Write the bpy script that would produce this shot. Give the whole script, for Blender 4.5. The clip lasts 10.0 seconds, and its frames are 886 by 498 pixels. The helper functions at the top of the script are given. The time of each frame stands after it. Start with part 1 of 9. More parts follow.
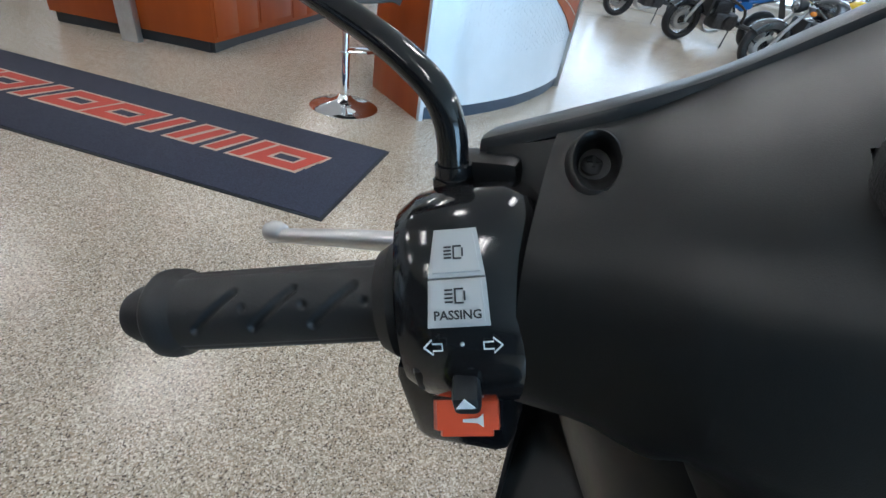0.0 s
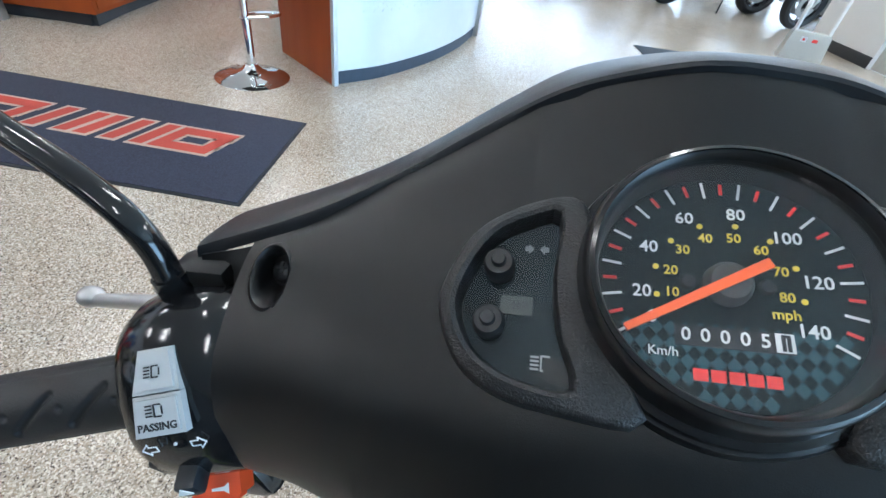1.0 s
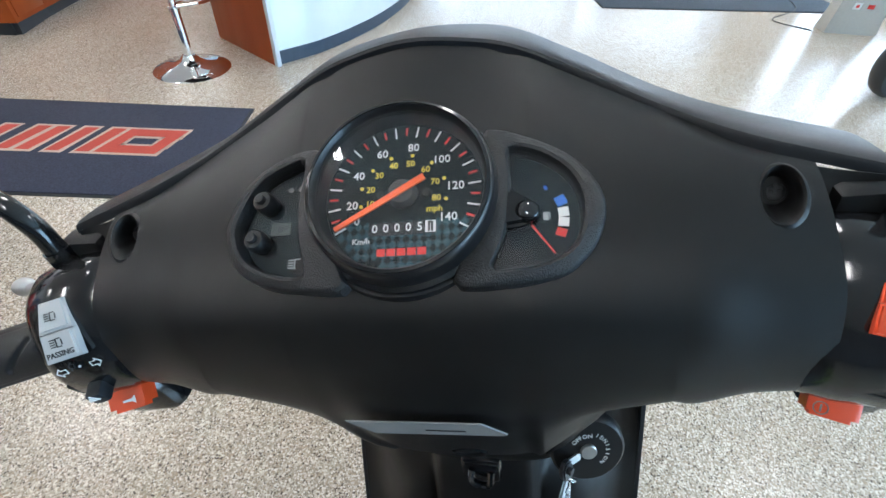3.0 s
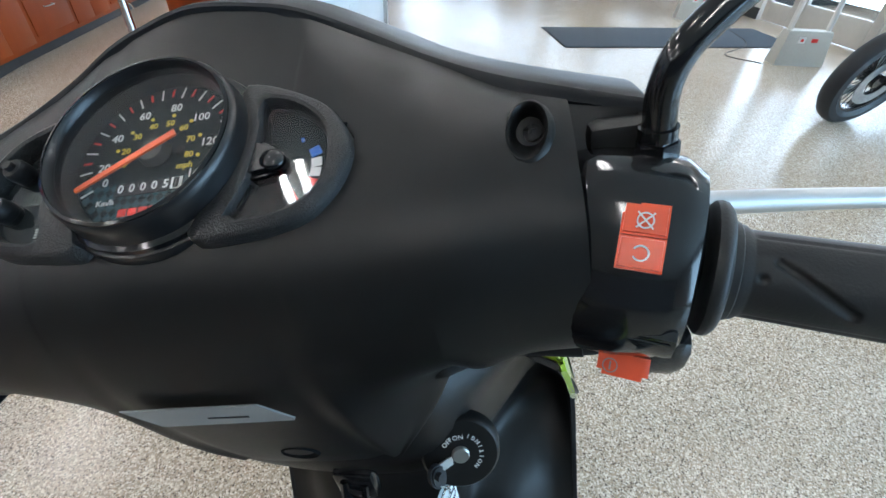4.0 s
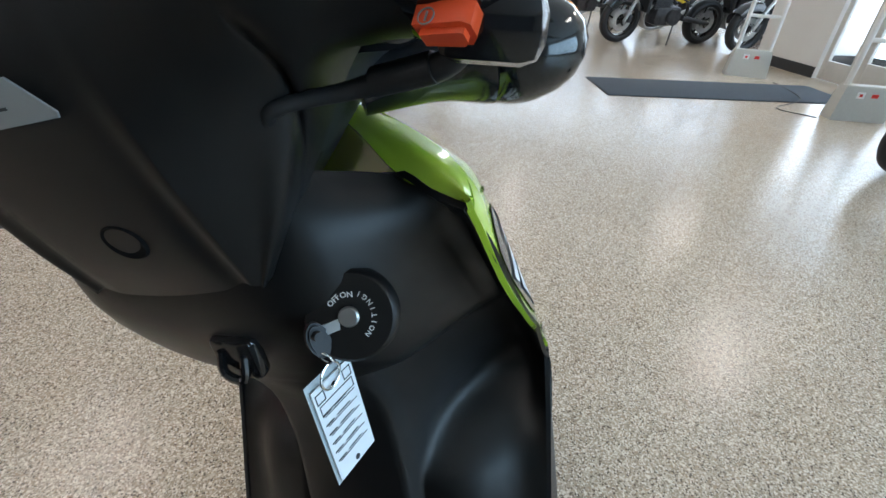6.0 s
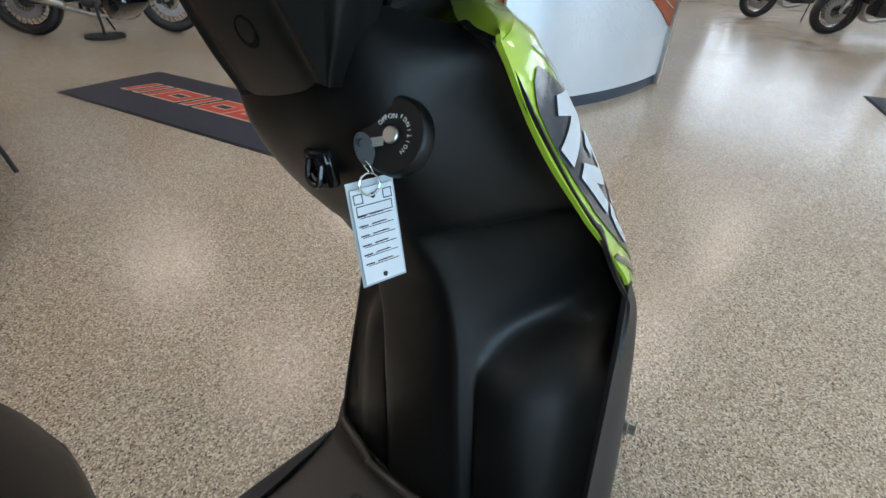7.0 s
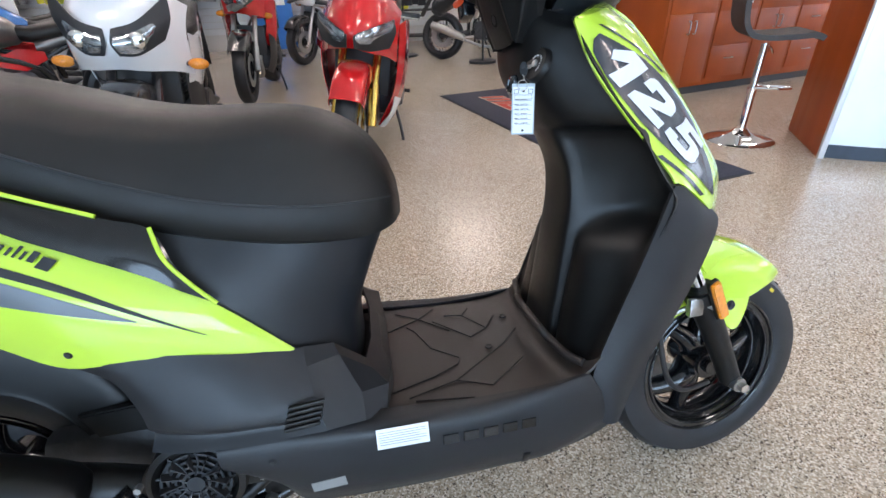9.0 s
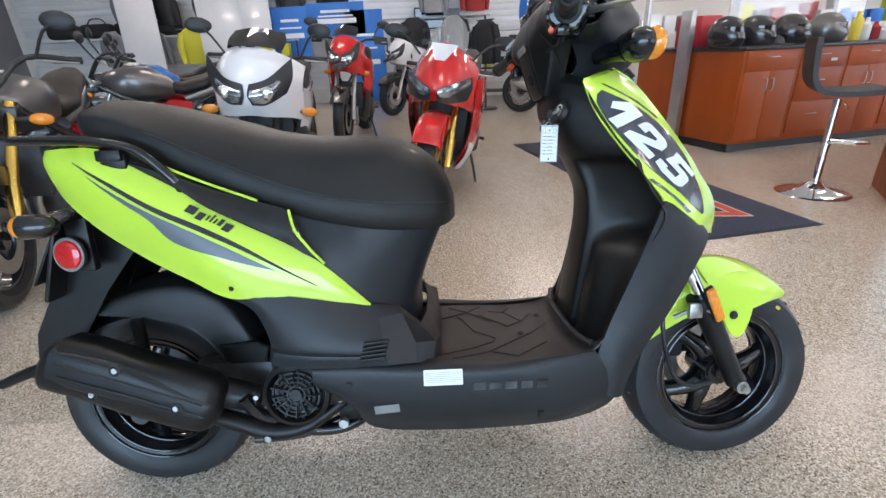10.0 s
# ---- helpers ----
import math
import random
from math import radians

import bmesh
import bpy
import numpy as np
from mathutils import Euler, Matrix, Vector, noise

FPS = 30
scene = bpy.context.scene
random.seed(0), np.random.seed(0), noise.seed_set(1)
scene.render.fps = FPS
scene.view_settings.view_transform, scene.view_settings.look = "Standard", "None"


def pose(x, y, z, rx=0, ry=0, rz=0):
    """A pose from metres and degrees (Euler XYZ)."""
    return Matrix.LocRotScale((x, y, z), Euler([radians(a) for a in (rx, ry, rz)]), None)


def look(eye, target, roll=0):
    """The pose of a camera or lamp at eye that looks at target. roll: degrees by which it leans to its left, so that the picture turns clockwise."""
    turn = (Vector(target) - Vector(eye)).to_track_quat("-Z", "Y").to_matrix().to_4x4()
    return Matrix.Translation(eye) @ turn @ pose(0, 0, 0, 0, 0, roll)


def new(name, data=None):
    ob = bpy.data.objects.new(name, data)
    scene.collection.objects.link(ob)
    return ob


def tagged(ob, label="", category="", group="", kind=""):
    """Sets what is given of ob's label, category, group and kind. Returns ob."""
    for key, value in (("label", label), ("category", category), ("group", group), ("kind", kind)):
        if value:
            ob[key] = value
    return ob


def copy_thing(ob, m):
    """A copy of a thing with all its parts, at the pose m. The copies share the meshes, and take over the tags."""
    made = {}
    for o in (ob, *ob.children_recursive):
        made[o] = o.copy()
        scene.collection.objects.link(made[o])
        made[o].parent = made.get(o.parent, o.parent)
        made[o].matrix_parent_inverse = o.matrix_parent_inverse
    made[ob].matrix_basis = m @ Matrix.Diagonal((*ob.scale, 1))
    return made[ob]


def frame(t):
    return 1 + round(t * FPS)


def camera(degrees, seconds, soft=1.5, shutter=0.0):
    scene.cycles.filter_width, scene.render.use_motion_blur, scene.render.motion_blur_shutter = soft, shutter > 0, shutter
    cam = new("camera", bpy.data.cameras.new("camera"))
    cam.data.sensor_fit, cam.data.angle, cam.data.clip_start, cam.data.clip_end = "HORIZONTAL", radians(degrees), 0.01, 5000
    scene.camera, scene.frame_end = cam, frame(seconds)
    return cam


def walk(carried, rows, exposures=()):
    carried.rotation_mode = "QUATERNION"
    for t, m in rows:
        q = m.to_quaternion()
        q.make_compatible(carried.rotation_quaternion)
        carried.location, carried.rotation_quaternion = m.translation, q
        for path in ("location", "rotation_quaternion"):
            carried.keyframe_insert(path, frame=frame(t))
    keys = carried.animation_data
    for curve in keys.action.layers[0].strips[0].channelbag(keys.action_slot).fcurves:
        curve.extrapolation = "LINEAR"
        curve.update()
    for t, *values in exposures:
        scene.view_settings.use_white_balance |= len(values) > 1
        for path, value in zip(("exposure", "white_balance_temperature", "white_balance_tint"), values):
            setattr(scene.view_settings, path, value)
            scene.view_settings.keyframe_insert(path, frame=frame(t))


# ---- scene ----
from mathutils import geometry

cam = camera(87.6, 10.0)
PATH = [
    (0, (-0.307, 0.135, 1.107), (-0.879, 1.661, -0.053), 10.6),
    (0.5, (-0.266, 0.155, 1.144), (-0.687, 1.684, -0.074), 10.8),
    (1, (-0.237, 0.175, 1.173), (-0.544, 1.682, -0.106), 9.6),
    (1.5, (-0.202, 0.192, 1.188), (-0.432, 1.656, -0.154), 8.1),
    (2, (-0.178, 0.186, 1.198), (-0.371, 1.614, -0.189), 6.8),
    (2.2, (-0.176, 0.181, 1.203), (-0.358, 1.601, -0.193), 6.4),
    (3.3, (-0.12, 0.129, 1.211), (-0.33, 1.585, -0.145), 3.1),
    (3.5, (-0.102, 0.128, 1.204), (-0.301, 1.61, -0.124), 3.1),
    (4, (-0.055, 0.142, 1.183), (-0.227, 1.691, -0.07), 2.9),
    (4.5, (-0.032, 0.144, 1.169), (-0.164, 1.758, -0.005), 3.2),
    (5, (-0.011, 0.139, 1.144), (-0.127, 1.788, 0.017), 3.4),
    (5.5, (0.007, 0.129, 1.099), (-0.156, 1.79, -0.002), 3.9),
    (5.7, (0.016, 0.125, 1.084), (-0.203, 1.788, -0.004), 3.6),
    (6.8, (0.129, 0.104, 1.003), (-0.817, 1.482, -0.095), 2.2),
    (7, (0.16, 0.095, 0.996), (-0.909, 1.373, -0.11), 1.8),
    (7.5, (0.238, 0.07, 0.986), (-1.079, 1.072, -0.137), 0.3),
    (8, (0.347, 0.031, 0.99), (-1.148, 0.74, -0.133), -1.1),
    (8.5, (0.503, 0.006, 0.999), (-1.107, 0.484, -0.088), -1.6),
    (9, (0.659, 0.023, 0.998), (-1.056, 0.309, 0.009), -2.2),
    (9.5, (0.812, 0.041, 1.007), (-0.981, 0.155, 0.128), -2.6),
    (10, (0.943, 0.044, 1.02), (-0.893, 0.039, 0.225), -2.7),
]
walk(cam, [(t, look(eye, target, roll)) for t, eye, target, roll in PATH], exposures=[
    (0, -0.20, 5650, 9), (1, 0.28, 5500, 9), (2.2, 0.54, 5500, 9), (3.4, 0.12, 5800, 10), (4.5, 0.0, 5700, 9), (5.6, -0.14, 5900, 11),
    (7, -0.50, 6400, 13), (8, -0.12, 6350, 17), (9, 0.10, 6350, 21), (10, 0.0, 6350, 20)])

# ---------------------------------------------------------------- world and light
world = bpy.data.worlds.new("sky")
scene.world = world
world.use_nodes = True
wn = world.node_tree
sky = wn.nodes.new("ShaderNodeTexSky")
sky.sky_type = 'NISHITA'
sky.sun_disc = False
sky.sun_elevation, sky.sun_rotation = radians(48), radians(60)
wn.links.new(sky.outputs[0], wn.nodes["Background"].inputs[0])
wn.nodes["Background"].inputs[1].default_value = 0.12

sun = bpy.data.lights.new("sun", 'SUN')
sun.energy, sun.angle, sun.color = 2.0, radians(3), (1.0, 0.96, 0.9)
new("sun", sun).matrix_world = look((9, 6, 12), (0, 0, 0))


def area(name, at, target, sx, sy, watts, color=(1, 1, 1)):
    lamp = bpy.data.lights.new(name, 'AREA')
    lamp.shape, lamp.size, lamp.size_y, lamp.energy, lamp.color = 'RECTANGLE', sx, sy, watts, color
    ob = new(name, lamp)
    ob.matrix_world = look(at, target)
    return ob


CEIL = 3.7
# daylight through the shop windows
area("window_light_east", (6.85, -1.0, 1.75), (-4, -0.4, 0.3), 7.6, 2.8, 500, (0.52, 0.79, 1.0))
area("window_light_north", (1.5, 13.1, 1.6), (0, 0, 0.2), 9.0, 2.6, 310, (0.74, 0.88, 1.0))
area("window_light_doors", (4.15, 6.6, 1.3), (-3, 3.2, 0.2), 3.4, 2.3, 115, (0.70, 0.86, 1.0))


# ---------------------------------------------------------------- materials
def mat(name, color, rough=0.5, metal=0.0, coat=0.0, noise_amt=0.0, noise_scale=60.0, bump=0.0, bump_scale=400.0, spec=0.5,
        alpha=1.0, trans=0.0, rough_var=0.0, color2=None, stretch=None):
    m = bpy.data.materials.new(name)
    m.use_nodes = True
    nt = m.node_tree
    b = nt.nodes["Principled BSDF"]
    b.inputs["Base Color"].default_value = (*color, 1)
    b.inputs["Roughness"].default_value = rough
    b.inputs["Metallic"].default_value = metal
    b.inputs["Coat Weight"].default_value = coat
    b.inputs["Coat Roughness"].default_value = 0.04
    b.inputs["Specular IOR Level"].default_value = spec
    b.inputs["Transmission Weight"].default_value = trans
    b.inputs["Alpha"].default_value = alpha
    tc = nt.nodes.new("ShaderNodeTexCoord")
    src = tc.outputs["Object"]
    if stretch:
        mp = nt.nodes.new("ShaderNodeMapping")
        mp.inputs["Scale"].default_value = stretch
        nt.links.new(src, mp.inputs[0])
        src = mp.outputs[0]
    if noise_amt or color2:
        n = nt.nodes.new("ShaderNodeTexNoise")
        n.inputs["Scale"].default_value, n.inputs["Detail"].default_value = noise_scale, 5
        nt.links.new(src, n.inputs["Vector"])
        r = nt.nodes.new("ShaderNodeValToRGB")
        c2 = color2 or tuple(c * (1 - noise_amt) for c in color)
        r.color_ramp.elements[0].position, r.color_ramp.elements[1].position = 0.3, 0.7
        r.color_ramp.elements[0].color, r.color_ramp.elements[1].color = (*c2, 1), (*color, 1)
        nt.links.new(n.outputs["Fac"], r.inputs[0])
        nt.links.new(r.outputs[0], b.inputs["Base Color"])
    if rough_var:
        n2 = nt.nodes.new("ShaderNodeTexNoise")
        n2.inputs["Scale"].default_value, n2.inputs["Detail"].default_value = 9, 6
        nt.links.new(src, n2.inputs["Vector"])
        mr = nt.nodes.new("ShaderNodeMapRange")
        mr.inputs[1].default_value, mr.inputs[2].default_value = 0.3, 0.7
        mr.inputs[3].default_value, mr.inputs[4].default_value = max(0.02, rough - rough_var), rough + rough_var
        nt.links.new(n2.outputs["Fac"], mr.inputs[0])
        nt.links.new(mr.outputs[0], b.inputs["Roughness"])
    if bump:
        n3 = nt.nodes.new("ShaderNodeTexNoise")
        n3.inputs["Scale"].default_value, n3.inputs["Detail"].default_value = bump_scale, 3
        nt.links.new(src, n3.inputs["Vector"])
        bp = nt.nodes.new("ShaderNodeBump")
        bp.inputs["Strength"].default_value, bp.inputs["Distance"].default_value = bump, 0.001
        nt.links.new(n3.outputs["Fac"], bp.inputs["Height"])
        nt.links.new(bp.outputs[0], b.inputs["Normal"])
    return m


def glow(name, color, strength):
    m = bpy.data.materials.new(name)
    m.use_nodes = True
    b = m.node_tree.nodes["Principled BSDF"]
    b.inputs["Base Color"].default_value = (*color, 1)
    b.inputs["Emission Color"].default_value = (*color, 1)
    b.inputs["Emission Strength"].default_value = strength
    return m


def floor_material():
    """Speckled epoxy floor: stone chips in a sealed, slightly glossy coat."""
    m = bpy.data.materials.new("chip_floor")
    m.use_nodes = True
    nt = m.node_tree
    b = nt.nodes["Principled BSDF"]
    tc = nt.nodes.new("ShaderNodeTexCoord")
    v = nt.nodes.new("ShaderNodeTexVoronoi")
    v.inputs["Scale"].default_value = 265
    nt.links.new(tc.outputs["Object"], v.inputs["Vector"])
    sep = nt.nodes.new("ShaderNodeSeparateColor")
    nt.links.new(v.outputs["Color"], sep.inputs[0])
    r = nt.nodes.new("ShaderNodeValToRGB")
    r.color_ramp.interpolation = 'CONSTANT'
    stops = [(0.0, (0.35, 0.285, 0.215)), (0.2, (0.50, 0.42, 0.33)), (0.42, (0.63, 0.545, 0.445)), (0.66, (0.82, 0.75, 0.65)),
             (0.82, (0.43, 0.33, 0.235)), (0.92, (0.13, 0.10, 0.08))]
    for n, (pos, col) in enumerate(stops):
        e = r.color_ramp.elements[n] if n < 2 else r.color_ramp.elements.new(pos)
        e.position, e.color = pos, (*col, 1)
    nt.links.new(sep.outputs[0], r.inputs[0])
    big = nt.nodes.new("ShaderNodeTexNoise")
    big.inputs["Scale"].default_value, big.inputs["Detail"].default_value = 0.7, 8
    nt.links.new(tc.outputs["Object"], big.inputs["Vector"])
    mx = nt.nodes.new("ShaderNodeMix")
    mx.data_type, mx.blend_type = 'RGBA', 'MULTIPLY'
    rr = nt.nodes.new("ShaderNodeValToRGB")
    rr.color_ramp.elements[0].position, rr.color_ramp.elements[1].position = 0.3, 0.68
    rr.color_ramp.elements[0].color, rr.color_ramp.elements[1].color = (0.84, 0.81, 0.77, 1), (1, 1, 1, 1)
    nt.links.new(big.outputs["Fac"], rr.inputs[0])
    mx.inputs[0].default_value = 1.0
    nt.links.new(r.outputs[0], mx.inputs[6])
    nt.links.new(rr.outputs[0], mx.inputs[7])
    nt.links.new(mx.outputs[2], b.inputs["Base Color"])
    b.inputs["Roughness"].default_value = 0.32
    wear = nt.nodes.new("ShaderNodeTexNoise")
    wear.inputs["Scale"].default_value, wear.inputs["Detail"].default_value = 3.0, 6
    nt.links.new(tc.outputs["Object"], wear.inputs["Vector"])
    mr = nt.nodes.new("ShaderNodeMapRange")
    mr.inputs[1].default_value, mr.inputs[2].default_value, mr.inputs[3].default_value, mr.inputs[4].default_value = 0.3, 0.7, 0.17, 0.25
    nt.links.new(wear.outputs["Fac"], mr.inputs[0])
    nt.links.new(mr.outputs[0], b.inputs["Roughness"])
    bp = nt.nodes.new("ShaderNodeBump")
    bp.inputs["Strength"].default_value, bp.inputs["Distance"].default_value = 0.25, 0.0006
    nt.links.new(v.outputs["Distance"], bp.inputs["Height"])
    nt.links.new(bp.outputs[0], b.inputs["Normal"])
    return m


FLOOR = floor_material()
PLASTIC = mat("grained_black_plastic", (0.0068, 0.0065, 0.0064), 0.40, noise_amt=0.25, noise_scale=14, bump=0.12, bump_scale=2400, rough_var=0.06, spec=0.36)
PLASTIC2 = mat("dark_grey_plastic", (0.0130, 0.0145, 0.0175), 0.42, noise_amt=0.2, noise_scale=10, bump=0.12, bump_scale=2200, rough_var=0.05, spec=0.40)
BEZEL = mat("stippled_bezel_plastic", (0.022, 0.022, 0.023), 0.36, noise_amt=0.5, noise_scale=1400, bump=0.6, bump_scale=1500)
GLOSS = mat("gloss_black_paint", (0.008, 0.008, 0.009), 0.13, coat=0.25, noise_amt=0.2, noise_scale=8)
SATIN = mat("satin_black_ring", (0.010, 0.010, 0.011), 0.3, coat=0.1, noise_amt=0.15, noise_scale=30)
RUBBER = mat("grip_rubber", (0.013, 0.013, 0.014), 0.50, noise_amt=0.3, noise_scale=40, bump=0.12, bump_scale=900)
TYRE = mat("tyre_rubber", (0.0145, 0.0165, 0.0200), 0.46, noise_amt=0.35, noise_scale=18, bump=0.3, bump_scale=300, rough_var=0.08)
VINYL = mat("seat_vinyl", (0.012, 0.011, 0.0102), 0.46, noise_amt=0.2, noise_scale=12, bump=0.4, bump_scale=900, rough_var=0.05, spec=0.35)
MATTING = mat("footboard_plastic", (0.038, 0.030, 0.026), 0.48, noise_amt=0.35, noise_scale=9, bump=0.4, bump_scale=600, rough_var=0.08)
LIME = mat("lime_paint", (0.50, 0.72, 0.055), 0.22, coat=0.8, noise_amt=0.05, noise_scale=6)
DECAL = mat("dark_decal_film", (0.030, 0.040, 0.052), 0.25, coat=0.4, noise_amt=0.2, noise_scale=10)
SILVERF = mat("silver_decal_film", (0.72, 0.75, 0.78), 0.35, noise_amt=0.12, noise_scale=20)
SLATE = mat("slate_decal_film", (0.10, 0.115, 0.13), 0.3, noise_amt=0.1, noise_scale=12)
CHROME = mat("chrome", (0.86, 0.87, 0.88), 0.06, 1.0)
ALU = mat("polished_aluminium", (0.62, 0.62, 0.62), 0.34, 1.0, rough_var=0.08)
STEEL = mat("zinc_steel", (0.55, 0.55, 0.54), 0.35, 1.0, noise_amt=0.25, noise_scale=60)
ORANGE = mat("orange_switch_plastic", (0.78, 0.085, 0.02), 0.32, noise_amt=0.06)
AMBER = mat("amber_lens", (0.85, 0.28, 0.02), 0.12, coat=0.7, noise_amt=0.25, noise_scale=120)
REDLENS = mat("red_lens", (0.62, 0.02, 0.02), 0.12, coat=0.7, noise_amt=0.3, noise_scale=160)
GREYBTN = mat("light_grey_rocker", (0.50, 0.51, 0.51), 0.4, noise_amt=0.06)
WHITE = mat("white_print", (0.80, 0.80, 0.79), 0.5)
YELLOW = mat("yellow_print", (0.80, 0.60, 0.05), 0.5)
REDP = mat("red_print", (0.75, 0.04, 0.03), 0.5)
BLUEP = mat("blue_print", (0.03, 0.16, 0.62), 0.45)
# Dial colour lifted: part of the glass's ceiling haze is put into it.
DIAL = mat("dial_face", (0.012, 0.019, 0.021), 0.55, noise_amt=0.2, noise_scale=30, spec=0.08)
TEAL = mat("dial_check_print", (0.020, 0.075, 0.095), 0.4)
GLASS = mat("clear_glass", (1, 1, 1), 0.02, trans=1.0)
DIALGLASS = mat("thin_dial_cover", (1, 1, 1), 0.02, trans=1.0)
DIALGLASS.node_tree.nodes["Principled BSDF"].inputs["IOR"].default_value = 1.40
PAPER = mat("paper_tag", (0.78, 0.80, 0.82), 0.55, noise_amt=0.05, noise_scale=50)
VOID = mat("unlit_recess", (0.004, 0.004, 0.004), 0.8, spec=0.1)
INK = mat("ink", (0.016, 0.016, 0.018), 0.6)
STICKER = mat("grey_sticker", (0.24, 0.24, 0.235), 0.4, noise_amt=0.1, noise_scale=30)
WOOD = mat("cherry_laminate", (0.34, 0.066, 0.009), 0.40, spec=0.3, color2=(0.285, 0.052, 0.007), noise_scale=7, stretch=(1, 1, 0.12), rough_var=0.05)
WOODTOP = mat("black_counter_laminate", (0.03, 0.03, 0.032), 0.3, noise_amt=0.3, noise_scale=90)
KICK = mat("black_kickboard", (0.025, 0.026, 0.028), 0.5, noise_amt=0.2, noise_scale=20)
KICKB = mat("slate_blue_kickboard", (0.035, 0.055, 0.085), 0.45, noise_amt=0.2, noise_scale=20)
PLATEW = mat("brushed_tread_plate", (0.74, 0.80, 0.85), 0.34, 0.35, noise_amt=0.08, noise_scale=3, rough_var=0.06)
WALLP = mat("painted_wall", (0.72, 0.71, 0.68), 0.7, noise_amt=0.05, noise_scale=2, bump=0.1, bump_scale=120)
CEILP = mat("ceiling_tile", (0.78, 0.78, 0.76), 0.85, noise_amt=0.05, noise_scale=6)
FRAMEM = mat("grey_aluminium_frame", (0.60, 0.58, 0.54), 0.42, 0.15, noise_amt=0.06, noise_scale=20)
CARPET = mat("navy_mat_pile", (0.045, 0.048, 0.075), 0.95, noise_amt=0.45, noise_scale=160, bump=1.0, bump_scale=420)
MATEDGE = mat("mat_rubber_edge", (0.02, 0.02, 0.022), 0.7, noise_amt=0.2)
MATRED = mat("mat_print_red", (0.58, 0.085, 0.055), 0.95, noise_amt=0.25, noise_scale=180, bump=0.8, bump_scale=420)
MATSAND = mat("mat_print_sand", (0.62, 0.45, 0.36), 0.95, noise_amt=0.2, noise_scale=180, bump=0.8, bump_scale=420)
GREYMAT = mat("grey_blue_entrance_mat", (0.075, 0.095, 0.12), 0.95, noise_amt=0.35, noise_scale=140, bump=0.8, bump_scale=380)
RED = mat("red_bike_paint", (0.62, 0.012, 0.014), 0.2, coat=0.8, noise_amt=0.05, noise_scale=5)
WHITEP = mat("white_bike_paint", (0.78, 0.79, 0.80), 0.2, coat=0.8, noise_amt=0.03, noise_scale=5)
BLUEPAINT = mat("blue_bike_paint", (0.03, 0.16, 0.50), 0.2, coat=0.8, noise_amt=0.05)
GREYPAINT = mat("titanium_bike_paint", (0.16, 0.155, 0.15), 0.28, 0.6, coat=0.5, noise_amt=0.08)
BLACKPAINT = mat("black_bike_paint", (0.02, 0.02, 0.022), 0.2, coat=0.6, noise_amt=0.1)
YELLOWPAINT = mat("yellow_bike_paint", (0.75, 0.52, 0.03), 0.22, coat=0.7)
GOLD = mat("gold_anodised", (0.75, 0.50, 0.12), 0.26, 1.0, noise_amt=0.1, noise_scale=40)
ENGINE = mat("cast_engine_metal", (0.09, 0.09, 0.095), 0.42, 0.6, noise_amt=0.4, noise_scale=25, bump=0.3, bump_scale=200)
LENS = mat("headlight_lens", (0.62, 0.68, 0.72), 0.07, 0.75, coat=0.9, noise_amt=0.85, noise_scale=26)
SMOKE = mat("smoked_screen", (0.015, 0.015, 0.017), 0.05, coat=0.5)
BANNER = mat("blue_banner_cloth", (0.025, 0.17, 0.55), 0.6, noise_amt=0.1, noise_scale=6)
SLAT = mat("slatwall", (0.80, 0.82, 0.83), 0.35, noise_amt=0.06, noise_scale=3)
BLACKBAG = mat("black_nylon", (0.018, 0.018, 0.02), 0.75, noise_amt=0.35, noise_scale=40, bump=0.6, bump_scale=300)
TUBEG = glow("lit_tube", (1.0, 0.92, 0.82), 54.0)


# ---------------------------------------------------------------- mesh helpers
def V(*a):
    return Vector(a)


def part(name, bm, material, parent=None, label="", sharp=38):
    """Link a bmesh as one mesh object under a thing or part."""
    me = bpy.data.meshes.new(name)
    bm.to_mesh(me)
    bm.free()
    me.materials.append(material)
    me.shade_smooth()
    me.set_sharp_from_angle(angle=radians(sharp))
    ob = new(name, me)
    if parent is not None:
        ob.parent = parent
    if label:
        ob["label"] = label
    return ob


def thing(name, label, category, m=None, group="", kind=""):
    ob = new(name)
    ob.empty_display_size = 0.1
    if m is not None:
        ob.matrix_basis = m
    return tagged(ob, label, category, group, kind)


def solo(name, bm, material, label, category, m=None, group="", kind="", sharp=38):
    ob = part(name, bm, material, None, "", sharp)
    if m is not None:
        ob.matrix_basis = m
    return tagged(ob, label, category, group, kind)


def moved(bm, m):
    bmesh.ops.transform(bm, matrix=m, verts=bm.verts)
    return bm


def joined(*bms):
    out = bmesh.new()
    for b in bms:
        me = bpy.data.meshes.new("tmp")
        b.to_mesh(me)
        b.free()
        out.from_mesh(me)
        bpy.data.meshes.remove(me)
    return out


def box(cx, cy, cz, sx, sy, sz, bevel=0.0, seg=2):
    bm = bmesh.new()
    bmesh.ops.create_cube(bm, size=1)
    bmesh.ops.transform(bm, matrix=Matrix.Translation((cx, cy, cz)) @ Matrix.Diagonal((sx, sy, sz, 1)), verts=bm.verts)
    if bevel:
        bmesh.ops.bevel(bm, geom=bm.edges[:], offset=bevel, segments=seg, affect='EDGES', profile=0.5)
    return bm


def aim(d):
    return Vector(d).to_track_quat('Z', 'Y').to_matrix().to_4x4()


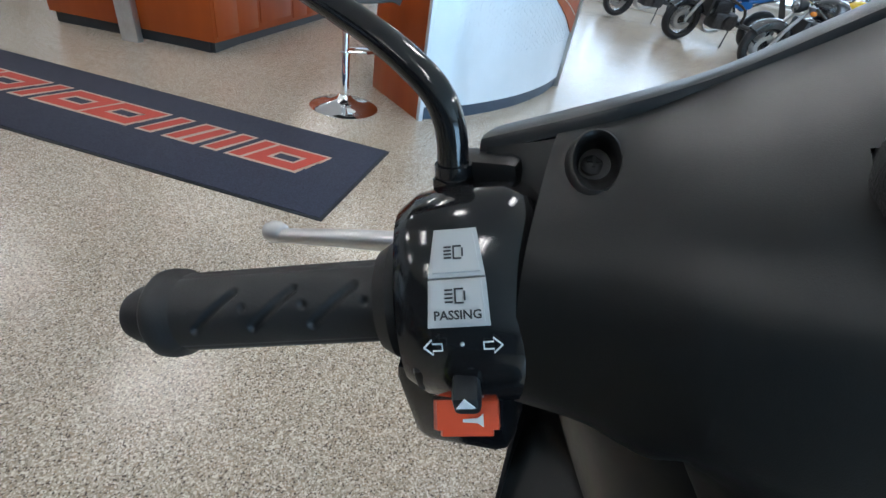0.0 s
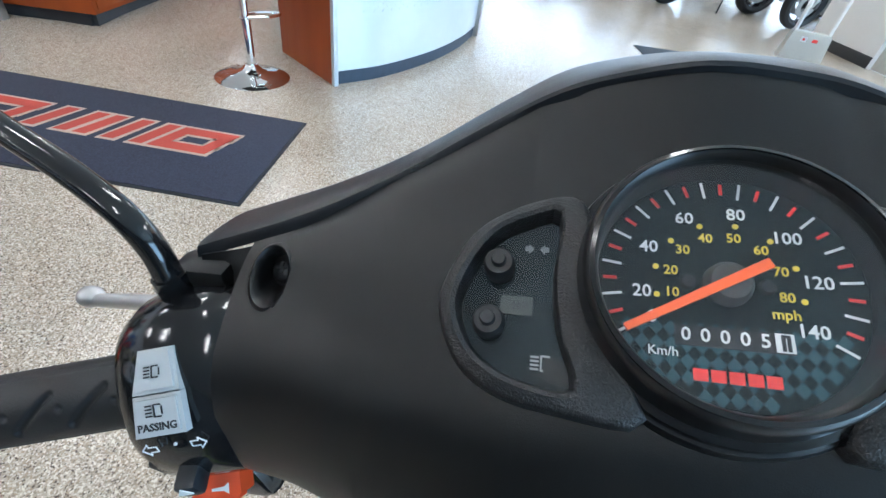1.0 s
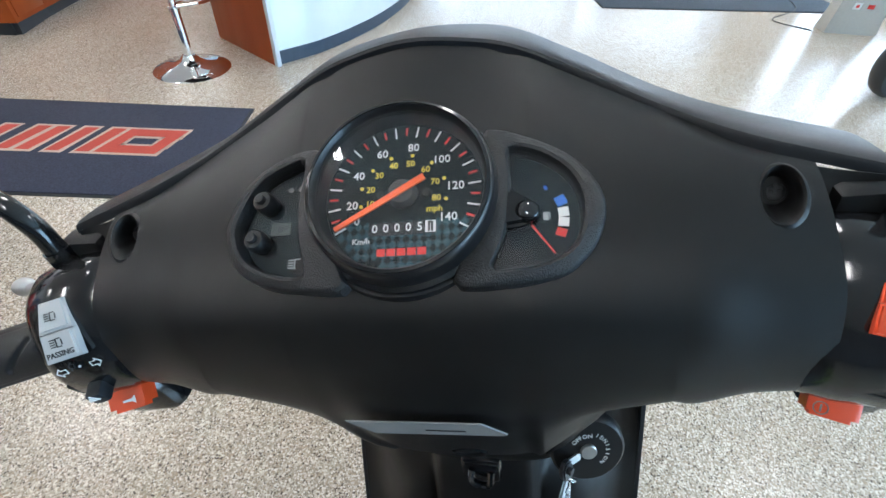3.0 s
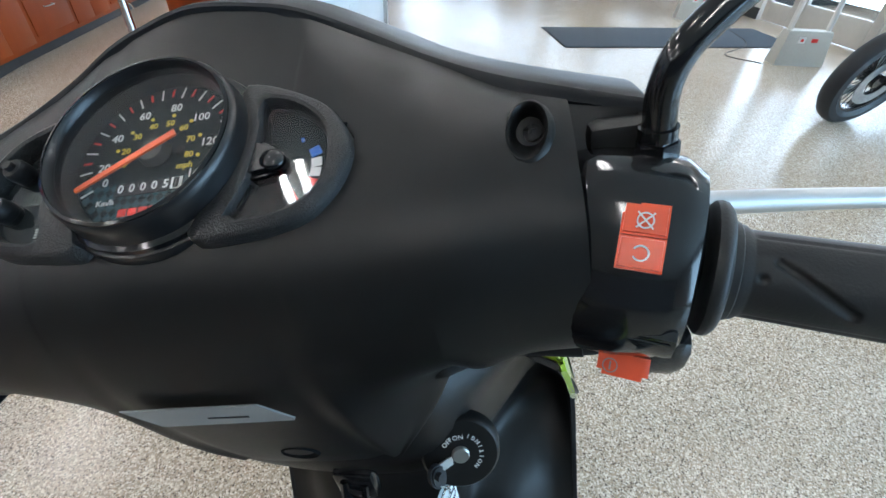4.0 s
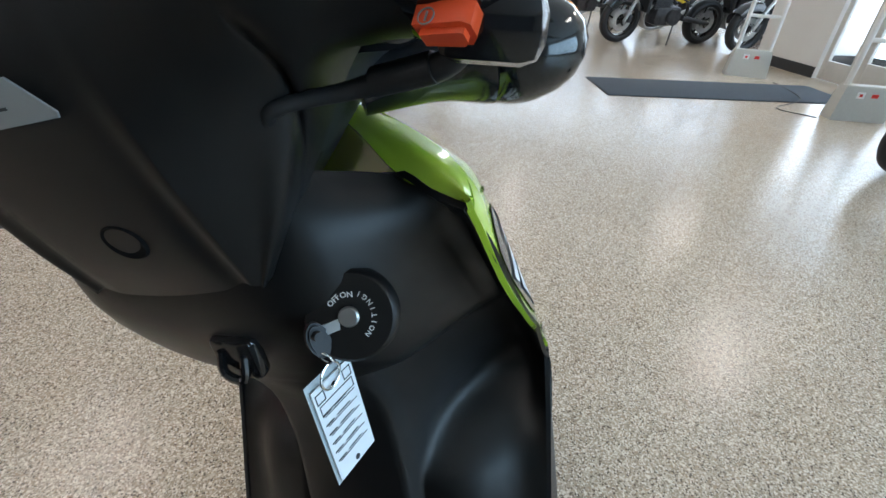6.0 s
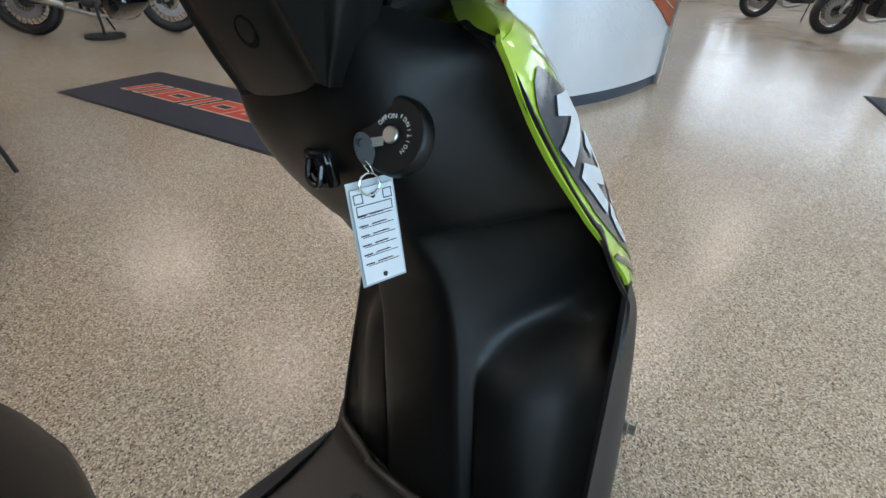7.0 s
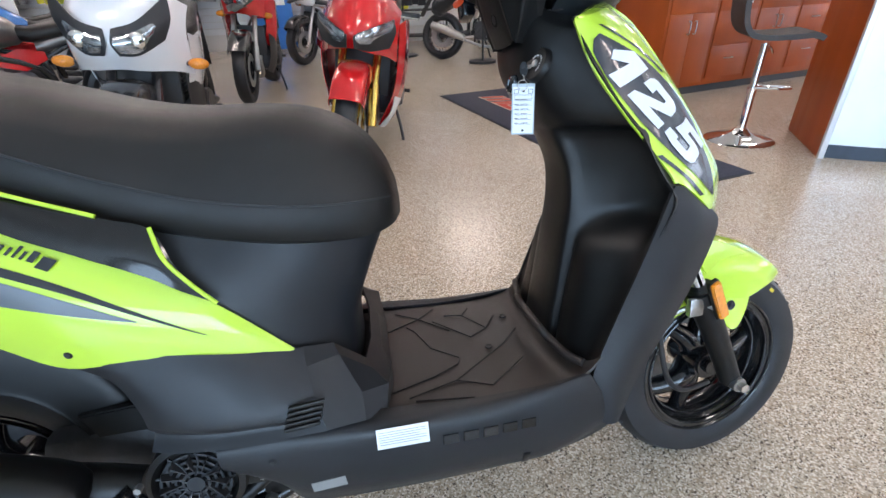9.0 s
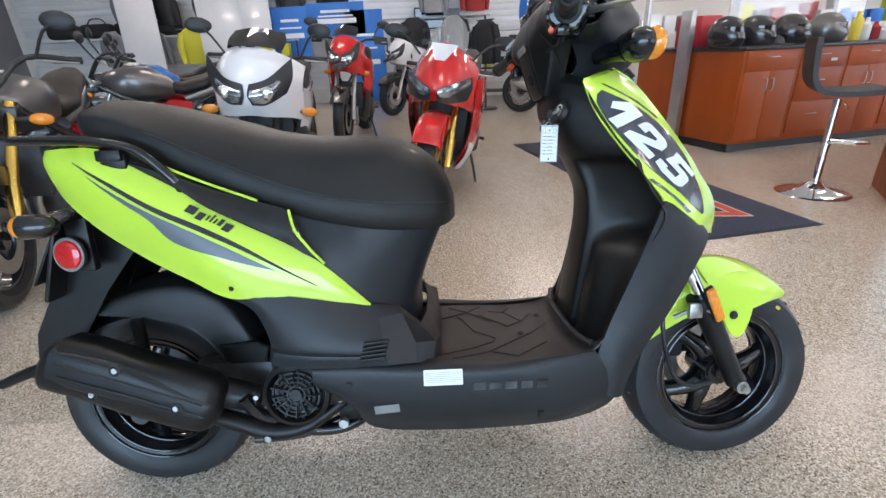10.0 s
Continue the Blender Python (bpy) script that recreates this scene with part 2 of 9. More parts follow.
def cyl(p, q, r, r2=None, n=16, bevel=0.0):
    p, q = Vector(p), Vector(q)
    bm = bmesh.new()
    bmesh.ops.create_cone(bm, cap_ends=True, segments=n, radius1=r, radius2=r if r2 is None else r2, depth=(q - p).length)
    if bevel:
        bmesh.ops.bevel(bm, geom=[e for e in bm.edges if any(len(f.verts) > 4 for f in e.link_faces)], offset=bevel, segments=2, affect='EDGES')
    bmesh.ops.transform(bm, matrix=Matrix.Translation((p + q) / 2) @ aim(q - p), verts=bm.verts)
    return bm


def ball(c, r, n=14, squash=(1, 1, 1)):
    bm = bmesh.new()
    bmesh.ops.create_uvsphere(bm, u_segments=n, v_segments=max(6, n // 2), radius=r)
    bmesh.ops.transform(bm, matrix=Matrix.Translation(c) @ Matrix.Diagonal((*squash, 1)), verts=bm.verts)
    return bm


def spline(pts, k, closed=False):
    """Catmull-Rom through the points, k steps a span."""
    pts = [Vector(p) for p in pts]
    n, out = len(pts), []
    for i in range(n if closed else n - 1):
        if closed:
            a, b, c, d = pts[i - 1], pts[i], pts[(i + 1) % n], pts[(i + 2) % n]
        else:
            b, c = pts[i], pts[i + 1]
            a = pts[i - 1] if i else b * 2 - c
            d = pts[i + 2] if i + 2 < n else c * 2 - b
        for j in range(k):
            t = j / k
            out.append(0.5 * (2 * b + (c - a) * t + (2 * a - 5 * b + 4 * c - d) * t * t + (3 * b - a - 3 * c + d) * t ** 3))
    if not closed:
        out.append(pts[-1].copy())
    return out


def tube(pts, r, n=10, k=4, caps=True):
    """A round bar along a smooth line; r is one radius or one a control point."""
    line = spline(pts, k)
    rs = [r] * len(line) if not isinstance(r, (list, tuple)) else [v.x for v in spline([(x, 0, 0) for x in r], k)]
    bm, rings = bmesh.new(), []
    ref = None
    for i, p in enumerate(line):
        d = (line[min(i + 1, len(line) - 1)] - line[max(i - 1, 0)]).normalized()
        if ref is None:
            ref = d.orthogonal().normalized()
        ref = (ref - d * ref.dot(d)).normalized()
        s = d.cross(ref)
        rings.append([bm.verts.new(p + (ref * math.cos(a) + s * math.sin(a)) * rs[i]) for a in (2 * math.pi * j / n for j in range(n))])
    skin(bm, rings, True, caps)
    return bm


def skin(bm, rings, closed, caps):
    n = len(rings[0])
    for a, b in zip(rings, rings[1:]):
        for j in range(n if closed else n - 1):
            k = (j + 1) % n
            bm.faces.new((a[j], a[k], b[k], b[j]))
    if caps:
        bm.faces.new(rings[0][::-1])
        bm.faces.new(rings[-1])
    bmesh.ops.recalc_face_normals(bm, faces=bm.faces[:])


def loft(sections, closed=True, caps=True):
    bm = bmesh.new()
    skin(bm, [[bm.verts.new(p) for p in s] for s in sections], closed, caps)
    return bm


def net(rows, ku=4, kv=4, thick=0.0, close_u=False):
    """A smooth sheet through a net of control points, with a thickness on its back."""
    rows = [spline(r, kv) for r in rows]
    cols = [spline([r[j] for r in rows], ku, close_u) for j in range(len(rows[0]))]
    m = len(cols[0])
    bm = bmesh.new()
    grid = [[bm.verts.new(cols[j][i]) for j in range(len(cols))] for i in range(m)]
    for i in range(m if close_u else m - 1):
        for j in range(len(cols) - 1):
            bm.faces.new((grid[i][j], grid[i][j + 1], grid[(i + 1) % m][j + 1], grid[(i + 1) % m][j]))
    if thick:
        bmesh.ops.recalc_face_normals(bm, faces=bm.faces[:])
        bmesh.ops.solidify(bm, geom=bm.faces[:], thickness=thick)
    bmesh.ops.recalc_face_normals(bm, faces=bm.faces[:])
    return bm


def slab(outline, thick, m=None, bevel=0.0, k=0):
    """A flat plate from an outline in its x, y, thick along z."""
    pts = [Vector((x, y, 0)) for x, y in outline]
    if k:
        pts = spline(pts, k, True)
    bm = bmesh.new()
    f = bm.faces.new([bm.verts.new(p) for p in pts])
    if f.normal.z < 0 or sum((a.x - b.x) * (a.y + b.y) for a, b in zip(pts, pts[1:] + pts[:1])) < 0:
        bmesh.ops.reverse_faces(bm, faces=[f])
    ret = bmesh.ops.extrude_face_region(bm, geom=[f])
    bmesh.ops.translate(bm, vec=(0, 0, thick), verts=[v for v in ret["geom"] if isinstance(v, bmesh.types.BMVert)])
    bmesh.ops.recalc_face_normals(bm, faces=bm.faces[:])
    if bevel:
        top = [e for e in bm.edges if all(v.co.z > thick / 2 for v in e.verts)]
        bmesh.ops.bevel(bm, geom=top, offset=bevel, segments=2, affect='EDGES')
    return moved(bm, m) if m is not None else bm


def lathe(profile, n=40, axis='X', closed=False):
    """Turn a profile of (radius, height along the axis) round the axis."""
    bm = bmesh.new()
    rings = []
    for j in range(n):
        a = 2 * math.pi * j / n
        c, s = math.cos(a), math.sin(a)
        rings.append([bm.verts.new((h, r * c, r * s) if axis == 'X' else (r * c, r * s, h)) for r, h in profile])
    m = len(profile)
    for j in range(n):
        a, b = rings[j], rings[(j + 1) % n]
        for i in range(m if closed else m - 1):
            k = (i + 1) % m
            bm.faces.new((a[i], a[k], b[k], b[i]))
    bmesh.ops.remove_doubles(bm, verts=bm.verts[:], dist=1e-6)
    bmesh.ops.recalc_face_normals(bm, faces=bm.faces[:])
    return bm


def text_bm(body, size, depth=0.0003, m=None, bold=0.0, align='CENTER'):
    cu = bpy.data.curves.new("txt", 'FONT')
    cu.body, cu.size, cu.align_x, cu.align_y = body, size, align, 'CENTER'
    cu.extrude, cu.offset, cu.resolution_u = depth, bold, 2
    ob = bpy.data.objects.new("txt", cu)
    me = bpy.data.meshes.new_from_object(ob)
    bm = bmesh.new()
    bm.from_mesh(me)
    bpy.data.objects.remove(ob)
    bpy.data.meshes.remove(me)
    return moved(bm, m) if m is not None else bm


def mirror_x(bm):
    bmesh.ops.transform(bm, matrix=Matrix.Diagonal((-1, 1, 1, 1)), verts=bm.verts)
    bmesh.ops.reverse_faces(bm, faces=bm.faces[:])
    return bm


def face_frame(o, x, n):
    """A frame at o whose z is n and whose x lies along x."""
    n = Vector(n).normalized()
    x = Vector(x)
    x = (x - n * x.dot(n)).normalized()
    y = n.cross(x)
    return Matrix(((x.x, y.x, n.x, o[0]), (x.y, y.y, n.y, o[1]), (x.z, y.z, n.z, o[2]), (0, 0, 0, 1)))

# ---------------------------------------------------------------- the showroom
def wall_x(name, x, y0, y1, openings, h=CEIL, th=0.2, material=WALLP):
    """A wall along y at x, with openings (y0, y1, z0, z1) through it."""
    bms, y = [], y0
    for a, b, z0, z1 in sorted(openings):
        if a > y:
            bms.append(box(x, (y + a) / 2, h / 2, th, a - y, h))
        if z0 > 0:
            bms.append(box(x, (a + b) / 2, z0 / 2, th, b - a, z0))
        if z1 < h:
            bms.append(box(x, (a + b) / 2, (z1 + h) / 2, th, b - a, h - z1))
        y = b
    if y < y1:
        bms.append(box(x, (y + y1) / 2, h / 2, th, y1 - y, h))
    return tagged(part(name, joined(*bms), material), kind="structure")


def wall_y(name, y, x0, x1, openings, h=CEIL, th=0.2, material=WALLP):
    ob = wall_x(name, 0, x0, x1, openings, h, th, material)
    ob.matrix_basis = Matrix.Translation((0, y, 0)) @ Matrix.Rotation(radians(-90), 4, 'Z')
    return ob


tagged(part("floor", box(-1, 2, -0.1, 30, 32, 0.2), FLOOR), "tan and grey speckled epoxy showroom floor", "floor", kind="structure")
tagged(part("ceiling", box(-1, 2, CEIL + 0.1, 30, 32, 0.2), CEILP), "white suspended showroom ceiling", "ceiling", kind="structure")
wall_x("wall_west", -10.2, -9, 13.3, [])
# South wall is out of view; coloured dark to throw back less light.
wall_y("wall_south", -9, -10.2, 7, [], material=mat("unseen_dark_wall", (0.16, 0.165, 0.175), 0.7, noise_amt=0.08, noise_scale=2))
wall_x("wall_east", 7, -9, 13.3, [(-5.0, 3.0, 0.35, 3.1)])
ground = tagged(part("ground", box(0, 0, -0.36, 400, 400, 0.3), mat("asphalt", (0.06, 0.06, 0.06), 0.9, noise_amt=0.3, noise_scale=4)), kind="structure")


def lit_tube(name, x, y, turn=0):
    """A ceiling troffer with two bright tubes."""
    t = thing(name, "white ceiling fixture with two bright fluorescent tubes", "ceiling light", pose(x, y, CEIL - 0.03, 0, 0, turn), "ceiling lights")
    part("housing", box(0, 0, 0, 0.34, 1.3, 0.05, 0.008), CEILP, t)
    for s in (-0.08, 0.08):
        part("tube", cyl((s, -0.6, -0.045), (s, 0.6, -0.045), 0.019, n=10), TUBEG, t, "bright tube")
    return t


first_light = lit_tube("ceiling_light", -0.6, -1.6)
for lx in (-7.4, -4.0, -0.6, 2.8):
    for ly in (-5.2, -1.6, 2.0, 5.6, 9.2):
        if (lx, ly) not in ((-0.6, -1.6), (-0.6, -5.2), (2.8, -5.2), (2.8, -1.6)):
            copy_thing(first_light, pose(lx, ly, CEIL - 0.03))
short = thing("ceiling_light", "short white ceiling fixture with two bright tubes", "ceiling light", pose(-2.02, 0.44, CEIL - 0.03, 0, 0, 20), "ceiling lights")
part("housing", box(0, 0, 0, 0.34, 0.36, 0.05, 0.008), CEILP, short)
for s in (-0.08, 0.08):
    part("tube", cyl((s, -0.14, -0.045), (s, 0.14, -0.045), 0.030, n=10), TUBEG, short, "bright tube")


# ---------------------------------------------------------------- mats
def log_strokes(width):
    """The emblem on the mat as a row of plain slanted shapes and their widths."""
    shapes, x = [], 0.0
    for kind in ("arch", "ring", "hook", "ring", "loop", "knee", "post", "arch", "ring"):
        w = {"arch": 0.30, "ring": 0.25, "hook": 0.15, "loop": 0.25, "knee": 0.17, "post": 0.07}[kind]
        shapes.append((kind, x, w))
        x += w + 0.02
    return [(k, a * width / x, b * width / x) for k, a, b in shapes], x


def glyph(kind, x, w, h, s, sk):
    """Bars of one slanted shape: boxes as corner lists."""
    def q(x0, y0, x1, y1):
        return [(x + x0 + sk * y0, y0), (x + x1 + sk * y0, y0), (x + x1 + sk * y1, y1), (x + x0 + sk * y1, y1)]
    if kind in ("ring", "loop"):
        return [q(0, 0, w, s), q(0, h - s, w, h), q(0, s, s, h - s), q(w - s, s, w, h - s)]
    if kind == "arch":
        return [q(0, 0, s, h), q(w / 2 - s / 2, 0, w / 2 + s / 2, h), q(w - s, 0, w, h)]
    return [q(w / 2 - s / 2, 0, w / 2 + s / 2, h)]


def printed_mat():
    e, s_, far = V(-1.506, 2.223, 0), V(-1.352, 1.436, 0), V(-4.40, 1.657, 0)
    ax = (e - far).normalized()
    length, width = (e - far).length, (e - s_).length
    t = thing("floor_mat", "navy showroom floor mat with a red and sand woven emblem", "floor mat",
              face_frame(far, ax, (0, 0, 1)) @ Matrix.Translation((0, -width, 0)))
    part("border", box(length / 2, width / 2, 0.002, length, width, 0.004, 0.0015), MATEDGE, t, "black rubber edge")
    part("carpet", box(length / 2, width / 2, 0.0065, length - 0.03, width - 0.03, 0.005, 0.002), CARPET, t)
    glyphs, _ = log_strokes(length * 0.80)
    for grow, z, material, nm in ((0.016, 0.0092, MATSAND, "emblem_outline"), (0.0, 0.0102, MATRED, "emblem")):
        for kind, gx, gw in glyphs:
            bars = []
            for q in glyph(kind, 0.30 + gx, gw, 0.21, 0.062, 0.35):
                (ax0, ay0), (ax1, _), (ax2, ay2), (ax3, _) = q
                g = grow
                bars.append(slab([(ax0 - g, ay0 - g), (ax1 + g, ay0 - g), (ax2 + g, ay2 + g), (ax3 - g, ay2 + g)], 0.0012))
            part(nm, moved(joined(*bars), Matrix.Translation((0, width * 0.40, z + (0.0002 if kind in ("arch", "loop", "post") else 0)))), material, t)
    return t


printed_mat()


def entrance_mat():
    w, s_, e = V(0.29, 5.44, 0), V(0.47, 4.75, 0), V(2.62, 5.37, 0)
    ax = (e - s_).normalized()
    m = face_frame(s_, ax, (0, 0, 1))
    t = thing("entrance_mat", "grey-blue ribbed entrance mat by the glass doors", "door mat", m)
    ln, wd = 2.45, 0.74
    part("border", box(ln / 2, wd / 2, 0.002, ln, wd, 0.004, 0.0015), MATEDGE, t)
    part("carpet", box(ln / 2, wd / 2, 0.0065, ln - 0.03, wd - 0.03, 0.005, 0.002), GREYMAT, t)


entrance_mat()


# ---------------------------------------------------------------- service desk
DC, DL, DR = V(-3.37, 2.73, 0), V(-4.62, 2.33, 0), V(-4.02, 5.6, 0)


def desk_wing(name, a, b, label, fronts):
    """A run of cabinets from a to b with its front to the outside, a dark top and a recessed kickboard."""
    ax = (b - a).normalized()
    ln = (b - a).length
    t = thing(name, label, "counter", face_frame(a, ax, (0, 0, 1)))
    d = 0.62
    part("carcass", box(ln / 2, d / 2, 0.485, ln, d, 0.81, 0.003), WOOD, t)
    part("kickboard", box(ln / 2 - 0.01, d / 2 + 0.03, 0.04, ln - 0.04, d - 0.05, 0.08), KICK, t)
    part("worktop", box(ln / 2, d / 2, 0.905, ln + 0.04, d + 0.05, 0.03, 0.006), WOODTOP, t, "black laminate worktop")
    for x0, w, kind in fronts:
        if kind == "d":
            for k in range(2):
                p = part("door", box(x0 + w * (0.25 + 0.5 * k), -0.004, 0.41, w / 2 - 0.004, 0.008, 0.60, 0.001), WOOD, t)
                hx = x0 + w / 2 + (0.035 if k else -0.035)
                part("handle", tube([(hx, -0.006, 0.55), (hx, -0.032, 0.553), (hx, -0.032, 0.647), (hx, -0.006, 0.65)], 0.004, 8, 3), STEEL, p, "slim steel handle")
            hs = [0.80]
        else:
            hs = [0.80, 0.58, 0.28]
        for n, z in enumerate(hs):
            hh = 0.17 if (kind == "d" or n == 0) else 0.28
            p = part("drawer", box(x0 + w / 2, -0.004, z, w - 0.004, 0.008, hh, 0.001), WOOD, t)
            part("handle", tube([(x0 + w / 2 - 0.05, -0.006, z + 0.03), (x0 + w / 2 - 0.048, -0.032, z + 0.03), (x0 + w / 2 + 0.048, -0.032, z + 0.03),
                                 (x0 + w / 2 + 0.05, -0.006, z + 0.03)], 0.004, 8, 3), STEEL, p, "slim steel handle")
            if n == 0 and kind == "s":
                part("label", box(x0 + w * 0.72, -0.0205, z - 0.02, 0.07, 0.002, 0.025), WHITE, p, "small white label")
    return t


desk_wing("service_desk", DC, DR, "cherry-coloured laminate service desk with cupboards and black top",
          [(0.03, 0.55, "d"), (0.62, 0.5, "s"), (1.16, 0.55, "d"), (1.75, 0.5, "s")])
side = thing("desk_return", "plain cherry laminate end of the service desk with black top", "counter",
             face_frame(DL, (DC - DL).normalized(), (0, 0, 1)))
ln = (DC - DL).length
part("carcass", box(ln / 2 - 0.004, 0.24, 0.485, ln - 0.008, 0.48, 0.81, 0.003), WOOD, side)
part("kickboard", box(ln / 2, 0.26, 0.04, ln - 0.04, 0.46, 0.078), KICK, side)
part("worktop", box(ln / 2 - 0.03, 0.22, 0.907, ln - 0.02, 0.5, 0.03, 0.006), WOODTOP, side)

POSTM = mat("tread_plate_post", (0.62, 0.63, 0.64), 0.3, 0.9, noise_amt=0.15, noise_scale=12)


def checker_post(m, h):
    t = thing("column_cladding", "upright of silver checker plate in front of the service desk", "post", m)
    part("shaft", box(0, 0, h / 2, 0.13, 0.06, h, 0.004), POSTM, t)
    studs = []
    k = 0
    z = 0.06
    while z < h - 0.02:
        for j in range(3):
            studs.append(moved(box(0, 0, 0, 0.026, 0.003, 0.007), Matrix.Translation((-0.038 + 0.038 * j, -0.0315, z + 0.012 * (j % 2))) @ Matrix.Rotation(radians(45 if (j + k) % 2 else -45), 4, 'Y')))
        z += 0.034
        k += 1
    tagged(part("studs", joined(*studs), POSTM, t), kind="stuff")


checker_post(face_frame((-3.93, 2.475, 0), (DC - DL).normalized(), (0, 0, 1)), 1.25)


# ---------------------------------------------------------------- curved front counter
def front_counter():
    t = thing("reception_counter", "reception counter with curved brushed tread-plate front and cherry laminate sides", "counter")
    line = spline([(-1.63, 2.79, 0), (-1.44, 3.10, 0), (-1.27, 3.60, 0), (-1.19, 4.10, 0), (-1.18, 4.52, 0)], 10)
    h = 1.18

    def ribbon(z0, z1, off, th):
        bm = bmesh.new()
        rings = []
        for i, p in enumerate(line):
            d = (line[min(i + 1, len(line) - 1)] - line[max(i - 1, 0)]).normalized()
            n = V(d.y, -d.x, 0)
            a, b = p + n * off, p + n * (off - th)
            rings.append([bm.verts.new((a.x, a.y, z0)), bm.verts.new((a.x, a.y, z1)), bm.verts.new((b.x, b.y, z1)), bm.verts.new((b.x, b.y, z0))])
        skin(bm, rings, True, True)
        return bm

    part("kickboard", ribbon(0, 0.085, -0.005, 0.03), KICKB, t, "slate blue kickboard")
    part("front_panel", ribbon(0.085, h, 0.004, 0.02), PLATEW, t, "brushed tread-plate panel")
    # the stamped lozenges of the plate
    studs, mesh_rows = [], 0
    lens = [0.0]
    for a, b in zip(line, line[1:]):
        lens.append(lens[-1] + (b - a).length)
    s = 0.12
    while s < lens[-1] - 0.06:
        i = max(k for k in range(len(lens)) if lens[k] <= s)
        i = min(i, len(line) - 2)
        f = (s - lens[i]) / (lens[i + 1] - lens[i])
        p = line[i].lerp(line[i + 1], f)
        d = (line[i + 1] - line[i]).normalized()
        n = V(d.y, -d.x, 0)
        z = 0.42 + (0.018 if mesh_rows % 2 else 0)
        while z < h - 0.03:
            m = face_frame(p + n * 0.0045 + V(0, 0, z), d, n)
            studs.append(slab([(-0.012, 0), (0, 0.004), (0.012, 0), (0, -0.004)], 0.0016, m @ Matrix.Rotation(radians(45 if int(z * 28) % 2 else -45), 4, 'Z')))
            z += 0.036
        s += 0.036
        mesh_rows += 1
    tagged(part("studs", joined(*studs), PLATEW, t), kind="stuff")
    # cherry panel swept across the far half of the front
    bm = bmesh.new()
    rings = []
    for i, p in enumerate(line[14:]):
        i += 14
        d = (line[min(i + 1, len(line) - 1)] - line[i - 1]).normalized()
        n = V(d.y, -d.x, 0)
        f = (i - 14) / (len(line) - 15)
        z0 = h - 0.10 - 0.62 * f ** 0.75
        a, b = p + n * 0.016, p + n * 0.006
        rings.append([bm.verts.new((a.x, a.y, z0)), bm.verts.new((a.x, a.y, h)), bm.verts.new((b.x, b.y, h)), bm.verts.new((b.x, b.y, z0))])
    skin(bm, rings, True, True)
    part("sweep_panel", bm, WOOD, t, "cherry panel with a swept lower edge")
    st = []
    for i in range(20, len(line) - 1):
        f = (i - 14) / (len(line) - 15)
        z = h - 0.17 - 0.42 * f ** 0.75
        st.append((line[i].x + 0.018, line[i].y - 0.004, z))
    part("trim_strip", tube(st, 0.004, 6, 1), ALU, t, "bright trim strip")
    a, b = V(-1.63, 2.79, 0), V(-2.19, 3.12, 0)
    d = (b - a).normalized()
    part("side_panel", moved(box((b - a).length / 2 + 0.012, 0.012, h / 2, (b - a).length, 0.024, h, 0.002), face_frame(a, d, (0, 0, 1))), WOOD, t)
    part("corner_trim", moved(box(0, 0, h / 2, 0.035, 0.03, h, 0.003), face_frame(a + V(0.0, -0.012, 0), d, (0, 0, 1))), PLATEW, t, "silver corner trim")
    e = line[-1]
    part("end_post", box(e.x + 0.01, e.y + 0.02, h / 2, 0.05, 0.045, h, 0.004), POSTM, t, "checker-plate end post")
    part("side_panel", box(e.x - 0.35, e.y + 0.03, h / 2, 0.66, 0.024, h, 0.002), WOOD, t)
    top = [(p.x + 0.03, p.y) for p in line[::4]] + [(e.x - 0.7, e.y + 0.05), (-2.2, 3.15)]
    part("worktop", moved(slab(top, 0.035), Matrix.Translation((0, 0, h))), WOODTOP, t)
    tagged(solo("cash_terminal", joined(box(0, 0, 0.10, 0.26, 0.2, 0.2, 0.02), box(0, -0.02, 0.26, 0.32, 0.05, 0.22, 0.01)), BLACKBAG,
                "black till terminal on the reception counter", "terminal", pose(-1.75, 3.35, h + 0.035, 0, 0, 60)))


front_counter()


# ---------------------------------------------------------------- bar stools
def bar_stool(m, label):
    t = thing("bar_stool", label, "stool", m, "bar stools")
    part("base", lathe([(0.0, 0.0), (0.215, 0.0), (0.218, 0.006), (0.205, 0.014), (0.15, 0.026), (0.09, 0.042), (0.055, 0.062), (0.036, 0.085), (0.0, 0.09)], 40, 'Z'), CHROME, t, "trumpet chrome base")
    part("post", joined(cyl((0, 0, 0.08), (0, 0, 0.34), 0.027, n=20), cyl((0, 0, 0.34), (0, 0, 0.62), 0.021, n=20), cyl((0, 0, 0.33), (0, 0, 0.345), 0.031, n=20)), CHROME, t, "chrome gas post")
    part("footrest", tube([(0.0, 0.03, 0.35), (0.10, 0.05, 0.35), (0.19, 0.03, 0.35), (0.215, -0.0, 0.35), (0.19, -0.03, 0.35), (0.10, -0.05, 0.35), (0, -0.03, 0.35)], 0.009, 8, 5), CHROME, t, "chrome foot ring")
    part("lever", tube([(0, 0.0, 0.60), (0.05, 0.05, 0.59), (0.08, 0.08, 0.55)], 0.005, 6, 4), CHROME, t)
    prof = [(0.24, 0.648), (0.20, 0.665), (0.10, 0.655), (-0.03, 0.650), (-0.13, 0.668), (-0.185, 0.74), (-0.205, 0.85), (-0.215, 0.985)]
    rows = [[(x, y * (1 - 0.25 * abs(y) / 0.2 if False else 1), z) for y in (-0.19, -0.1, 0.0, 0.1, 0.19)] for x, z in prof]
    part("seat", net(rows, 5, 2, 0.03), mat("woven_brown_seat", (0.035, 0.03, 0.028), 0.6, noise_amt=0.3, noise_scale=90, bump=0.6, bump_scale=300), t, "dark woven one-piece seat and back")
    return t


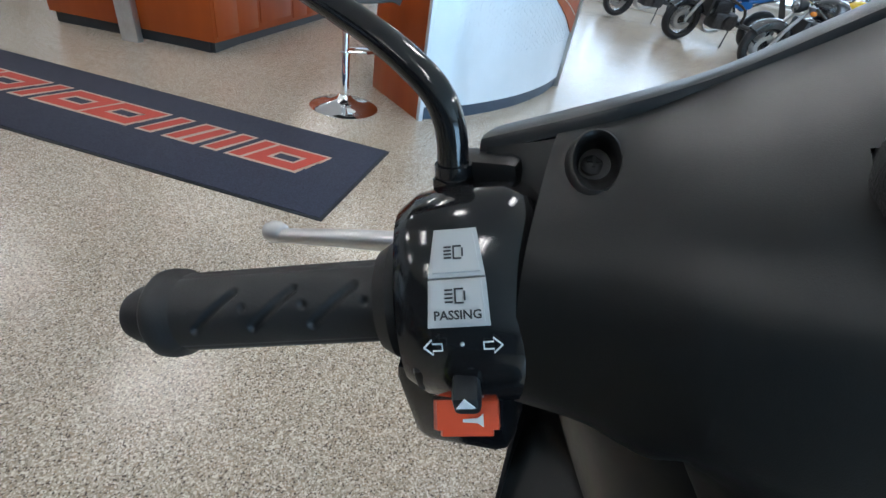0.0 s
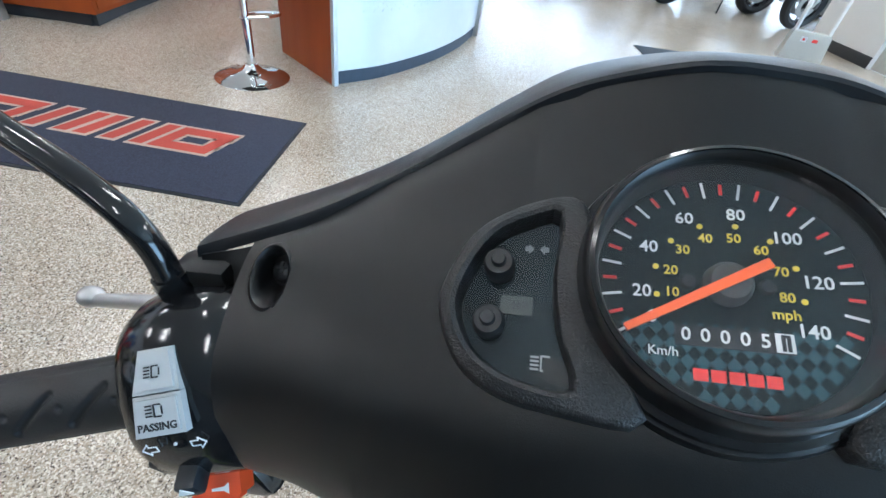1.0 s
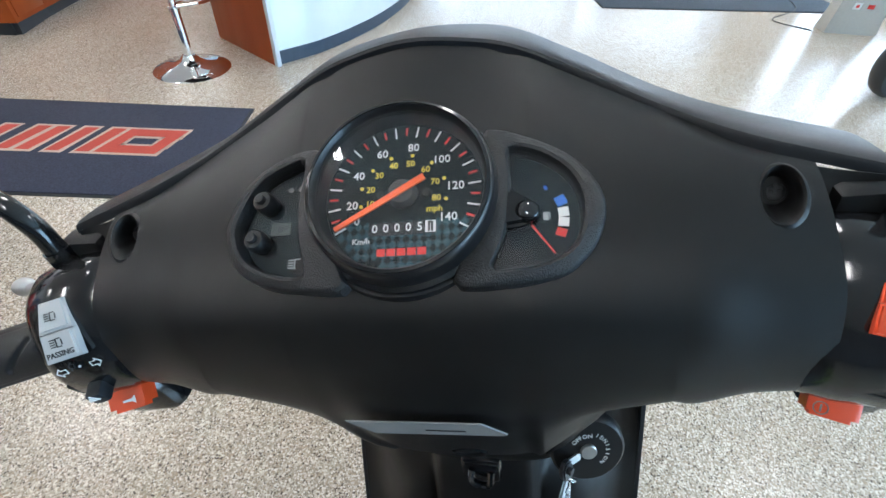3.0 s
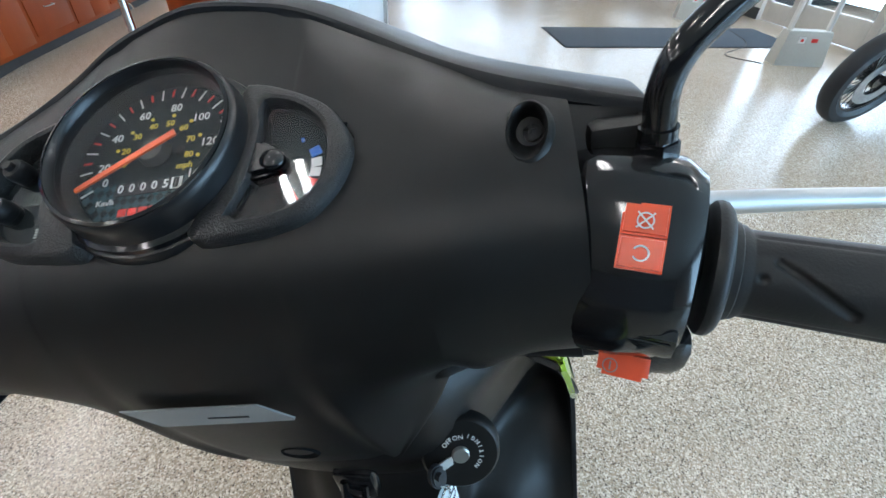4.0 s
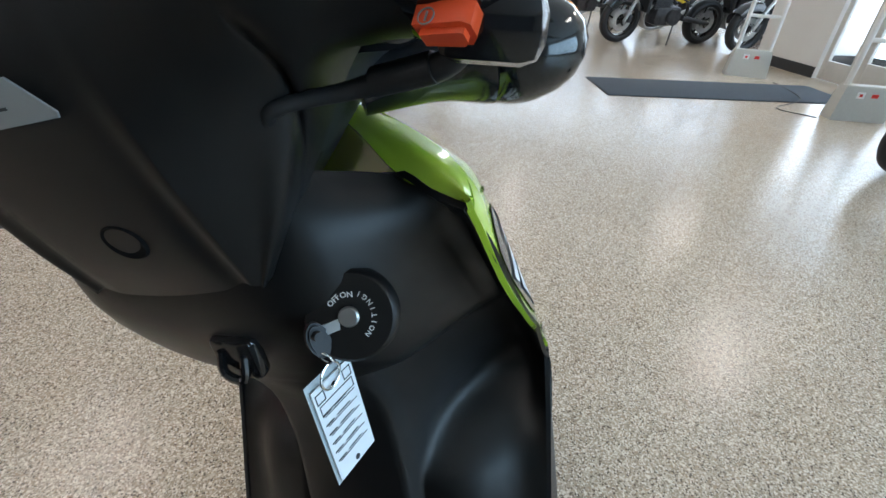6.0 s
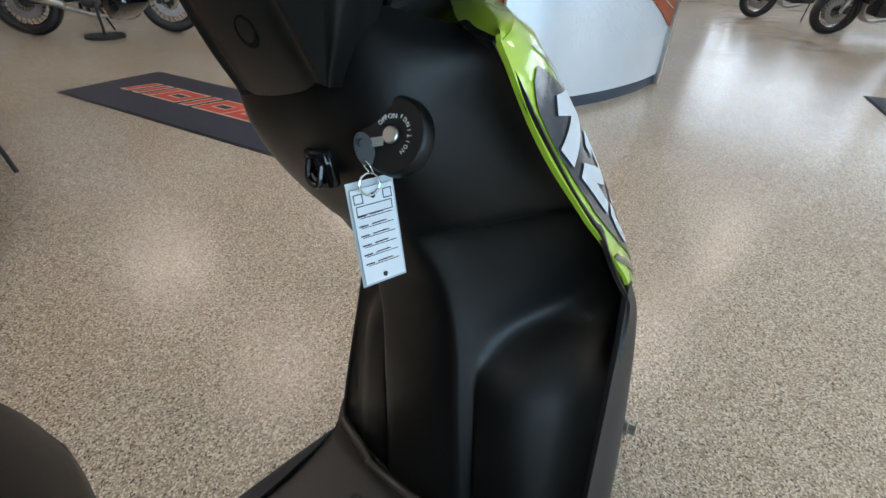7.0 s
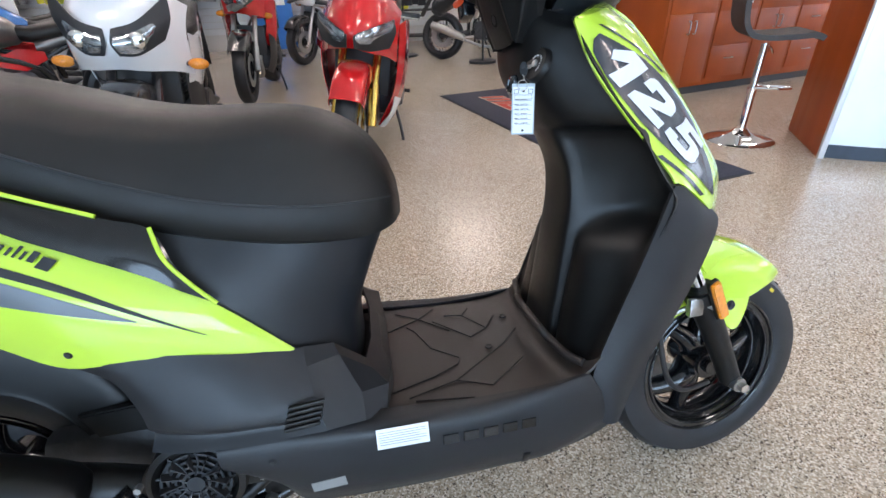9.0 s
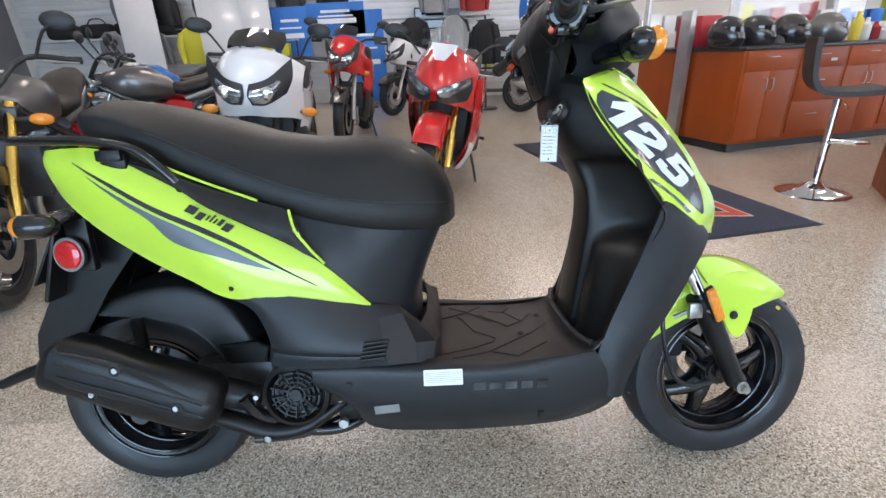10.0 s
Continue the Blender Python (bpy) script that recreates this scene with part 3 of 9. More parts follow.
bar_stool(pose(-2.09, 2.59, 0, 0, 0, 62), "dark one-piece bar stool on a chrome pedestal by the counter")

# ---------------------------------------------------------------- the scooter, leaning on its side stand
SC = thing("motor_scooter", "lime green and matt black motor scooter leaning on its side stand", "scooter", pose(0, 0, 0, 0, -10, 0))
HBM = Matrix.Translation((0.006, 0.290, 1.096)) @ Matrix.Rotation(radians(3.8), 4, 'Z') @ Matrix.Rotation(radians(-3.0), 4, 'Y')
STEER = Matrix.Translation((0, 0.722, 0.236)) @ Matrix.Rotation(radians(4.0), 4, Vector((0, -0.44, 0.9)))


def sp(name, bm, material, parent=SC, label="", sharp=38):
    return part(name, bm, material, parent, label, sharp)


def hb(name, bm, material, parent=SC, label="", sharp=38):
    return part(name, moved(bm, HBM), material, parent, label, sharp)


# ---- wheels
def wheel_parts(m, width, r_out, disc, label):
    w = width / 2
    tyre = [(0.158, -w * 0.78), (0.172, -w * 0.92), (r_out * 0.83, -w), (r_out * 0.93, -w * 0.92), (r_out * 0.985, -w * 0.62), (r_out, -w * 0.2), (r_out, w * 0.2),
            (r_out * 0.985, w * 0.62), (r_out * 0.93, w * 0.92), (r_out * 0.83, w), (0.172, w * 0.92), (0.158, w * 0.78)]
    grooves = []
    top = sp("tyre", moved(lathe(tyre, 64), m), TYRE, SC, label)
    for s in (-1, 1):
        for k in range(22):
            a = 2 * math.pi * k / 22 + (0.14 if s > 0 else 0)
            g = box(s * w * 0.42, 0, r_out * 0.977, w * 0.62, 0.006, 0.008)
            moved(g, Matrix.Rotation(a, 4, 'X') @ Matrix.Rotation(radians(28 * s), 4, 'Z'))
            grooves.append(g)
    sp("tread_groove", moved(joined(*grooves), m), MATEDGE, top)
    rim = [(0.150, -w * 0.80), (0.166, -w * 0.84), (0.168, -w * 0.74), (0.154, -w * 0.66), (0.140, -w * 0.3), (0.140, w * 0.3), (0.154, w * 0.66), (0.168, w * 0.74), (0.166, w * 0.84), (0.150, w * 0.80), (0.147, w * 0.6), (0.132, w * 0.25), (0.132, -w * 0.25), (0.147, -w * 0.6)]
    rimo = sp("rim", moved(lathe(rim, 56, closed=True), m), GLOSS, SC, "gloss black cast rim")
    sp("rim_lip", moved(joined(*[lathe([(0.150 + 0.0035 * math.cos(a) + d, s * w * e + 0.0035 * math.sin(a)) for a in (k * math.pi / 4 for k in range(8))], 56, closed=True) for s in (-1, 1) for d, e in ((0.0145, 0.85), (0.0, 0.80), (-0.0135, 0.42))]), m), GLOSS, rimo)
    for k in range(3):
        a = 2 * math.pi * k / 3 + 0.35
        rot = Matrix.Rotation(a, 4, 'X')
        sp("spoke", moved(joined(tube([(0.0, 0.0, 0.02), (0.016, 0.012, 0.060), (0.012, 0.034, 0.098), (0.004, 0.062, 0.128)], [0.030, 0.026, 0.021, 0.020], 14, 6),
                                 tube([(0.0, 0.0, 0.02), (0.014, -0.012, 0.060), (0.010, -0.034, 0.098), (0.004, -0.058, 0.130)], [0.030, 0.025, 0.019, 0.018], 14, 6)), m @ rot), GLOSS, rimo)
    sp("hub", moved(joined(cyl((-0.05, 0, 0), (0.05, 0, 0), 0.036, n=24, bevel=0.005), cyl((-0.06, 0, 0), (0.06, 0, 0), 0.018, n=16)), m), GLOSS, rimo)
    if disc:
        rings = []
        d = lathe([(0.055, -0.002), (0.100, -0.002), (0.100, 0.002), (0.055, 0.002)], 48, closed=True)
        sp("brake_disc", moved(d, m @ Matrix.Translation((-0.052, 0, 0))), STEEL, rimo, "steel brake disc")
    return top


wheel_parts(STEER, 0.118, 0.236, True, "black front tyre with a moulded sidewall")
wheel_parts(Matrix.Translation((0, -0.692, 0.236)), 0.138, 0.240, False, "black rear tyre with worn chalk marks")
for a, c in ((38, YELLOW), (24, WHITE)):
    sp("tyre_mark", moved(box(0.0595, 0, 0.208, 0.001, 0.012, 0.007), STEER @ Matrix.Rotation(radians(-a), 4, 'X')), c, SC, "small paint dot")


# ---- front fork, brake and mudguard
def frk(name, bm, material, label="", parent=SC):
    return sp(name, moved(bm, STEER), material, parent, label)


FT = V(0, -0.155, 0.31)
for s in (-1, 1):
    x = 0.105 * s
    leg = frk("fork_leg", joined(tube([(x, 0.0, 0.0), (x, -0.04, 0.09), (x, -0.095, 0.205)], [0.021, 0.023, 0.027], 18, 4),
                                 cyl((x, -0.092, 0.20), (x, -0.104, 0.228), 0.031, n=20, bevel=0.003)), PLASTIC, "black cast fork slider")
    frk("fork_tube", cyl((x, -0.1, 0.22), (x, -0.185, 0.39), 0.0155, n=20), CHROME, "chrome fork tube", leg)
    frk("axle_end", joined(cyl((s * 0.112, 0, 0), (s * 0.132, 0, 0), 0.015, n=18), cyl((s * 0.13, 0, 0), (s * 0.145, 0, 0), 0.010, n=6)), STEEL, "steel axle nut", leg)
    refl = face_frame((s * 0.146, -0.094, 0.216), (0, -0.41, 0.91), (s, 0.12, 0))
    out = [(-0.052, -0.014), (-0.046, -0.019), (0.046, -0.019), (0.052, -0.014), (0.052, 0.014), (0.046, 0.019), (-0.046, 0.019), (-0.052, 0.014)]
    out = [(a * 0.86, b * 0.66) for a, b in out]
    rb = frk("reflector_back", slab(out, 0.006, refl @ Matrix.Translation((0, 0, -0.006)), 0.001), PLASTIC, "", leg)
    frk("reflector", slab([(a * 0.92, b * 0.88) for a, b in out], 0.006, refl, 0.002), AMBER, "amber side reflector", leg)
    frk("reflector_bracket", joined(tube([(s * 0.142, -0.085, 0.19), (s * 0.12, -0.11, 0.2), (s * 0.10, -0.16, 0.175)], 0.005, 8, 4), box(s * 0.125, -0.125, 0.198, 0.012, 0.03, 0.035, 0.002)), STEEL, "zinc bracket", leg)
frk("brake_hose", tube([(0.10, -0.19, 0.30), (0.125, -0.20, 0.17), (0.125, -0.175, 0.06), (0.118, -0.13, 0.012), (0.11, -0.06, 0.01)], 0.0055, 10, 6), RUBBER, "black brake hose")
frk("brake_caliper", joined(box(-0.075, -0.075, 0.05, 0.06, 0.07, 0.10, 0.012), box(-0.062, -0.1, 0.08, 0.04, 0.04, 0.05, 0.008)), ENGINE, "dark brake caliper")
frk("steering_stem", cyl((0, -0.19, 0.40), (0, -0.36, 0.78), 0.026, n=18), PLASTIC)
frk("fork_yoke", box(0, -0.185, 0.385, 0.27, 0.06, 0.05, 0.015), PLASTIC)


def mudguard():
    rows = []
    stations = [(49, 0.254, 0.036, -0.010), (56, 0.260, 0.058, -0.030), (68, 0.270, 0.080, -0.065), (82, 0.280, 0.088, -0.10),
                (98, 0.286, 0.087, -0.10), (120, 0.285, 0.082, -0.085), (146, 0.278, 0.074, -0.055), (163, 0.274, 0.066, -0.02)]
    for a, r, hw, drop in stations:
        c, s = math.cos(radians(a)), math.sin(radians(a))
        row = []
        for x, dr in ((-1.06, drop), (-1.0, drop * 0.35), (-0.72, -0.008), (0, 0.006), (0.72, -0.008), (1.0, drop * 0.35), (1.06, drop)):
            rr = r + dr
            row.append((x * hw, rr * c, rr * s))
        rows.append(row)
    return net(rows, 4, 4, 0.003)


GUARD = frk("mudguard", mudguard(), LIME, "lime green front mudguard")
for s in (-1, 1):
    flare = [(-0.060, 0.205), (-0.010, 0.212), (0.050, 0.190), (0.090, 0.160), (0.106, 0.132), (0.098, 0.108), (0.083, 0.055), (0.058, 0.018), (0.032, 0.026), (0.009, 0.069), (-0.028, 0.150)]
    m = face_frame((s * 0.097, -0.045, 0.095), (0, 1, 0), (s, 0.1 * s * s, 0.12))
    pts = [((u if s > 0 else u), v) for u, v in flare]
    fl_ = frk("mudguard_side", slab([(u, v if s > 0 else -v) for u, v in pts] if s > 0 else [(u, -v) for u, v in pts], 0.004, m, 0.001, 4), LIME, "", GUARD)
    for u, v in ((0.012, 0.118), (0.038, 0.071)):
        p = m @ V(u, v if s > 0 else -v, 0.005)
        frk("mudguard_bolt", moved(lathe([(0.0, 0.003), (0.005, 0.003), (0.006, 0.001), (0.010, 0.0012), (0.0105, 0.0)], 18, 'Z'), face_frame(p, (0, 1, 0), (s, 0, 0.12))), PLASTIC2, "", GUARD)


# ---- front shield
SH = [  # height, rear edge (x, y), middle (x, y), front (x, y)
    (0.965, (0.150, 0.318), (0.130, 0.372), (0.085, 0.420)),
    (0.935, (0.170, 0.326), (0.152, 0.392), (0.098, 0.455)),
    (0.870, (0.180, 0.353), (0.156, 0.440), (0.100, 0.512)),
    (0.800, (0.187, 0.405), (0.158, 0.492), (0.102, 0.565)),
    (0.740, (0.191, 0.456), (0.160, 0.532), (0.100, 0.606)),
    (0.695, (0.194, 0.488), (0.166, 0.555), (0.098, 0.636)),
    (0.650, (0.196, 0.478), (0.174, 0.560), (0.088, 0.652)),
    (0.610, (0.197, 0.458), (0.182, 0.548), (0.100, 0.640)),
]
SHZ = [s[0] for s in SH]


def shield_at(z, s):
    """The right outer shield at a height, s from its rear edge (0) to its front (1)."""
    z = max(min(z, SHZ[0]), SHZ[-1])
    i = max(k for k in range(len(SHZ)) if SHZ[k] >= z)
    j = min(i + 1, len(SHZ) - 1)
    f = 0 if i == j else (SHZ[i] - z) / (SHZ[i] - SHZ[j])

    def row(n):
        return [Vector((*SH[n][k], 0)) for k in (1, 2, 3)]

    def mix(k):
        rows = [row(max(i - 1, 0)), row(i), row(j), row(min(j + 1, len(SH) - 1))]
        a, b, c, d = (r[k] for r in rows)
        return 0.5 * (2 * b + (c - a) * f + (2 * a - 5 * b + 4 * c - d) * f * f + (3 * b - a - 3 * c + d) * f ** 3)

    e, m, c = mix(0), mix(1), mix(2)
    p = e * (1 - s) * (1 - 2 * s) + m * 4 * s * (1 - s) + c * s * (2 * s - 1)
    return V(p.x, p.y, z)


def shield_out(z, s, off):
    p = shield_at(z, s)
    a, b = shield_at(z, min(s + 0.02, 1)) - shield_at(z, max(s - 0.02, 0)), shield_at(z + 0.01, s) - shield_at(z - 0.01, s)
    n = a.cross(b).normalized()
    if n.x + n.y < 0:
        n = -n
    return p + n * off


def shield_sheet(z0f, z1f, s0, s1, off, nu=18, nv=14, thick=0.0, mirror=False):
    """A sheet on the outer shield between two lines given as heights over s."""
    bm = bmesh.new()
    g = []
    for i in range(nu + 1):
        s = s0 + (s1 - s0) * i / nu
        a, b = z0f(s), z1f(s)
        g.append([bm.verts.new(shield_out(a + (b - a) * j / nv, s, off)) for j in range(nv + 1)])
    for i in range(nu):
        for j in range(nv):
            bm.faces.new((g[i][j], g[i][j + 1], g[i + 1][j + 1], g[i + 1][j]))
    bmesh.ops.recalc_face_normals(bm, faces=bm.faces[:])
    if thick:
        bmesh.ops.solidify(bm, geom=bm.faces[:], thickness=thick)
        bmesh.ops.recalc_face_normals(bm, faces=bm.faces[:])
    return mirror_x(bm) if mirror else bm


def low_line(s):
    return 0.700 - 0.085 * min(1, max(0, (s - 0.05) / 0.75)) ** 1.2


for mir in (False, True):
    sp("shield_panel", shield_sheet(low_line, lambda s: 0.936 + 0.030 * s, 0.0, 1.0, 0.0, 22, 22, 0.004, mir), LIME, SC, "lime green front shield panel")
rows = []
for z, e, m, c in SH:
    rows.append([(c[0], c[1], z), (c[0] * 0.6, c[1] + 0.012, z), (0, c[1] + 0.018, z), (-c[0] * 0.6, c[1] + 0.012, z), (-c[0], c[1], z)])
sp("shield_front", net(rows, 3, 4, 0.004), LIME, SC, "lime green front apron")


def decal_low(s):
    return 0.915 - 0.30 * s ** 0.9


def decal_hi(s):
    return 0.945 - 0.055 * s - 0.17 * s ** 3


def oval(s, side):
    """Lower and upper line of the dark oval on the shield."""
    mid = 0.900 - 0.225 * s
    half = 0.075 * math.sqrt(max(0.0, 1 - ((s - 0.52) / 0.475) ** 2)) + 0.002
    return mid + side * half * (1.72 if side > 0 else 1.0)


def along_table(table, z):
    """A share between the shield's edges at a height, from a table of heights."""
    for (z0, a), (z1, b) in zip(table, table[1:]):
        if z0 <= z <= z1:
            f = (z - z0) / (z1 - z0)
            return a + (b - a) * f
    return table[0][1] if z < table[0][0] else table[-1][1]


REAR = [(0.664, 0.63), (0.692, 0.45), (0.716, 0.31), (0.74, 0.21), (0.764, 0.13), (0.792, 0.095), (0.82, 0.075), (0.86, 0.06), (0.895, 0.06), (0.910, 0.11), (0.918, 0.20)]
FORE = [(0.664, 0.68), (0.708, 0.75), (0.752, 0.82), (0.784, 0.85), (0.816, 0.84), (0.84, 0.79), (0.86, 0.71), (0.884, 0.59), (0.896, 0.48), (0.908, 0.35), (0.918, 0.22)]


def film(s0, s1, z0, z1, off, mirror, n=34, m=12):
    bm = bmesh.new()
    g = []
    for i in range(n + 1):
        z = z0 + (z1 - z0) * i / n
        a, b = s0(z), s1(z)
        g.append([bm.verts.new(shield_out(z, a + (b - a) * j / m, off)) for j in range(m + 1)])
    for i in range(n):
        for j in range(m):
            bm.faces.new((g[i][j], g[i][j + 1], g[i + 1][j + 1], g[i + 1][j]))
    bmesh.ops.recalc_face_normals(bm, faces=bm.faces[:])
    return mirror_x(bm) if mirror else bm


for mir in (False, True):
    sp("shield_decal", film(lambda z: along_table(REAR, z), lambda z: along_table(FORE, z), 0.664, 0.918, 0.0012, mir), DECAL, SC, "dark slate oval decal")
    sp("shield_edge_line", film(lambda z: along_table(FORE, z - 0.012) * 1.0 + 0.02, lambda z: along_table(FORE, z - 0.012) + 0.075, 0.862, 0.930, 0.0012, mir, 24, 2), DECAL, SC, "dark pinstripe film")
    sp("shield_low_line", film(lambda z: max(along_table(REAR, z) - 0.20, 0.0), lambda z: max(along_table(REAR, z) - 0.13, 0.03), 0.672, 0.745, 0.0012, mir, 24, 2), DECAL, SC, "dark pinstripe film")

DIGITS = {
    "1": [((0, 0), (0.026, 0), (0.030, 1), (0.004, 0.64)), ((0.004, 0.64), (0.030, 1), (0.010, 1), (-0.0066, 1)), ((-0.0066, 1), (0.004, 0.64), (-0.018, 0.34), (-0.028, 0.55))],
    "2": [((0, 0), (0.075, 0), (0.075, 0.25), (0, 0.25)), ((0, 0.25), (0.036, 0.25), (0.075, 0.56), (0.049, 0.66)), ((0.049, 0.66), (0.075, 0.56), (0.075, 0.80), (0.049, 0.76)),
          ((0.023, 0.76), (0.049, 0.76), (0.059, 1), (0.016, 1)), ((0.049, 0.76), (0.075, 0.80), (0.070, 0.92), (0.059, 1)), ((0, 0.58), (0.023, 0.58), (0.023, 0.76), (0.002, 0.84)),
          ((0.023, 0.76), (0.016, 1), (0.007, 0.95), (0.002, 0.84))],
    "5": [((0.014, 0.78), (0.080, 0.78), (0.080, 1), (0.012, 1)), ((0.008, 0.44), (0.033, 0.44), (0.036, 0.78), (0.014, 0.78)), ((0.033, 0.44), (0.054, 0.44), (0.062, 0.66), (0.035, 0.66)),
          ((0.054, 0.22), (0.080, 0.18), (0.080, 0.54), (0.054, 0.44)), ((0.054, 0.44), (0.080, 0.54), (0.074, 0.62), (0.062, 0.66)), ((0.024, 0), (0.062, 0), (0.054, 0.22), (0.024, 0.22)),
          ((0.062, 0), (0.074, 0.06), (0.080, 0.18), (0.054, 0.22)), ((0, 0.08), (0.024, 0), (0.024, 0.32), (0, 0.32))],
}


def number_digit(kind, x):
    """The number follows the slope of the shield, reading down and forward."""
    bm = bmesh.new()
    o, along, up = V(0.0, 0.372, 0.863), V(0.0, 0.72, -0.69), V(0.0, 0.056, 0.025)

    def put(u, v):
        p = o + along * (u + x) + up * v
        lo, hi = 0.0, 1.0
        for _ in range(18):
            mid = (lo + hi) / 2
            if shield_at(p.z, mid).y < p.y:
                lo = mid
            else:
                hi = mid
        return shield_out(p.z, lo, 0.0024)

    n = 5
    for q in DIGITS[kind]:
        c = [V(*e, 0) for e in q]
        g = [[None] * (n + 1) for _ in range(n + 1)]
        for i in range(n + 1):
            for j in range(n + 1):
                w = c[0].lerp(c[1], i / n).lerp(c[3].lerp(c[2], i / n), j / n)
                g[i][j] = bm.verts.new(put(w.x, w.y))
        for i in range(n):
            for j in range(n):
                bm.faces.new((g[i][j], g[i][j + 1], g[i + 1][j + 1], g[i + 1][j]))
    bmesh.ops.remove_doubles(bm, verts=bm.verts[:], dist=0.0003)
    bmesh.ops.recalc_face_normals(bm, faces=bm.faces[:])
    return bm


for kind, x in (("1", 0.0), ("2", 0.042), ("5", 0.128)):
    sp("number", number_digit(kind, x), SILVERF, SC, "silver digit of the number 125")


def side_shield(mirror):
    rows = [
        [(0.1945, 0.486, 0.697), (0.186, 0.515, 0.690), (0.174, 0.545, 0.672), (0.150, 0.592, 0.640)],
        [(0.197, 0.466, 0.645), (0.193, 0.505, 0.640), (0.184, 0.550, 0.625), (0.160, 0.600, 0.612)],
        [(0.199, 0.436, 0.570), (0.199, 0.480, 0.560), (0.194, 0.520, 0.550), (0.178, 0.563, 0.545)],
        [(0.201, 0.402, 0.490), (0.205, 0.445, 0.480), (0.202, 0.480, 0.470), (0.190, 0.515, 0.465)],
        [(0.203, 0.374, 0.420), (0.210, 0.405, 0.410), (0.209, 0.436, 0.405), (0.200, 0.468, 0.400)],
        [(0.205, 0.360, 0.365), (0.213, 0.388, 0.355), (0.213, 0.412, 0.350), (0.206, 0.438, 0.350)],
        [(0.209, 0.382, 0.284), (0.213, 0.392, 0.282), (0.213, 0.402, 0.281), (0.209, 0.412, 0.281)],
    ]
    bm = net(rows, 4, 4, 0.005)
    return mirror_x(bm) if mirror else bm


for mir in (False, True):
    sp("side_shield", side_shield(mir), PLASTIC2, SC, "dark grey lower side shield")


# ---- inner leg shield
def inner_shield():
    rows = []
    # height, then (x, y) from the middle to the right edge
    data = [
        (0.968, [(0, 0.300), (0.040, 0.300), (0.070, 0.305), (0.085, 0.318), (0.105, 0.345), (0.125, 0.346), (0.143, 0.333), (0.164, 0.325)]),
        (0.940, [(0, 0.286), (0.040, 0.286), (0.072, 0.290), (0.092, 0.300), (0.120, 0.330), (0.145, 0.358), (0.158, 0.352), (0.172, 0.333)]),
        (0.885, [(0, 0.282), (0.040, 0.283), (0.075, 0.289), (0.100, 0.306), (0.122, 0.345), (0.145, 0.385), (0.160, 0.376), (0.177, 0.345)]),
        (0.830, [(0, 0.303), (0.040, 0.305), (0.072, 0.312), (0.098, 0.330), (0.124, 0.375), (0.148, 0.420), (0.165, 0.414), (0.182, 0.382)]),
        (0.790, [(0, 0.328), (0.042, 0.331), (0.066, 0.340), (0.096, 0.362), (0.124, 0.405), (0.150, 0.446), (0.168, 0.446), (0.186, 0.414)]),
        (0.775, [(0, 0.338), (0.045, 0.343), (0.060, 0.353), (0.068, 0.376), (0.112, 0.432), (0.150, 0.464), (0.170, 0.464), (0.187, 0.427)]),
        (0.720, [(0, 0.364), (0.050, 0.369), (0.060, 0.379), (0.067, 0.395), (0.108, 0.450), (0.145, 0.490), (0.171, 0.492), (0.190, 0.458)]),
        (0.676, [(0, 0.370), (0.051, 0.375), (0.061, 0.384), (0.068, 0.400), (0.105, 0.462), (0.140, 0.505), (0.172, 0.514), (0.193, 0.486)]),
        (0.640, [(0, 0.369), (0.051, 0.374), (0.062, 0.383), (0.069, 0.398), (0.091, 0.452), (0.125, 0.492), (0.172, 0.502), (0.195, 0.474)]),
        (0.612, [(0, 0.366), (0.052, 0.371), (0.063, 0.380), (0.070, 0.394), (0.082, 0.412), (0.118, 0.436), (0.165, 0.470), (0.196, 0.458)]),
        (0.575, [(0, 0.360), (0.053, 0.365), (0.064, 0.374), (0.071, 0.384), (0.080, 0.384), (0.120, 0.392), (0.165, 0.432), (0.197, 0.440)]),
        (0.480, [(0, 0.346), (0.055, 0.350), (0.066, 0.358), (0.073, 0.366), (0.082, 0.362), (0.128, 0.368), (0.168, 0.397), (0.199, 0.400)]),
        (0.400, [(0, 0.334), (0.057, 0.337), (0.068, 0.345), (0.075, 0.352), (0.085, 0.347), (0.131, 0.350), (0.168, 0.368), (0.201, 0.370)]),
        (0.345, [(0, 0.328), (0.058, 0.330), (0.070, 0.338), (0.077, 0.344), (0.087, 0.340), (0.133, 0.342), (0.170, 0.350), (0.203, 0.362)]),
    ]
    for n, (z, half) in enumerate(data):
        drop = [(0, 0, 0, 0.006, 0.018, 0.022, 0.027, 0.032), (0, 0, 0, 0.002, 0.010, 0.018, 0.024, 0.028)][n] if n < 2 else [0] * 8
        full = [(x, y, z - d) for (x, y), d in zip(half, drop)]
        rows.append([(-x, y, h) for x, y, h in full[::-1]] + full[1:])
    return net(rows, 3, 3, 0.004)


sp("leg_shield", inner_shield(), PLASTIC, SC, "matt black inner leg shield")
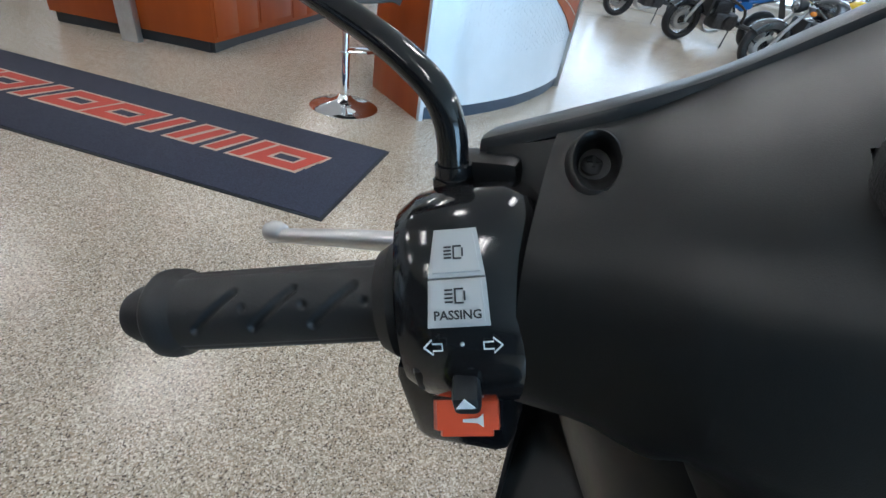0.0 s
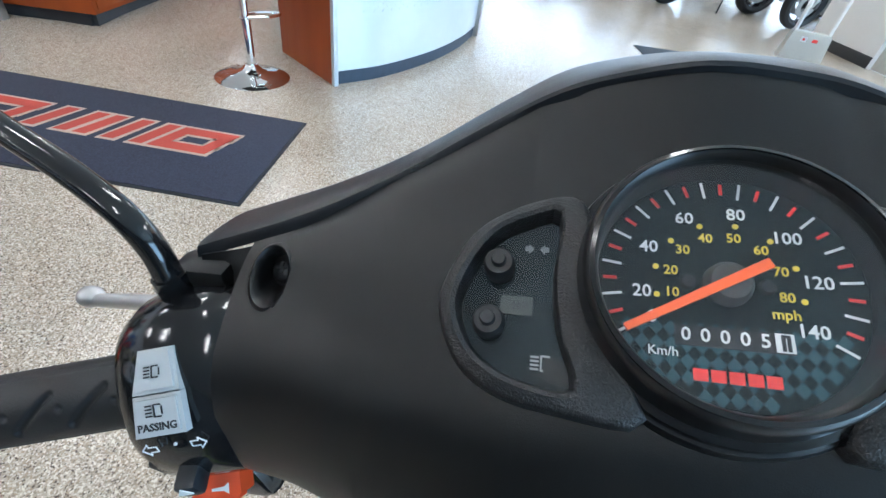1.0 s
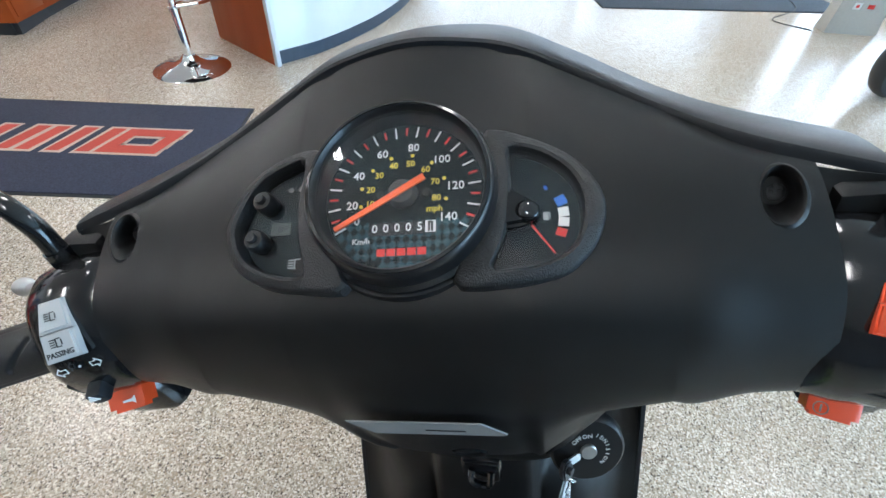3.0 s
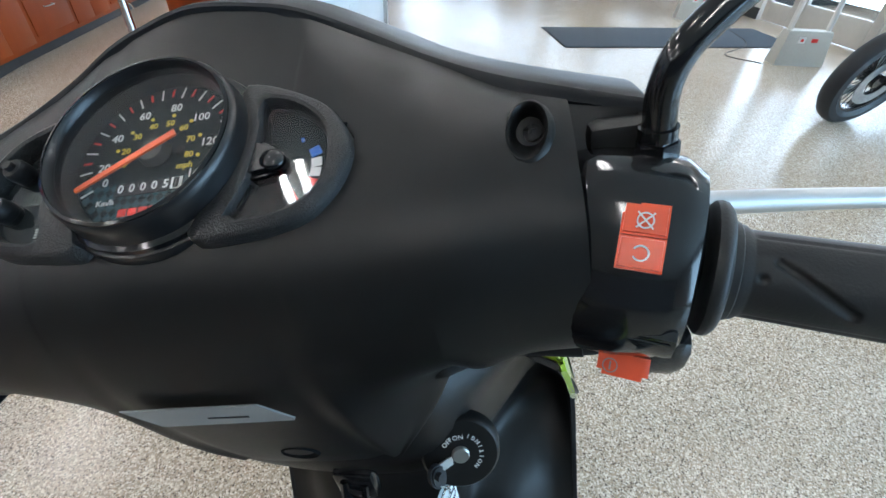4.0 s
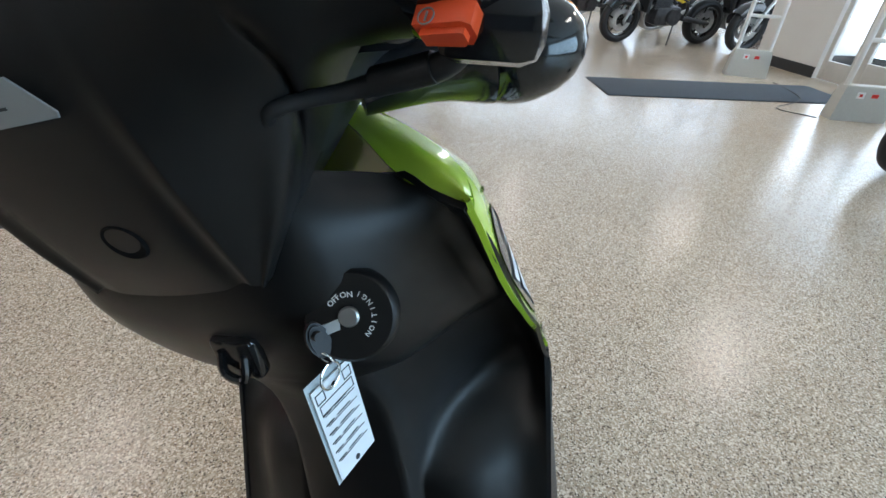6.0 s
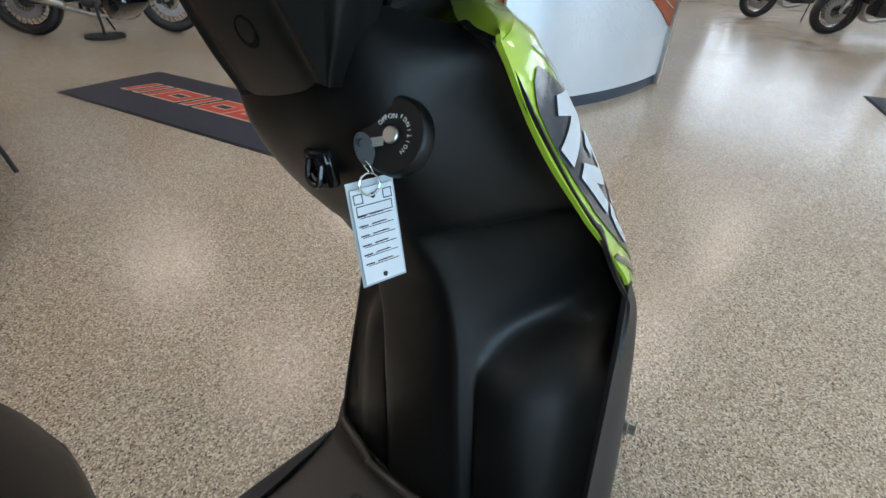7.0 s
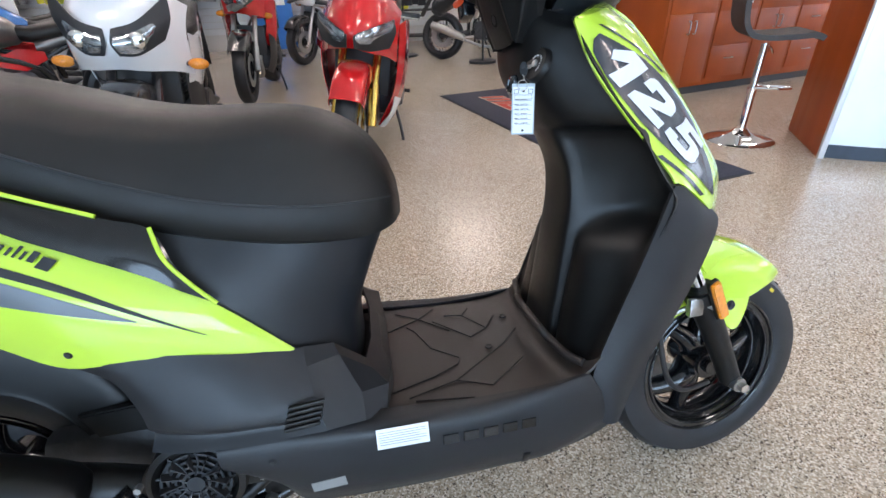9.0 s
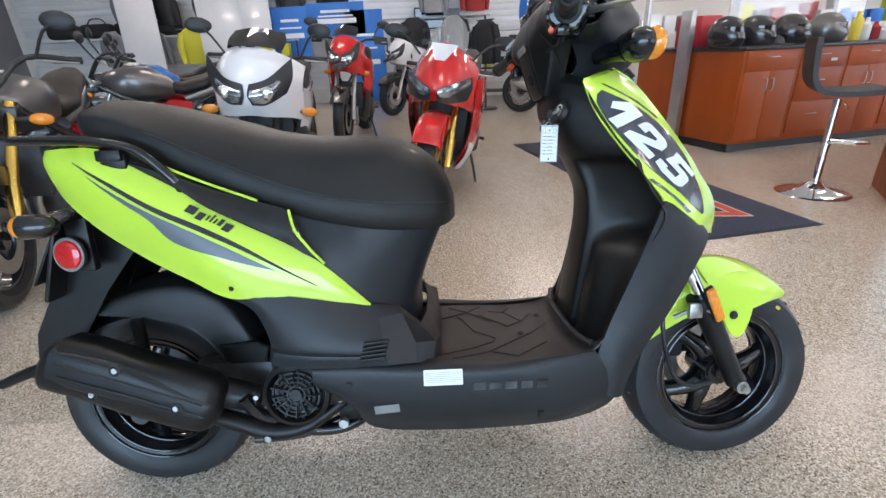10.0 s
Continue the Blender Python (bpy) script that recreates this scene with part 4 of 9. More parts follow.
# top cover between shield and bars
sp("shield_top", net([[(-0.085, 0.318, 0.960), (0, 0.300, 0.966), (0.085, 0.318, 0.960)], [(-0.075, 0.370, 0.966), (0, 0.370, 0.972), (0.075, 0.370, 0.966)],
                      [(-0.060, 0.412, 0.964), (0, 0.432, 0.964), (0.060, 0.412, 0.964)]], 4, 4, 0.003), PLASTIC)
for s in (-1, 1):
    outer = [shield_at(0.936 + 0.030 * f, f) for f in (0.0, 0.25, 0.5, 0.75, 1.0)]
    inner = [(0.165, 0.331, 0.937), (0.143, 0.337, 0.942), (0.119, 0.351, 0.948), (0.090, 0.380, 0.959), (0.060, 0.410, 0.967)]
    ridge = [((a.x + b[0]) / 2, (a.y + b[1]) / 2, max(a.z, b[2]) + 0.004) for a, b in zip(outer, inner)]
    sp("shield_crest", net([[(s * p[0], p[1], p[2]) for p in r] for r in (inner, ridge, outer)], 4, 5, 0.003), LIME, SC, "lime green upper edge of the shield")

# ignition lock, key and stock tag
IGN = face_frame((0.101, 0.298, 0.885), (0.97, 0.25, 0), (0.22, -0.88, 0.42))
lock = sp("ignition_lock", moved(lathe([(0.0, 0.004), (0.024, 0.004), (0.026, 0.002), (0.027, -0.006)], 36, 'Z'), IGN), PLASTIC, SC, "black ignition lock plate")
sp("lock_barrel", moved(lathe([(0.0, 0.0065), (0.0050, 0.0065), (0.0058, 0.0055), (0.0058, 0.003)], 28, 'Z'), IGN), STEEL, lock, "steel lock barrel")
for body, a in (("OFF", 128), ("ON", 90)):
    sp("lock_lettering", text_bm(body, 0.0046, 0.0002, IGN @ Matrix.Rotation(radians(a - 90), 4, 'Z') @ Matrix.Translation((0, 0.0120, 0.0042))), WHITE, lock)
for n, ch in enumerate("IGNITION"):
    sp("lock_lettering", text_bm(ch, 0.0040, 0.0002, IGN @ Matrix.Rotation(radians(-88 + 15.5 * (7 - n) - 50), 4, 'Z') @ Matrix.Rotation(radians(0), 4, 'Z') @ Matrix.Translation((0, 0.0140, 0.0042)) @ Matrix.Rotation(radians(180), 4, 'Z')), WHITE, lock)
KEY = V(0.092, 0.280, 0.880)
key = thing("ignition_key", "key with a dark head hanging in the ignition lock", "key")
key.parent = SC
key["category"] = ""
del key["category"]
del key["label"]
part("key_blade", box(0, 0, 0, 0.0014, 0.006, 0.020), STEEL, key).matrix_basis = face_frame((0.095, 0.291, 0.883), (1, 0, 0.3), (-0.75, -0.6, -0.05))
part("key_head", slab([(0.0065 * math.cos(a), 0.0115 * math.sin(a)) for a in (2 * math.pi * k / 16 for k in range(16))], 0.004,
                      face_frame((0.086, 0.283, 0.879), (0.5, 0.85, 0.1), (0.85, -0.5, 0.15)), 0.0012), PLASTIC2, key, "dark moulded key head")
part("key_hole", cyl((0.0865, 0.2815, 0.8835), (0.0912, 0.2790, 0.8845), 0.0028, n=14), INK, key)


def ring_bm(c, r, tr, ex, n):
    m = face_frame(c, ex, n)
    return moved(lathe([(r + tr * math.cos(a), tr * math.sin(a)) for a in (k * math.pi / 4 for k in range(8))], 28, 'Z', True), m)


TAGC = V(0.090, 0.279, 0.820)
part("key_ring", ring_bm((0.090, 0.279, 0.8565), 0.0078, 0.0008, (0, 1, 0.2), (1, -0.2, 0)), CHROME, key, "steel split ring")
part("key_ring", ring_bm((0.089, 0.281, 0.868), 0.0052, 0.0008, (1, 0, 0), (0.2, 0.9, 0.3)), CHROME, key)
TAG = face_frame((0.089, 0.2795, 0.819), (0.25, 0.96, -0.04), (0.96, -0.25, 0.05)) @ Matrix.Diagonal((0.76, 0.80, 1, 1))
tag = solo("stock_tag", slab([(-0.021, -0.044), (0.021, -0.044), (0.021, 0.044), (-0.021, 0.044)], 0.0008, TAG), PAPER, "", "")
tag.parent = SC
for k in ("label", "category"):
    if k in tag:
        del tag[k]
tag["label"] = "white paper stock tag in a clear sleeve"
part("tag_sleeve", slab([(-0.0235, -0.047), (0.0235, -0.047), (0.0235, 0.050), (-0.0235, 0.050)], 0.0005, TAG @ Matrix.Translation((0, 0, -0.0015))), mat("tag_sleeve_film", (0.45, 0.5, 0.52), 0.2), tag)
lines = []
for k in range(6):
    y = 0.018 - 0.009 * k
    lines.append(slab([(-0.016, y), (0.017, y), (0.017, y + 0.0006), (-0.016, y + 0.0006)], 0.0003, TAG @ Matrix.Translation((0, 0, 0.0008))))
    lines.append(slab([(-0.018, y + 0.0015), (-0.009, y + 0.0015), (-0.009, y + 0.0027), (-0.018, y + 0.0027)], 0.0003, TAG @ Matrix.Translation((0, 0, 0.0008))))
    lines.append(slab([(-0.006, y + 0.0018), (0.008 + 0.002 * (k % 3), y + 0.0020), (0.009, y + 0.0031), (-0.005, y + 0.0028)], 0.0003, TAG @ Matrix.Translation((0, 0, 0.0008))))
for x0 in (-0.019, 0.010):
    for a, b, c, d in ((0, 0, 0.009, 0.0008), (0, 0.008, 0.009, 0.0088), (0, 0, 0.0008, 0.0088), (0.0082, 0, 0.009, 0.0088)):
        lines.append(slab([(x0 + a, 0.031 + b), (x0 + c, 0.031 + b), (x0 + c, 0.031 + d), (x0 + a, 0.031 + d)], 0.0003, TAG @ Matrix.Translation((0, 0, 0.0008))))
for a, b, c, d in ((-0.018, 0.0205, 0.018, 0.0212), (-0.018, 0.0285, 0.018, 0.0292), (-0.018, 0.0205, -0.0173, 0.0292), (0.0173, 0.0205, 0.018, 0.0292)):
    lines.append(slab([(a, b), (c, b), (c, d), (a, d)], 0.0003, TAG @ Matrix.Translation((0, 0, 0.0008))))
part("tag_print", joined(*lines), INK, tag, "dark printed form lines")
part("tag_hole", joined(*[moved(cyl((0, y, 0.0008), (0, y, 0.0013), 0.0024, n=14), TAG) for y in (0.036, -0.039)]), INK, tag)
# bag hook under the bars
sp("bag_hook", joined(box(0.026, 0.286, 0.858, 0.030, 0.012, 0.030, 0.004), tube([(0.020, 0.280, 0.866), (0.020, 0.276, 0.852), (0.032, 0.276, 0.848), (0.034, 0.281, 0.862)], 0.0028, 8, 4)), GLOSS, SC, "folded bag hook")

# ---- foot board
def skin_of(bm):
    """How far out the skin of a part lies at a place (y, z) on its side."""
    tris = []
    for f in bm.faces:
        c = [v.co.copy() for v in f.verts]
        tris += [(c[0], c[k], c[k + 1]) for k in range(1, len(c) - 1)]
    boxes = [(min(p.y for p in t), max(p.y for p in t), min(p.z for p in t), max(p.z for p in t)) for t in tris]

    def at(y, z):
        best = None
        for t, (a, b, c, d) in zip(tris, boxes):
            if a <= y <= b and c <= z <= d:
                q = geometry.intersect_ray_tri(*t, V(-1, 0, 0), V(1, y, z), True)
                if q is not None and (best is None or q.x > best):
                    best = q.x
        return best
    return at


fb = sp("footboard", net([
    [(-0.205, -0.06, 0.356), (-0.19, -0.06, 0.356), (-0.10, -0.06, 0.357), (0, -0.06, 0.357), (0.10, -0.06, 0.357), (0.19, -0.06, 0.362), (0.205, -0.06, 0.372)],
    [(-0.205, 0.08, 0.352), (-0.19, 0.08, 0.354), (-0.10, 0.08, 0.355), (0, 0.08, 0.355), (0.10, 0.08, 0.355), (0.19, 0.08, 0.357), (0.205, 0.08, 0.368)],
    [(-0.205, 0.22, 0.348), (-0.19, 0.22, 0.351), (-0.10, 0.22, 0.353), (0, 0.22, 0.352), (0.10, 0.22, 0.353), (0.19, 0.22, 0.356), (0.205, 0.22, 0.370)],
    [(-0.206, 0.33, 0.362), (-0.185, 0.322, 0.356), (-0.10, 0.312, 0.354), (0, 0.305, 0.353), (0.10, 0.312, 0.354), (0.185, 0.325, 0.364), (0.206, 0.335, 0.388)],
    [(-0.207, 0.372, 0.41), (-0.180, 0.355, 0.395), (-0.10, 0.340, 0.388), (0, 0.334, 0.384), (0.10, 0.340, 0.388), (0.180, 0.355, 0.40), (0.207, 0.374, 0.42)]], 5, 4, 0.004), MATTING, SC, "brown-black ribbed footboard")
sp("foot_lip", tube([(0.185, 0.352, 0.398), (0.150, 0.338, 0.396), (0.095, 0.328, 0.398), (0.070, 0.318, 0.410), (0.0, 0.316, 0.412), (-0.070, 0.318, 0.410), (-0.095, 0.328, 0.398), (-0.185, 0.352, 0.396)], 0.0075, 10, 5), MATTING, fb)


def groove(pts):
    b = tube([(x, y, 0.3565 + 0.0008) for x, y in pts], 0.0016, 6, 1)
    return b


ribs = [[(-0.10, 0.07), (-0.075, 0.086), (0.0, 0.11), (0.05, 0.16), (0.07, 0.152), (0.10, 0.10)], [(-0.16, -0.02), (-0.09, 0.03), (-0.13, 0.10), (-0.06, 0.16)], [(0.10, 0.10), (0.14, -0.01), (0.10, -0.04)],
        [(-0.13, 0.10), (-0.17, 0.14)], [(-0.12, 0.20), (-0.05, 0.24), (-0.02, 0.20), (-0.11, 0.13)], [(-0.05, 0.24), (-0.10, 0.27)], [(0.12, 0.14), (0.02, 0.26), (-0.03, 0.30)], [(0.12, 0.14), (0.15, 0.20), (0.08, 0.28)],
        [(0.15, 0.05), (0.12, 0.14)], [(-0.17, 0.05), (-0.13, 0.10)], [(-0.15, 0.22), (-0.12, 0.20), (-0.13, 0.16)], [(0.16, 0.06), (0.175, 0.16)]]
for r_ in ribs:
    sp("foot_rib", groove(r_), INK, fb)
for x, y in ((0.025, 0.226), (0.025, 0.02), (-0.09, 0.29)):
    sp("foot_screw", moved(lathe([(0, 0.0), (0.004, 0.0), (0.007, 0.0015), (0.008, -0.001)], 16, 'Z'), Matrix.Translation((x, y, 0.357))), INK, fb)


def skirt(mirror):
    rows = [
        [(0.215, -0.235, 0.400), (0.244, -0.235, 0.396), (0.249, -0.235, 0.378), (0.245, -0.232, 0.358), (0.225, -0.228, 0.348)],
        [(0.205, -0.165, 0.402), (0.242, -0.165, 0.397), (0.250, -0.165, 0.362), (0.243, -0.165, 0.322), (0.222, -0.165, 0.292)],
        [(0.205, -0.11, 0.400), (0.242, -0.11, 0.394), (0.250, -0.11, 0.360), (0.241, -0.11, 0.290), (0.200, -0.125, 0.226)],
        [(0.205, 0.02, 0.388), (0.238, 0.02, 0.385), (0.248, 0.02, 0.358), (0.238, 0.02, 0.275), (0.186, 0.02, 0.203)],
        [(0.205, 0.16, 0.380), (0.230, 0.16, 0.378), (0.240, 0.16, 0.350), (0.230, 0.16, 0.265), (0.180, 0.16, 0.199)],
        [(0.206, 0.28, 0.384), (0.222, 0.28, 0.384), (0.228, 0.28, 0.350), (0.220, 0.28, 0.255), (0.175, 0.28, 0.203)],
        [(0.206, 0.345, 0.392), (0.212, 0.348, 0.388), (0.215, 0.365, 0.350), (0.209, 0.375, 0.285), (0.180, 0.352, 0.224)],
        [(0.200, 0.358, 0.382), (0.203, 0.364, 0.374), (0.205, 0.388, 0.330), (0.203, 0.402, 0.282), (0.188, 0.389, 0.248)],
    ]
    if mirror:
        rows = [[(x, y, z - (0.024 if n < 2 and y > -0.12 else 0.008)) for n, (x, y, z) in enumerate(r)] for r in rows]
    bm = net(rows, 5, 5, 0.004)
    return mirror_x(bm) if mirror else bm


for mir in (False, True):
    skb = skirt(mir)
    side = None if mir else skin_of(skb)
    sk = sp("side_skirt", skb, PLASTIC2, SC, "dark grey side skirt")
    if not mir:
        lab = face_frame((side(0.03, 0.367) + 0.0012, 0.03, 0.367), (0.02, 1, 0), (1, 0, 0.16))
        sp("warning_label", slab([(-0.040, -0.0165), (0.040, -0.0165), (0.040, 0.0165), (-0.040, 0.0165)], 0.001, lab), PAPER, sk, "white printed warning label")
        sp("label_print", joined(*[slab([(-0.036, y), (0.036 - 0.01 * (k % 3 == 2), y), (0.036 - 0.01 * (k % 3 == 2), y + 0.0008), (-0.036, y + 0.0008)], 0.0003, lab @ Matrix.Translation((0, 0, 0.001)))
                                   for k, y in enumerate((0.010, 0.006, 0.002, -0.002, -0.006, -0.010))]), STICKER, sk)
        for k in range(5):   # raised maker's name as plain bars
            y = 0.104 + 0.033 * k
            out = [(-0.0125, -0.0085), (0.0125, -0.0085), (0.0125, 0.0085), (-0.0125, 0.0085)]
            sp("relief_bar", slab(out, 0.0032, face_frame((side(y, 0.342) - 0.0006, y, 0.342 - 0.05 * (y - 0.1)), (-0.085, 1, -0.05), (1, 0.085, 0.06)), 0.0007), GLOSS, sk)
        x = side(-0.09, 0.298)
        sp("chassis_label", slab([(-0.026, -0.010), (0.026, -0.010), (0.026, 0.010), (-0.026, 0.010)], 0.001, face_frame((x + 0.0006, -0.090, 0.298), (0.02, 1, 0.08), (1, 0, -0.15))), STICKER, sk, "grey printed label")
        for k in range(5):
            sp("vent_rib", moved(box(0, 0, 0, 0.006, 0.052, 0.006, 0.002), Matrix.Translation((0.2475, -0.100 - 0.003 * k, 0.450 - 0.009 * k)) @ Matrix.Rotation(radians(6), 4, 'X')), PLASTIC, sk)
        sp("skirt_clip", moved(lathe([(0.0, 0.002), (0.004, 0.003), (0.006, 0.0)], 14, 'Z'), face_frame((side(-0.162, 0.362), -0.162, 0.362), (0, 1, 0), (1, 0, -0.1))), INK, sk)
        sp("drain_notch", moved(box(0, 0, 0, 0.004, 0.012, 0.034, 0.0015), Matrix.Translation((side(0.235, 0.253) - 0.0006, 0.235, 0.253)) @ Matrix.Rotation(radians(28), 4, 'Y')), PLASTIC, sk)
sp("belly_pan", loft([[(-0.17, y, 0.22), (-0.16, y, zb), (0.16, y, zb), (0.17, y, 0.22), (0.19, y, 0.34), (-0.19, y, 0.34)] for y, zb in ((-0.15, 0.235), (0.0, 0.200), (0.2, 0.197), (0.35, 0.215))]), PLASTIC, SC)

# ---- under-seat body
sp("under_seat_cover", net([
    [(0.150, -0.34, 0.74), (0.188, -0.33, 0.66), (0.207, -0.32, 0.58), (0.212, -0.30, 0.50)],
    [(0.165, -0.20, 0.69), (0.195, -0.20, 0.62), (0.205, -0.20, 0.54), (0.210, -0.20, 0.46)],
    [(0.155, -0.06, 0.665), (0.165, -0.085, 0.60), (0.172, -0.10, 0.52), (0.190, -0.11, 0.43)],
    [(0.110, 0.028, 0.662), (0.112, 0.000, 0.60), (0.118, -0.035, 0.51), (0.135, -0.045, 0.43)],
    [(0.055, 0.046, 0.662), (0.055, 0.018, 0.60), (0.055, -0.015, 0.51), (0.060, -0.02, 0.42)],
    [(-0.055, 0.046, 0.662), (-0.055, 0.018, 0.60), (-0.055, -0.015, 0.51), (-0.060, -0.02, 0.42)],
    [(-0.110, 0.028, 0.662), (-0.112, 0.000, 0.60), (-0.118, -0.035, 0.51), (-0.135, -0.045, 0.43)],
    [(-0.155, -0.06, 0.665), (-0.165, -0.085, 0.60), (-0.172, -0.10, 0.52), (-0.190, -0.11, 0.43)],
    [(-0.165, -0.20, 0.69), (-0.195, -0.20, 0.62), (-0.205, -0.20, 0.54), (-0.210, -0.20, 0.46)],
    [(-0.150, -0.34, 0.74), (-0.188, -0.33, 0.66), (-0.207, -0.32, 0.58), (-0.212, -0.30, 0.50)]], 4, 4, 0.004), PLASTIC2, SC, "matt dark grey under-seat cover")
heel = [[(0.186, -0.104, 0.509), (0.206, -0.099, 0.486), (0.232, -0.092, 0.448), (0.246, -0.079, 0.398)],
        [(0.165, -0.060, 0.497), (0.184, -0.052, 0.486), (0.208, -0.024, 0.428), (0.232, -0.022, 0.394)],
        [(0.140, -0.014, 0.445), (0.158, -0.006, 0.436), (0.182, 0.018, 0.418), (0.202, 0.010, 0.378)],
        [(0.060, -0.004, 0.440), (0.070, 0.012, 0.420), (0.090, 0.026, 0.390), (0.100, 0.026, 0.358)]]
sp("heel_cover", net(heel + [[(-x, y, z) for x, y, z in r] for r in heel[::-1]], 1, 1, 0.004), PLASTIC2, SC, "", 12)


def side_panel(mirror):
    """The lime tail panel between its top edge under the seat and its lower edge over the wheel."""
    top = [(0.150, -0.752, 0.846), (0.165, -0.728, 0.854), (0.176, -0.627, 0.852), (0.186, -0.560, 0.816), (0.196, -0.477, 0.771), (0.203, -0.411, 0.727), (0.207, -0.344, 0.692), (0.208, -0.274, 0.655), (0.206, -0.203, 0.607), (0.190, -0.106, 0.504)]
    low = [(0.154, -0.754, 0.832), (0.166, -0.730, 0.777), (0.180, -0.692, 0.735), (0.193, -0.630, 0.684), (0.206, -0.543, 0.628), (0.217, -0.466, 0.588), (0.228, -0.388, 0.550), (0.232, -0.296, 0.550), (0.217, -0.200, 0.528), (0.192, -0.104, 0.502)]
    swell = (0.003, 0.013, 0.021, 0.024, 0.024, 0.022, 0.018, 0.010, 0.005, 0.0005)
    rows = []
    for a, b, w in zip(top, low, swell):
        a, b = Vector(a), Vector(b)
        rows.append([a, a.lerp(b, 0.33) + V(w, 0, 0), a.lerp(b, 0.68) + V(w * 0.8, 0, 0), b])
    bm = net(rows, 5, 5, 0.004)
    return mirror_x(bm) if mirror else bm


def panel_film(over, under, at, n=30):
    """Film on the tail panel between two lines of (y, z)."""
    a = spline([(0, y, z) for y, z in over], 8)
    b = spline([(0, y, z) for y, z in under], 8)

    def along(line, f):
        g = f * (len(line) - 1)
        i = min(int(g), len(line) - 2)
        return Vector(line[i]).lerp(Vector(line[i + 1]), g - i)

    bm = bmesh.new()
    grid = []
    for i in range(n + 1):
        p, q = along(a, i / n), along(b, i / n)
        row = []
        for j in range(4):
            r = p.lerp(q, j / 3)
            row.append(bm.verts.new((at(r.y, r.z) + 0.0012, r.y, r.z)))
        grid.append(row)
    for i in range(n):
        for j in range(3):
            bm.faces.new((grid[i][j], grid[i][j + 1], grid[i + 1][j + 1], grid[i + 1][j]))
    bmesh.ops.recalc_face_normals(bm, faces=bm.faces[:])
    return bm


PIN = [(-0.669, 0.829), (-0.600, 0.7905), (-0.515, 0.741), (-0.426, 0.698), (-0.337, 0.649), (-0.216, 0.568)]
PIN_LOW = [(-0.669, 0.828), (-0.601, 0.7835), (-0.517, 0.732), (-0.428, 0.688), (-0.338, 0.6415), (-0.216, 0.567)]
FLASH = [(-0.640, 0.802), (-0.575, 0.760), (-0.515, 0.7255), (-0.466, 0.701), (-0.378, 0.655), (-0.290, 0.605)]
FLASH_LOW = [(-0.640, 0.801), (-0.576, 0.752), (-0.522, 0.714), (-0.476, 0.668), (-0.383, 0.634), (-0.290, 0.604)]
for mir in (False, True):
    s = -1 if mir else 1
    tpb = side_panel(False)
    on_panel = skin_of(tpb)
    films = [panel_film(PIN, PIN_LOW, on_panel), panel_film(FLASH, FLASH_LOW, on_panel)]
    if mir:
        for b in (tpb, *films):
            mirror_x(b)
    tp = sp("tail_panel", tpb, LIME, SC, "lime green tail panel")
    sp("tail_stripe", films[0], INK, tp, "black pinstripe film")
    sp("tail_flash", films[1], SLATE, tp, "slate grey flash film")
    sp("panel_screw", moved(lathe([(0.0, 0.002), (0.003, 0.0025), (0.0055, 0.0)], 16, 'Z'), face_frame((s * on_panel(-0.380, 0.572), -0.380, 0.572), (0, 1, 0), (s, 0, 0))), PLASTIC2, tp)
    if not mir:   # model script, as plain slanted bars
        y = -0.456
        for wide, tall, low in ((0.020, 0.0165, 0), (0.014, 0.0115, -0.005), (0.0036, 0.0115, 0), (0.0036, 0.0165, 0), (0.0036, 0.0115, 0), (0.008, 0.015, 0), (0.016, 0.0115, -0.005)):
            z = 0.7275 - (y + 0.456) * 0.50
            p, q = V(on_panel(y, z), y, z), V(on_panel(y + 0.012, z - 0.006), y + 0.012, z - 0.006)
            m = face_frame(p + V(0.0010, 0, 0), (q - p), (1, 0, 0.35))
            sp("script_bar", slab([(low * 0.35, low), (wide + low * 0.35, low), (wide + 0.35 * tall, tall), (0.35 * tall, tall)], 0.0006, m), INK, tp)
            y += (wide + 0.0042) * 0.9


def gloss_panel(mirror):
    rows = [[(0.178, -0.570, 0.830), (0.184, -0.566, 0.826), (0.188, -0.562, 0.820)],
            [(0.178, -0.498, 0.808), (0.192, -0.490, 0.797), (0.199, -0.481, 0.778)],
            [(0.180, -0.425, 0.772), (0.198, -0.420, 0.754), (0.208, -0.414, 0.732)],
            [(0.184, -0.316, 0.734), (0.203, -0.330, 0.714), (0.212, -0.342, 0.696)],
            [(0.188, -0.262, 0.714), (0.205, -0.266, 0.686), (0.213, -0.272, 0.659)],
            [(0.203, -0.236, 0.660), (0.208, -0.236, 0.646), (0.212, -0.237, 0.634)],
            [(0.209, -0.200, 0.613), (0.2095, -0.200, 0.612), (0.210, -0.200, 0.611)]]
    rows = [[(x + 0.003, y, z) for x, y, z in r] for r in rows]
    bm = net(rows, 4, 4, 0.003)
    return mirror_x(bm) if mirror else bm


for mir in (False, True):
    gp = sp("tail_infill", gloss_panel(mir), GLOSS, SC, "gloss black tail infill")
    s = -1 if mir else 1
    sp("lime_piping", tube([(s * 0.192, -0.262, 0.717), (s * 0.207, -0.249, 0.677), (s * 0.213, -0.222, 0.640), (s * 0.2135, -0.196, 0.609)], 0.0032, 8, 4), LIME, gp)
    sp("lime_piping", tube([(s * 0.183, -0.512, 0.818), (s * 0.184, -0.421, 0.777), (s * 0.188, -0.322, 0.738)], 0.0030, 8, 4), LIME, gp)
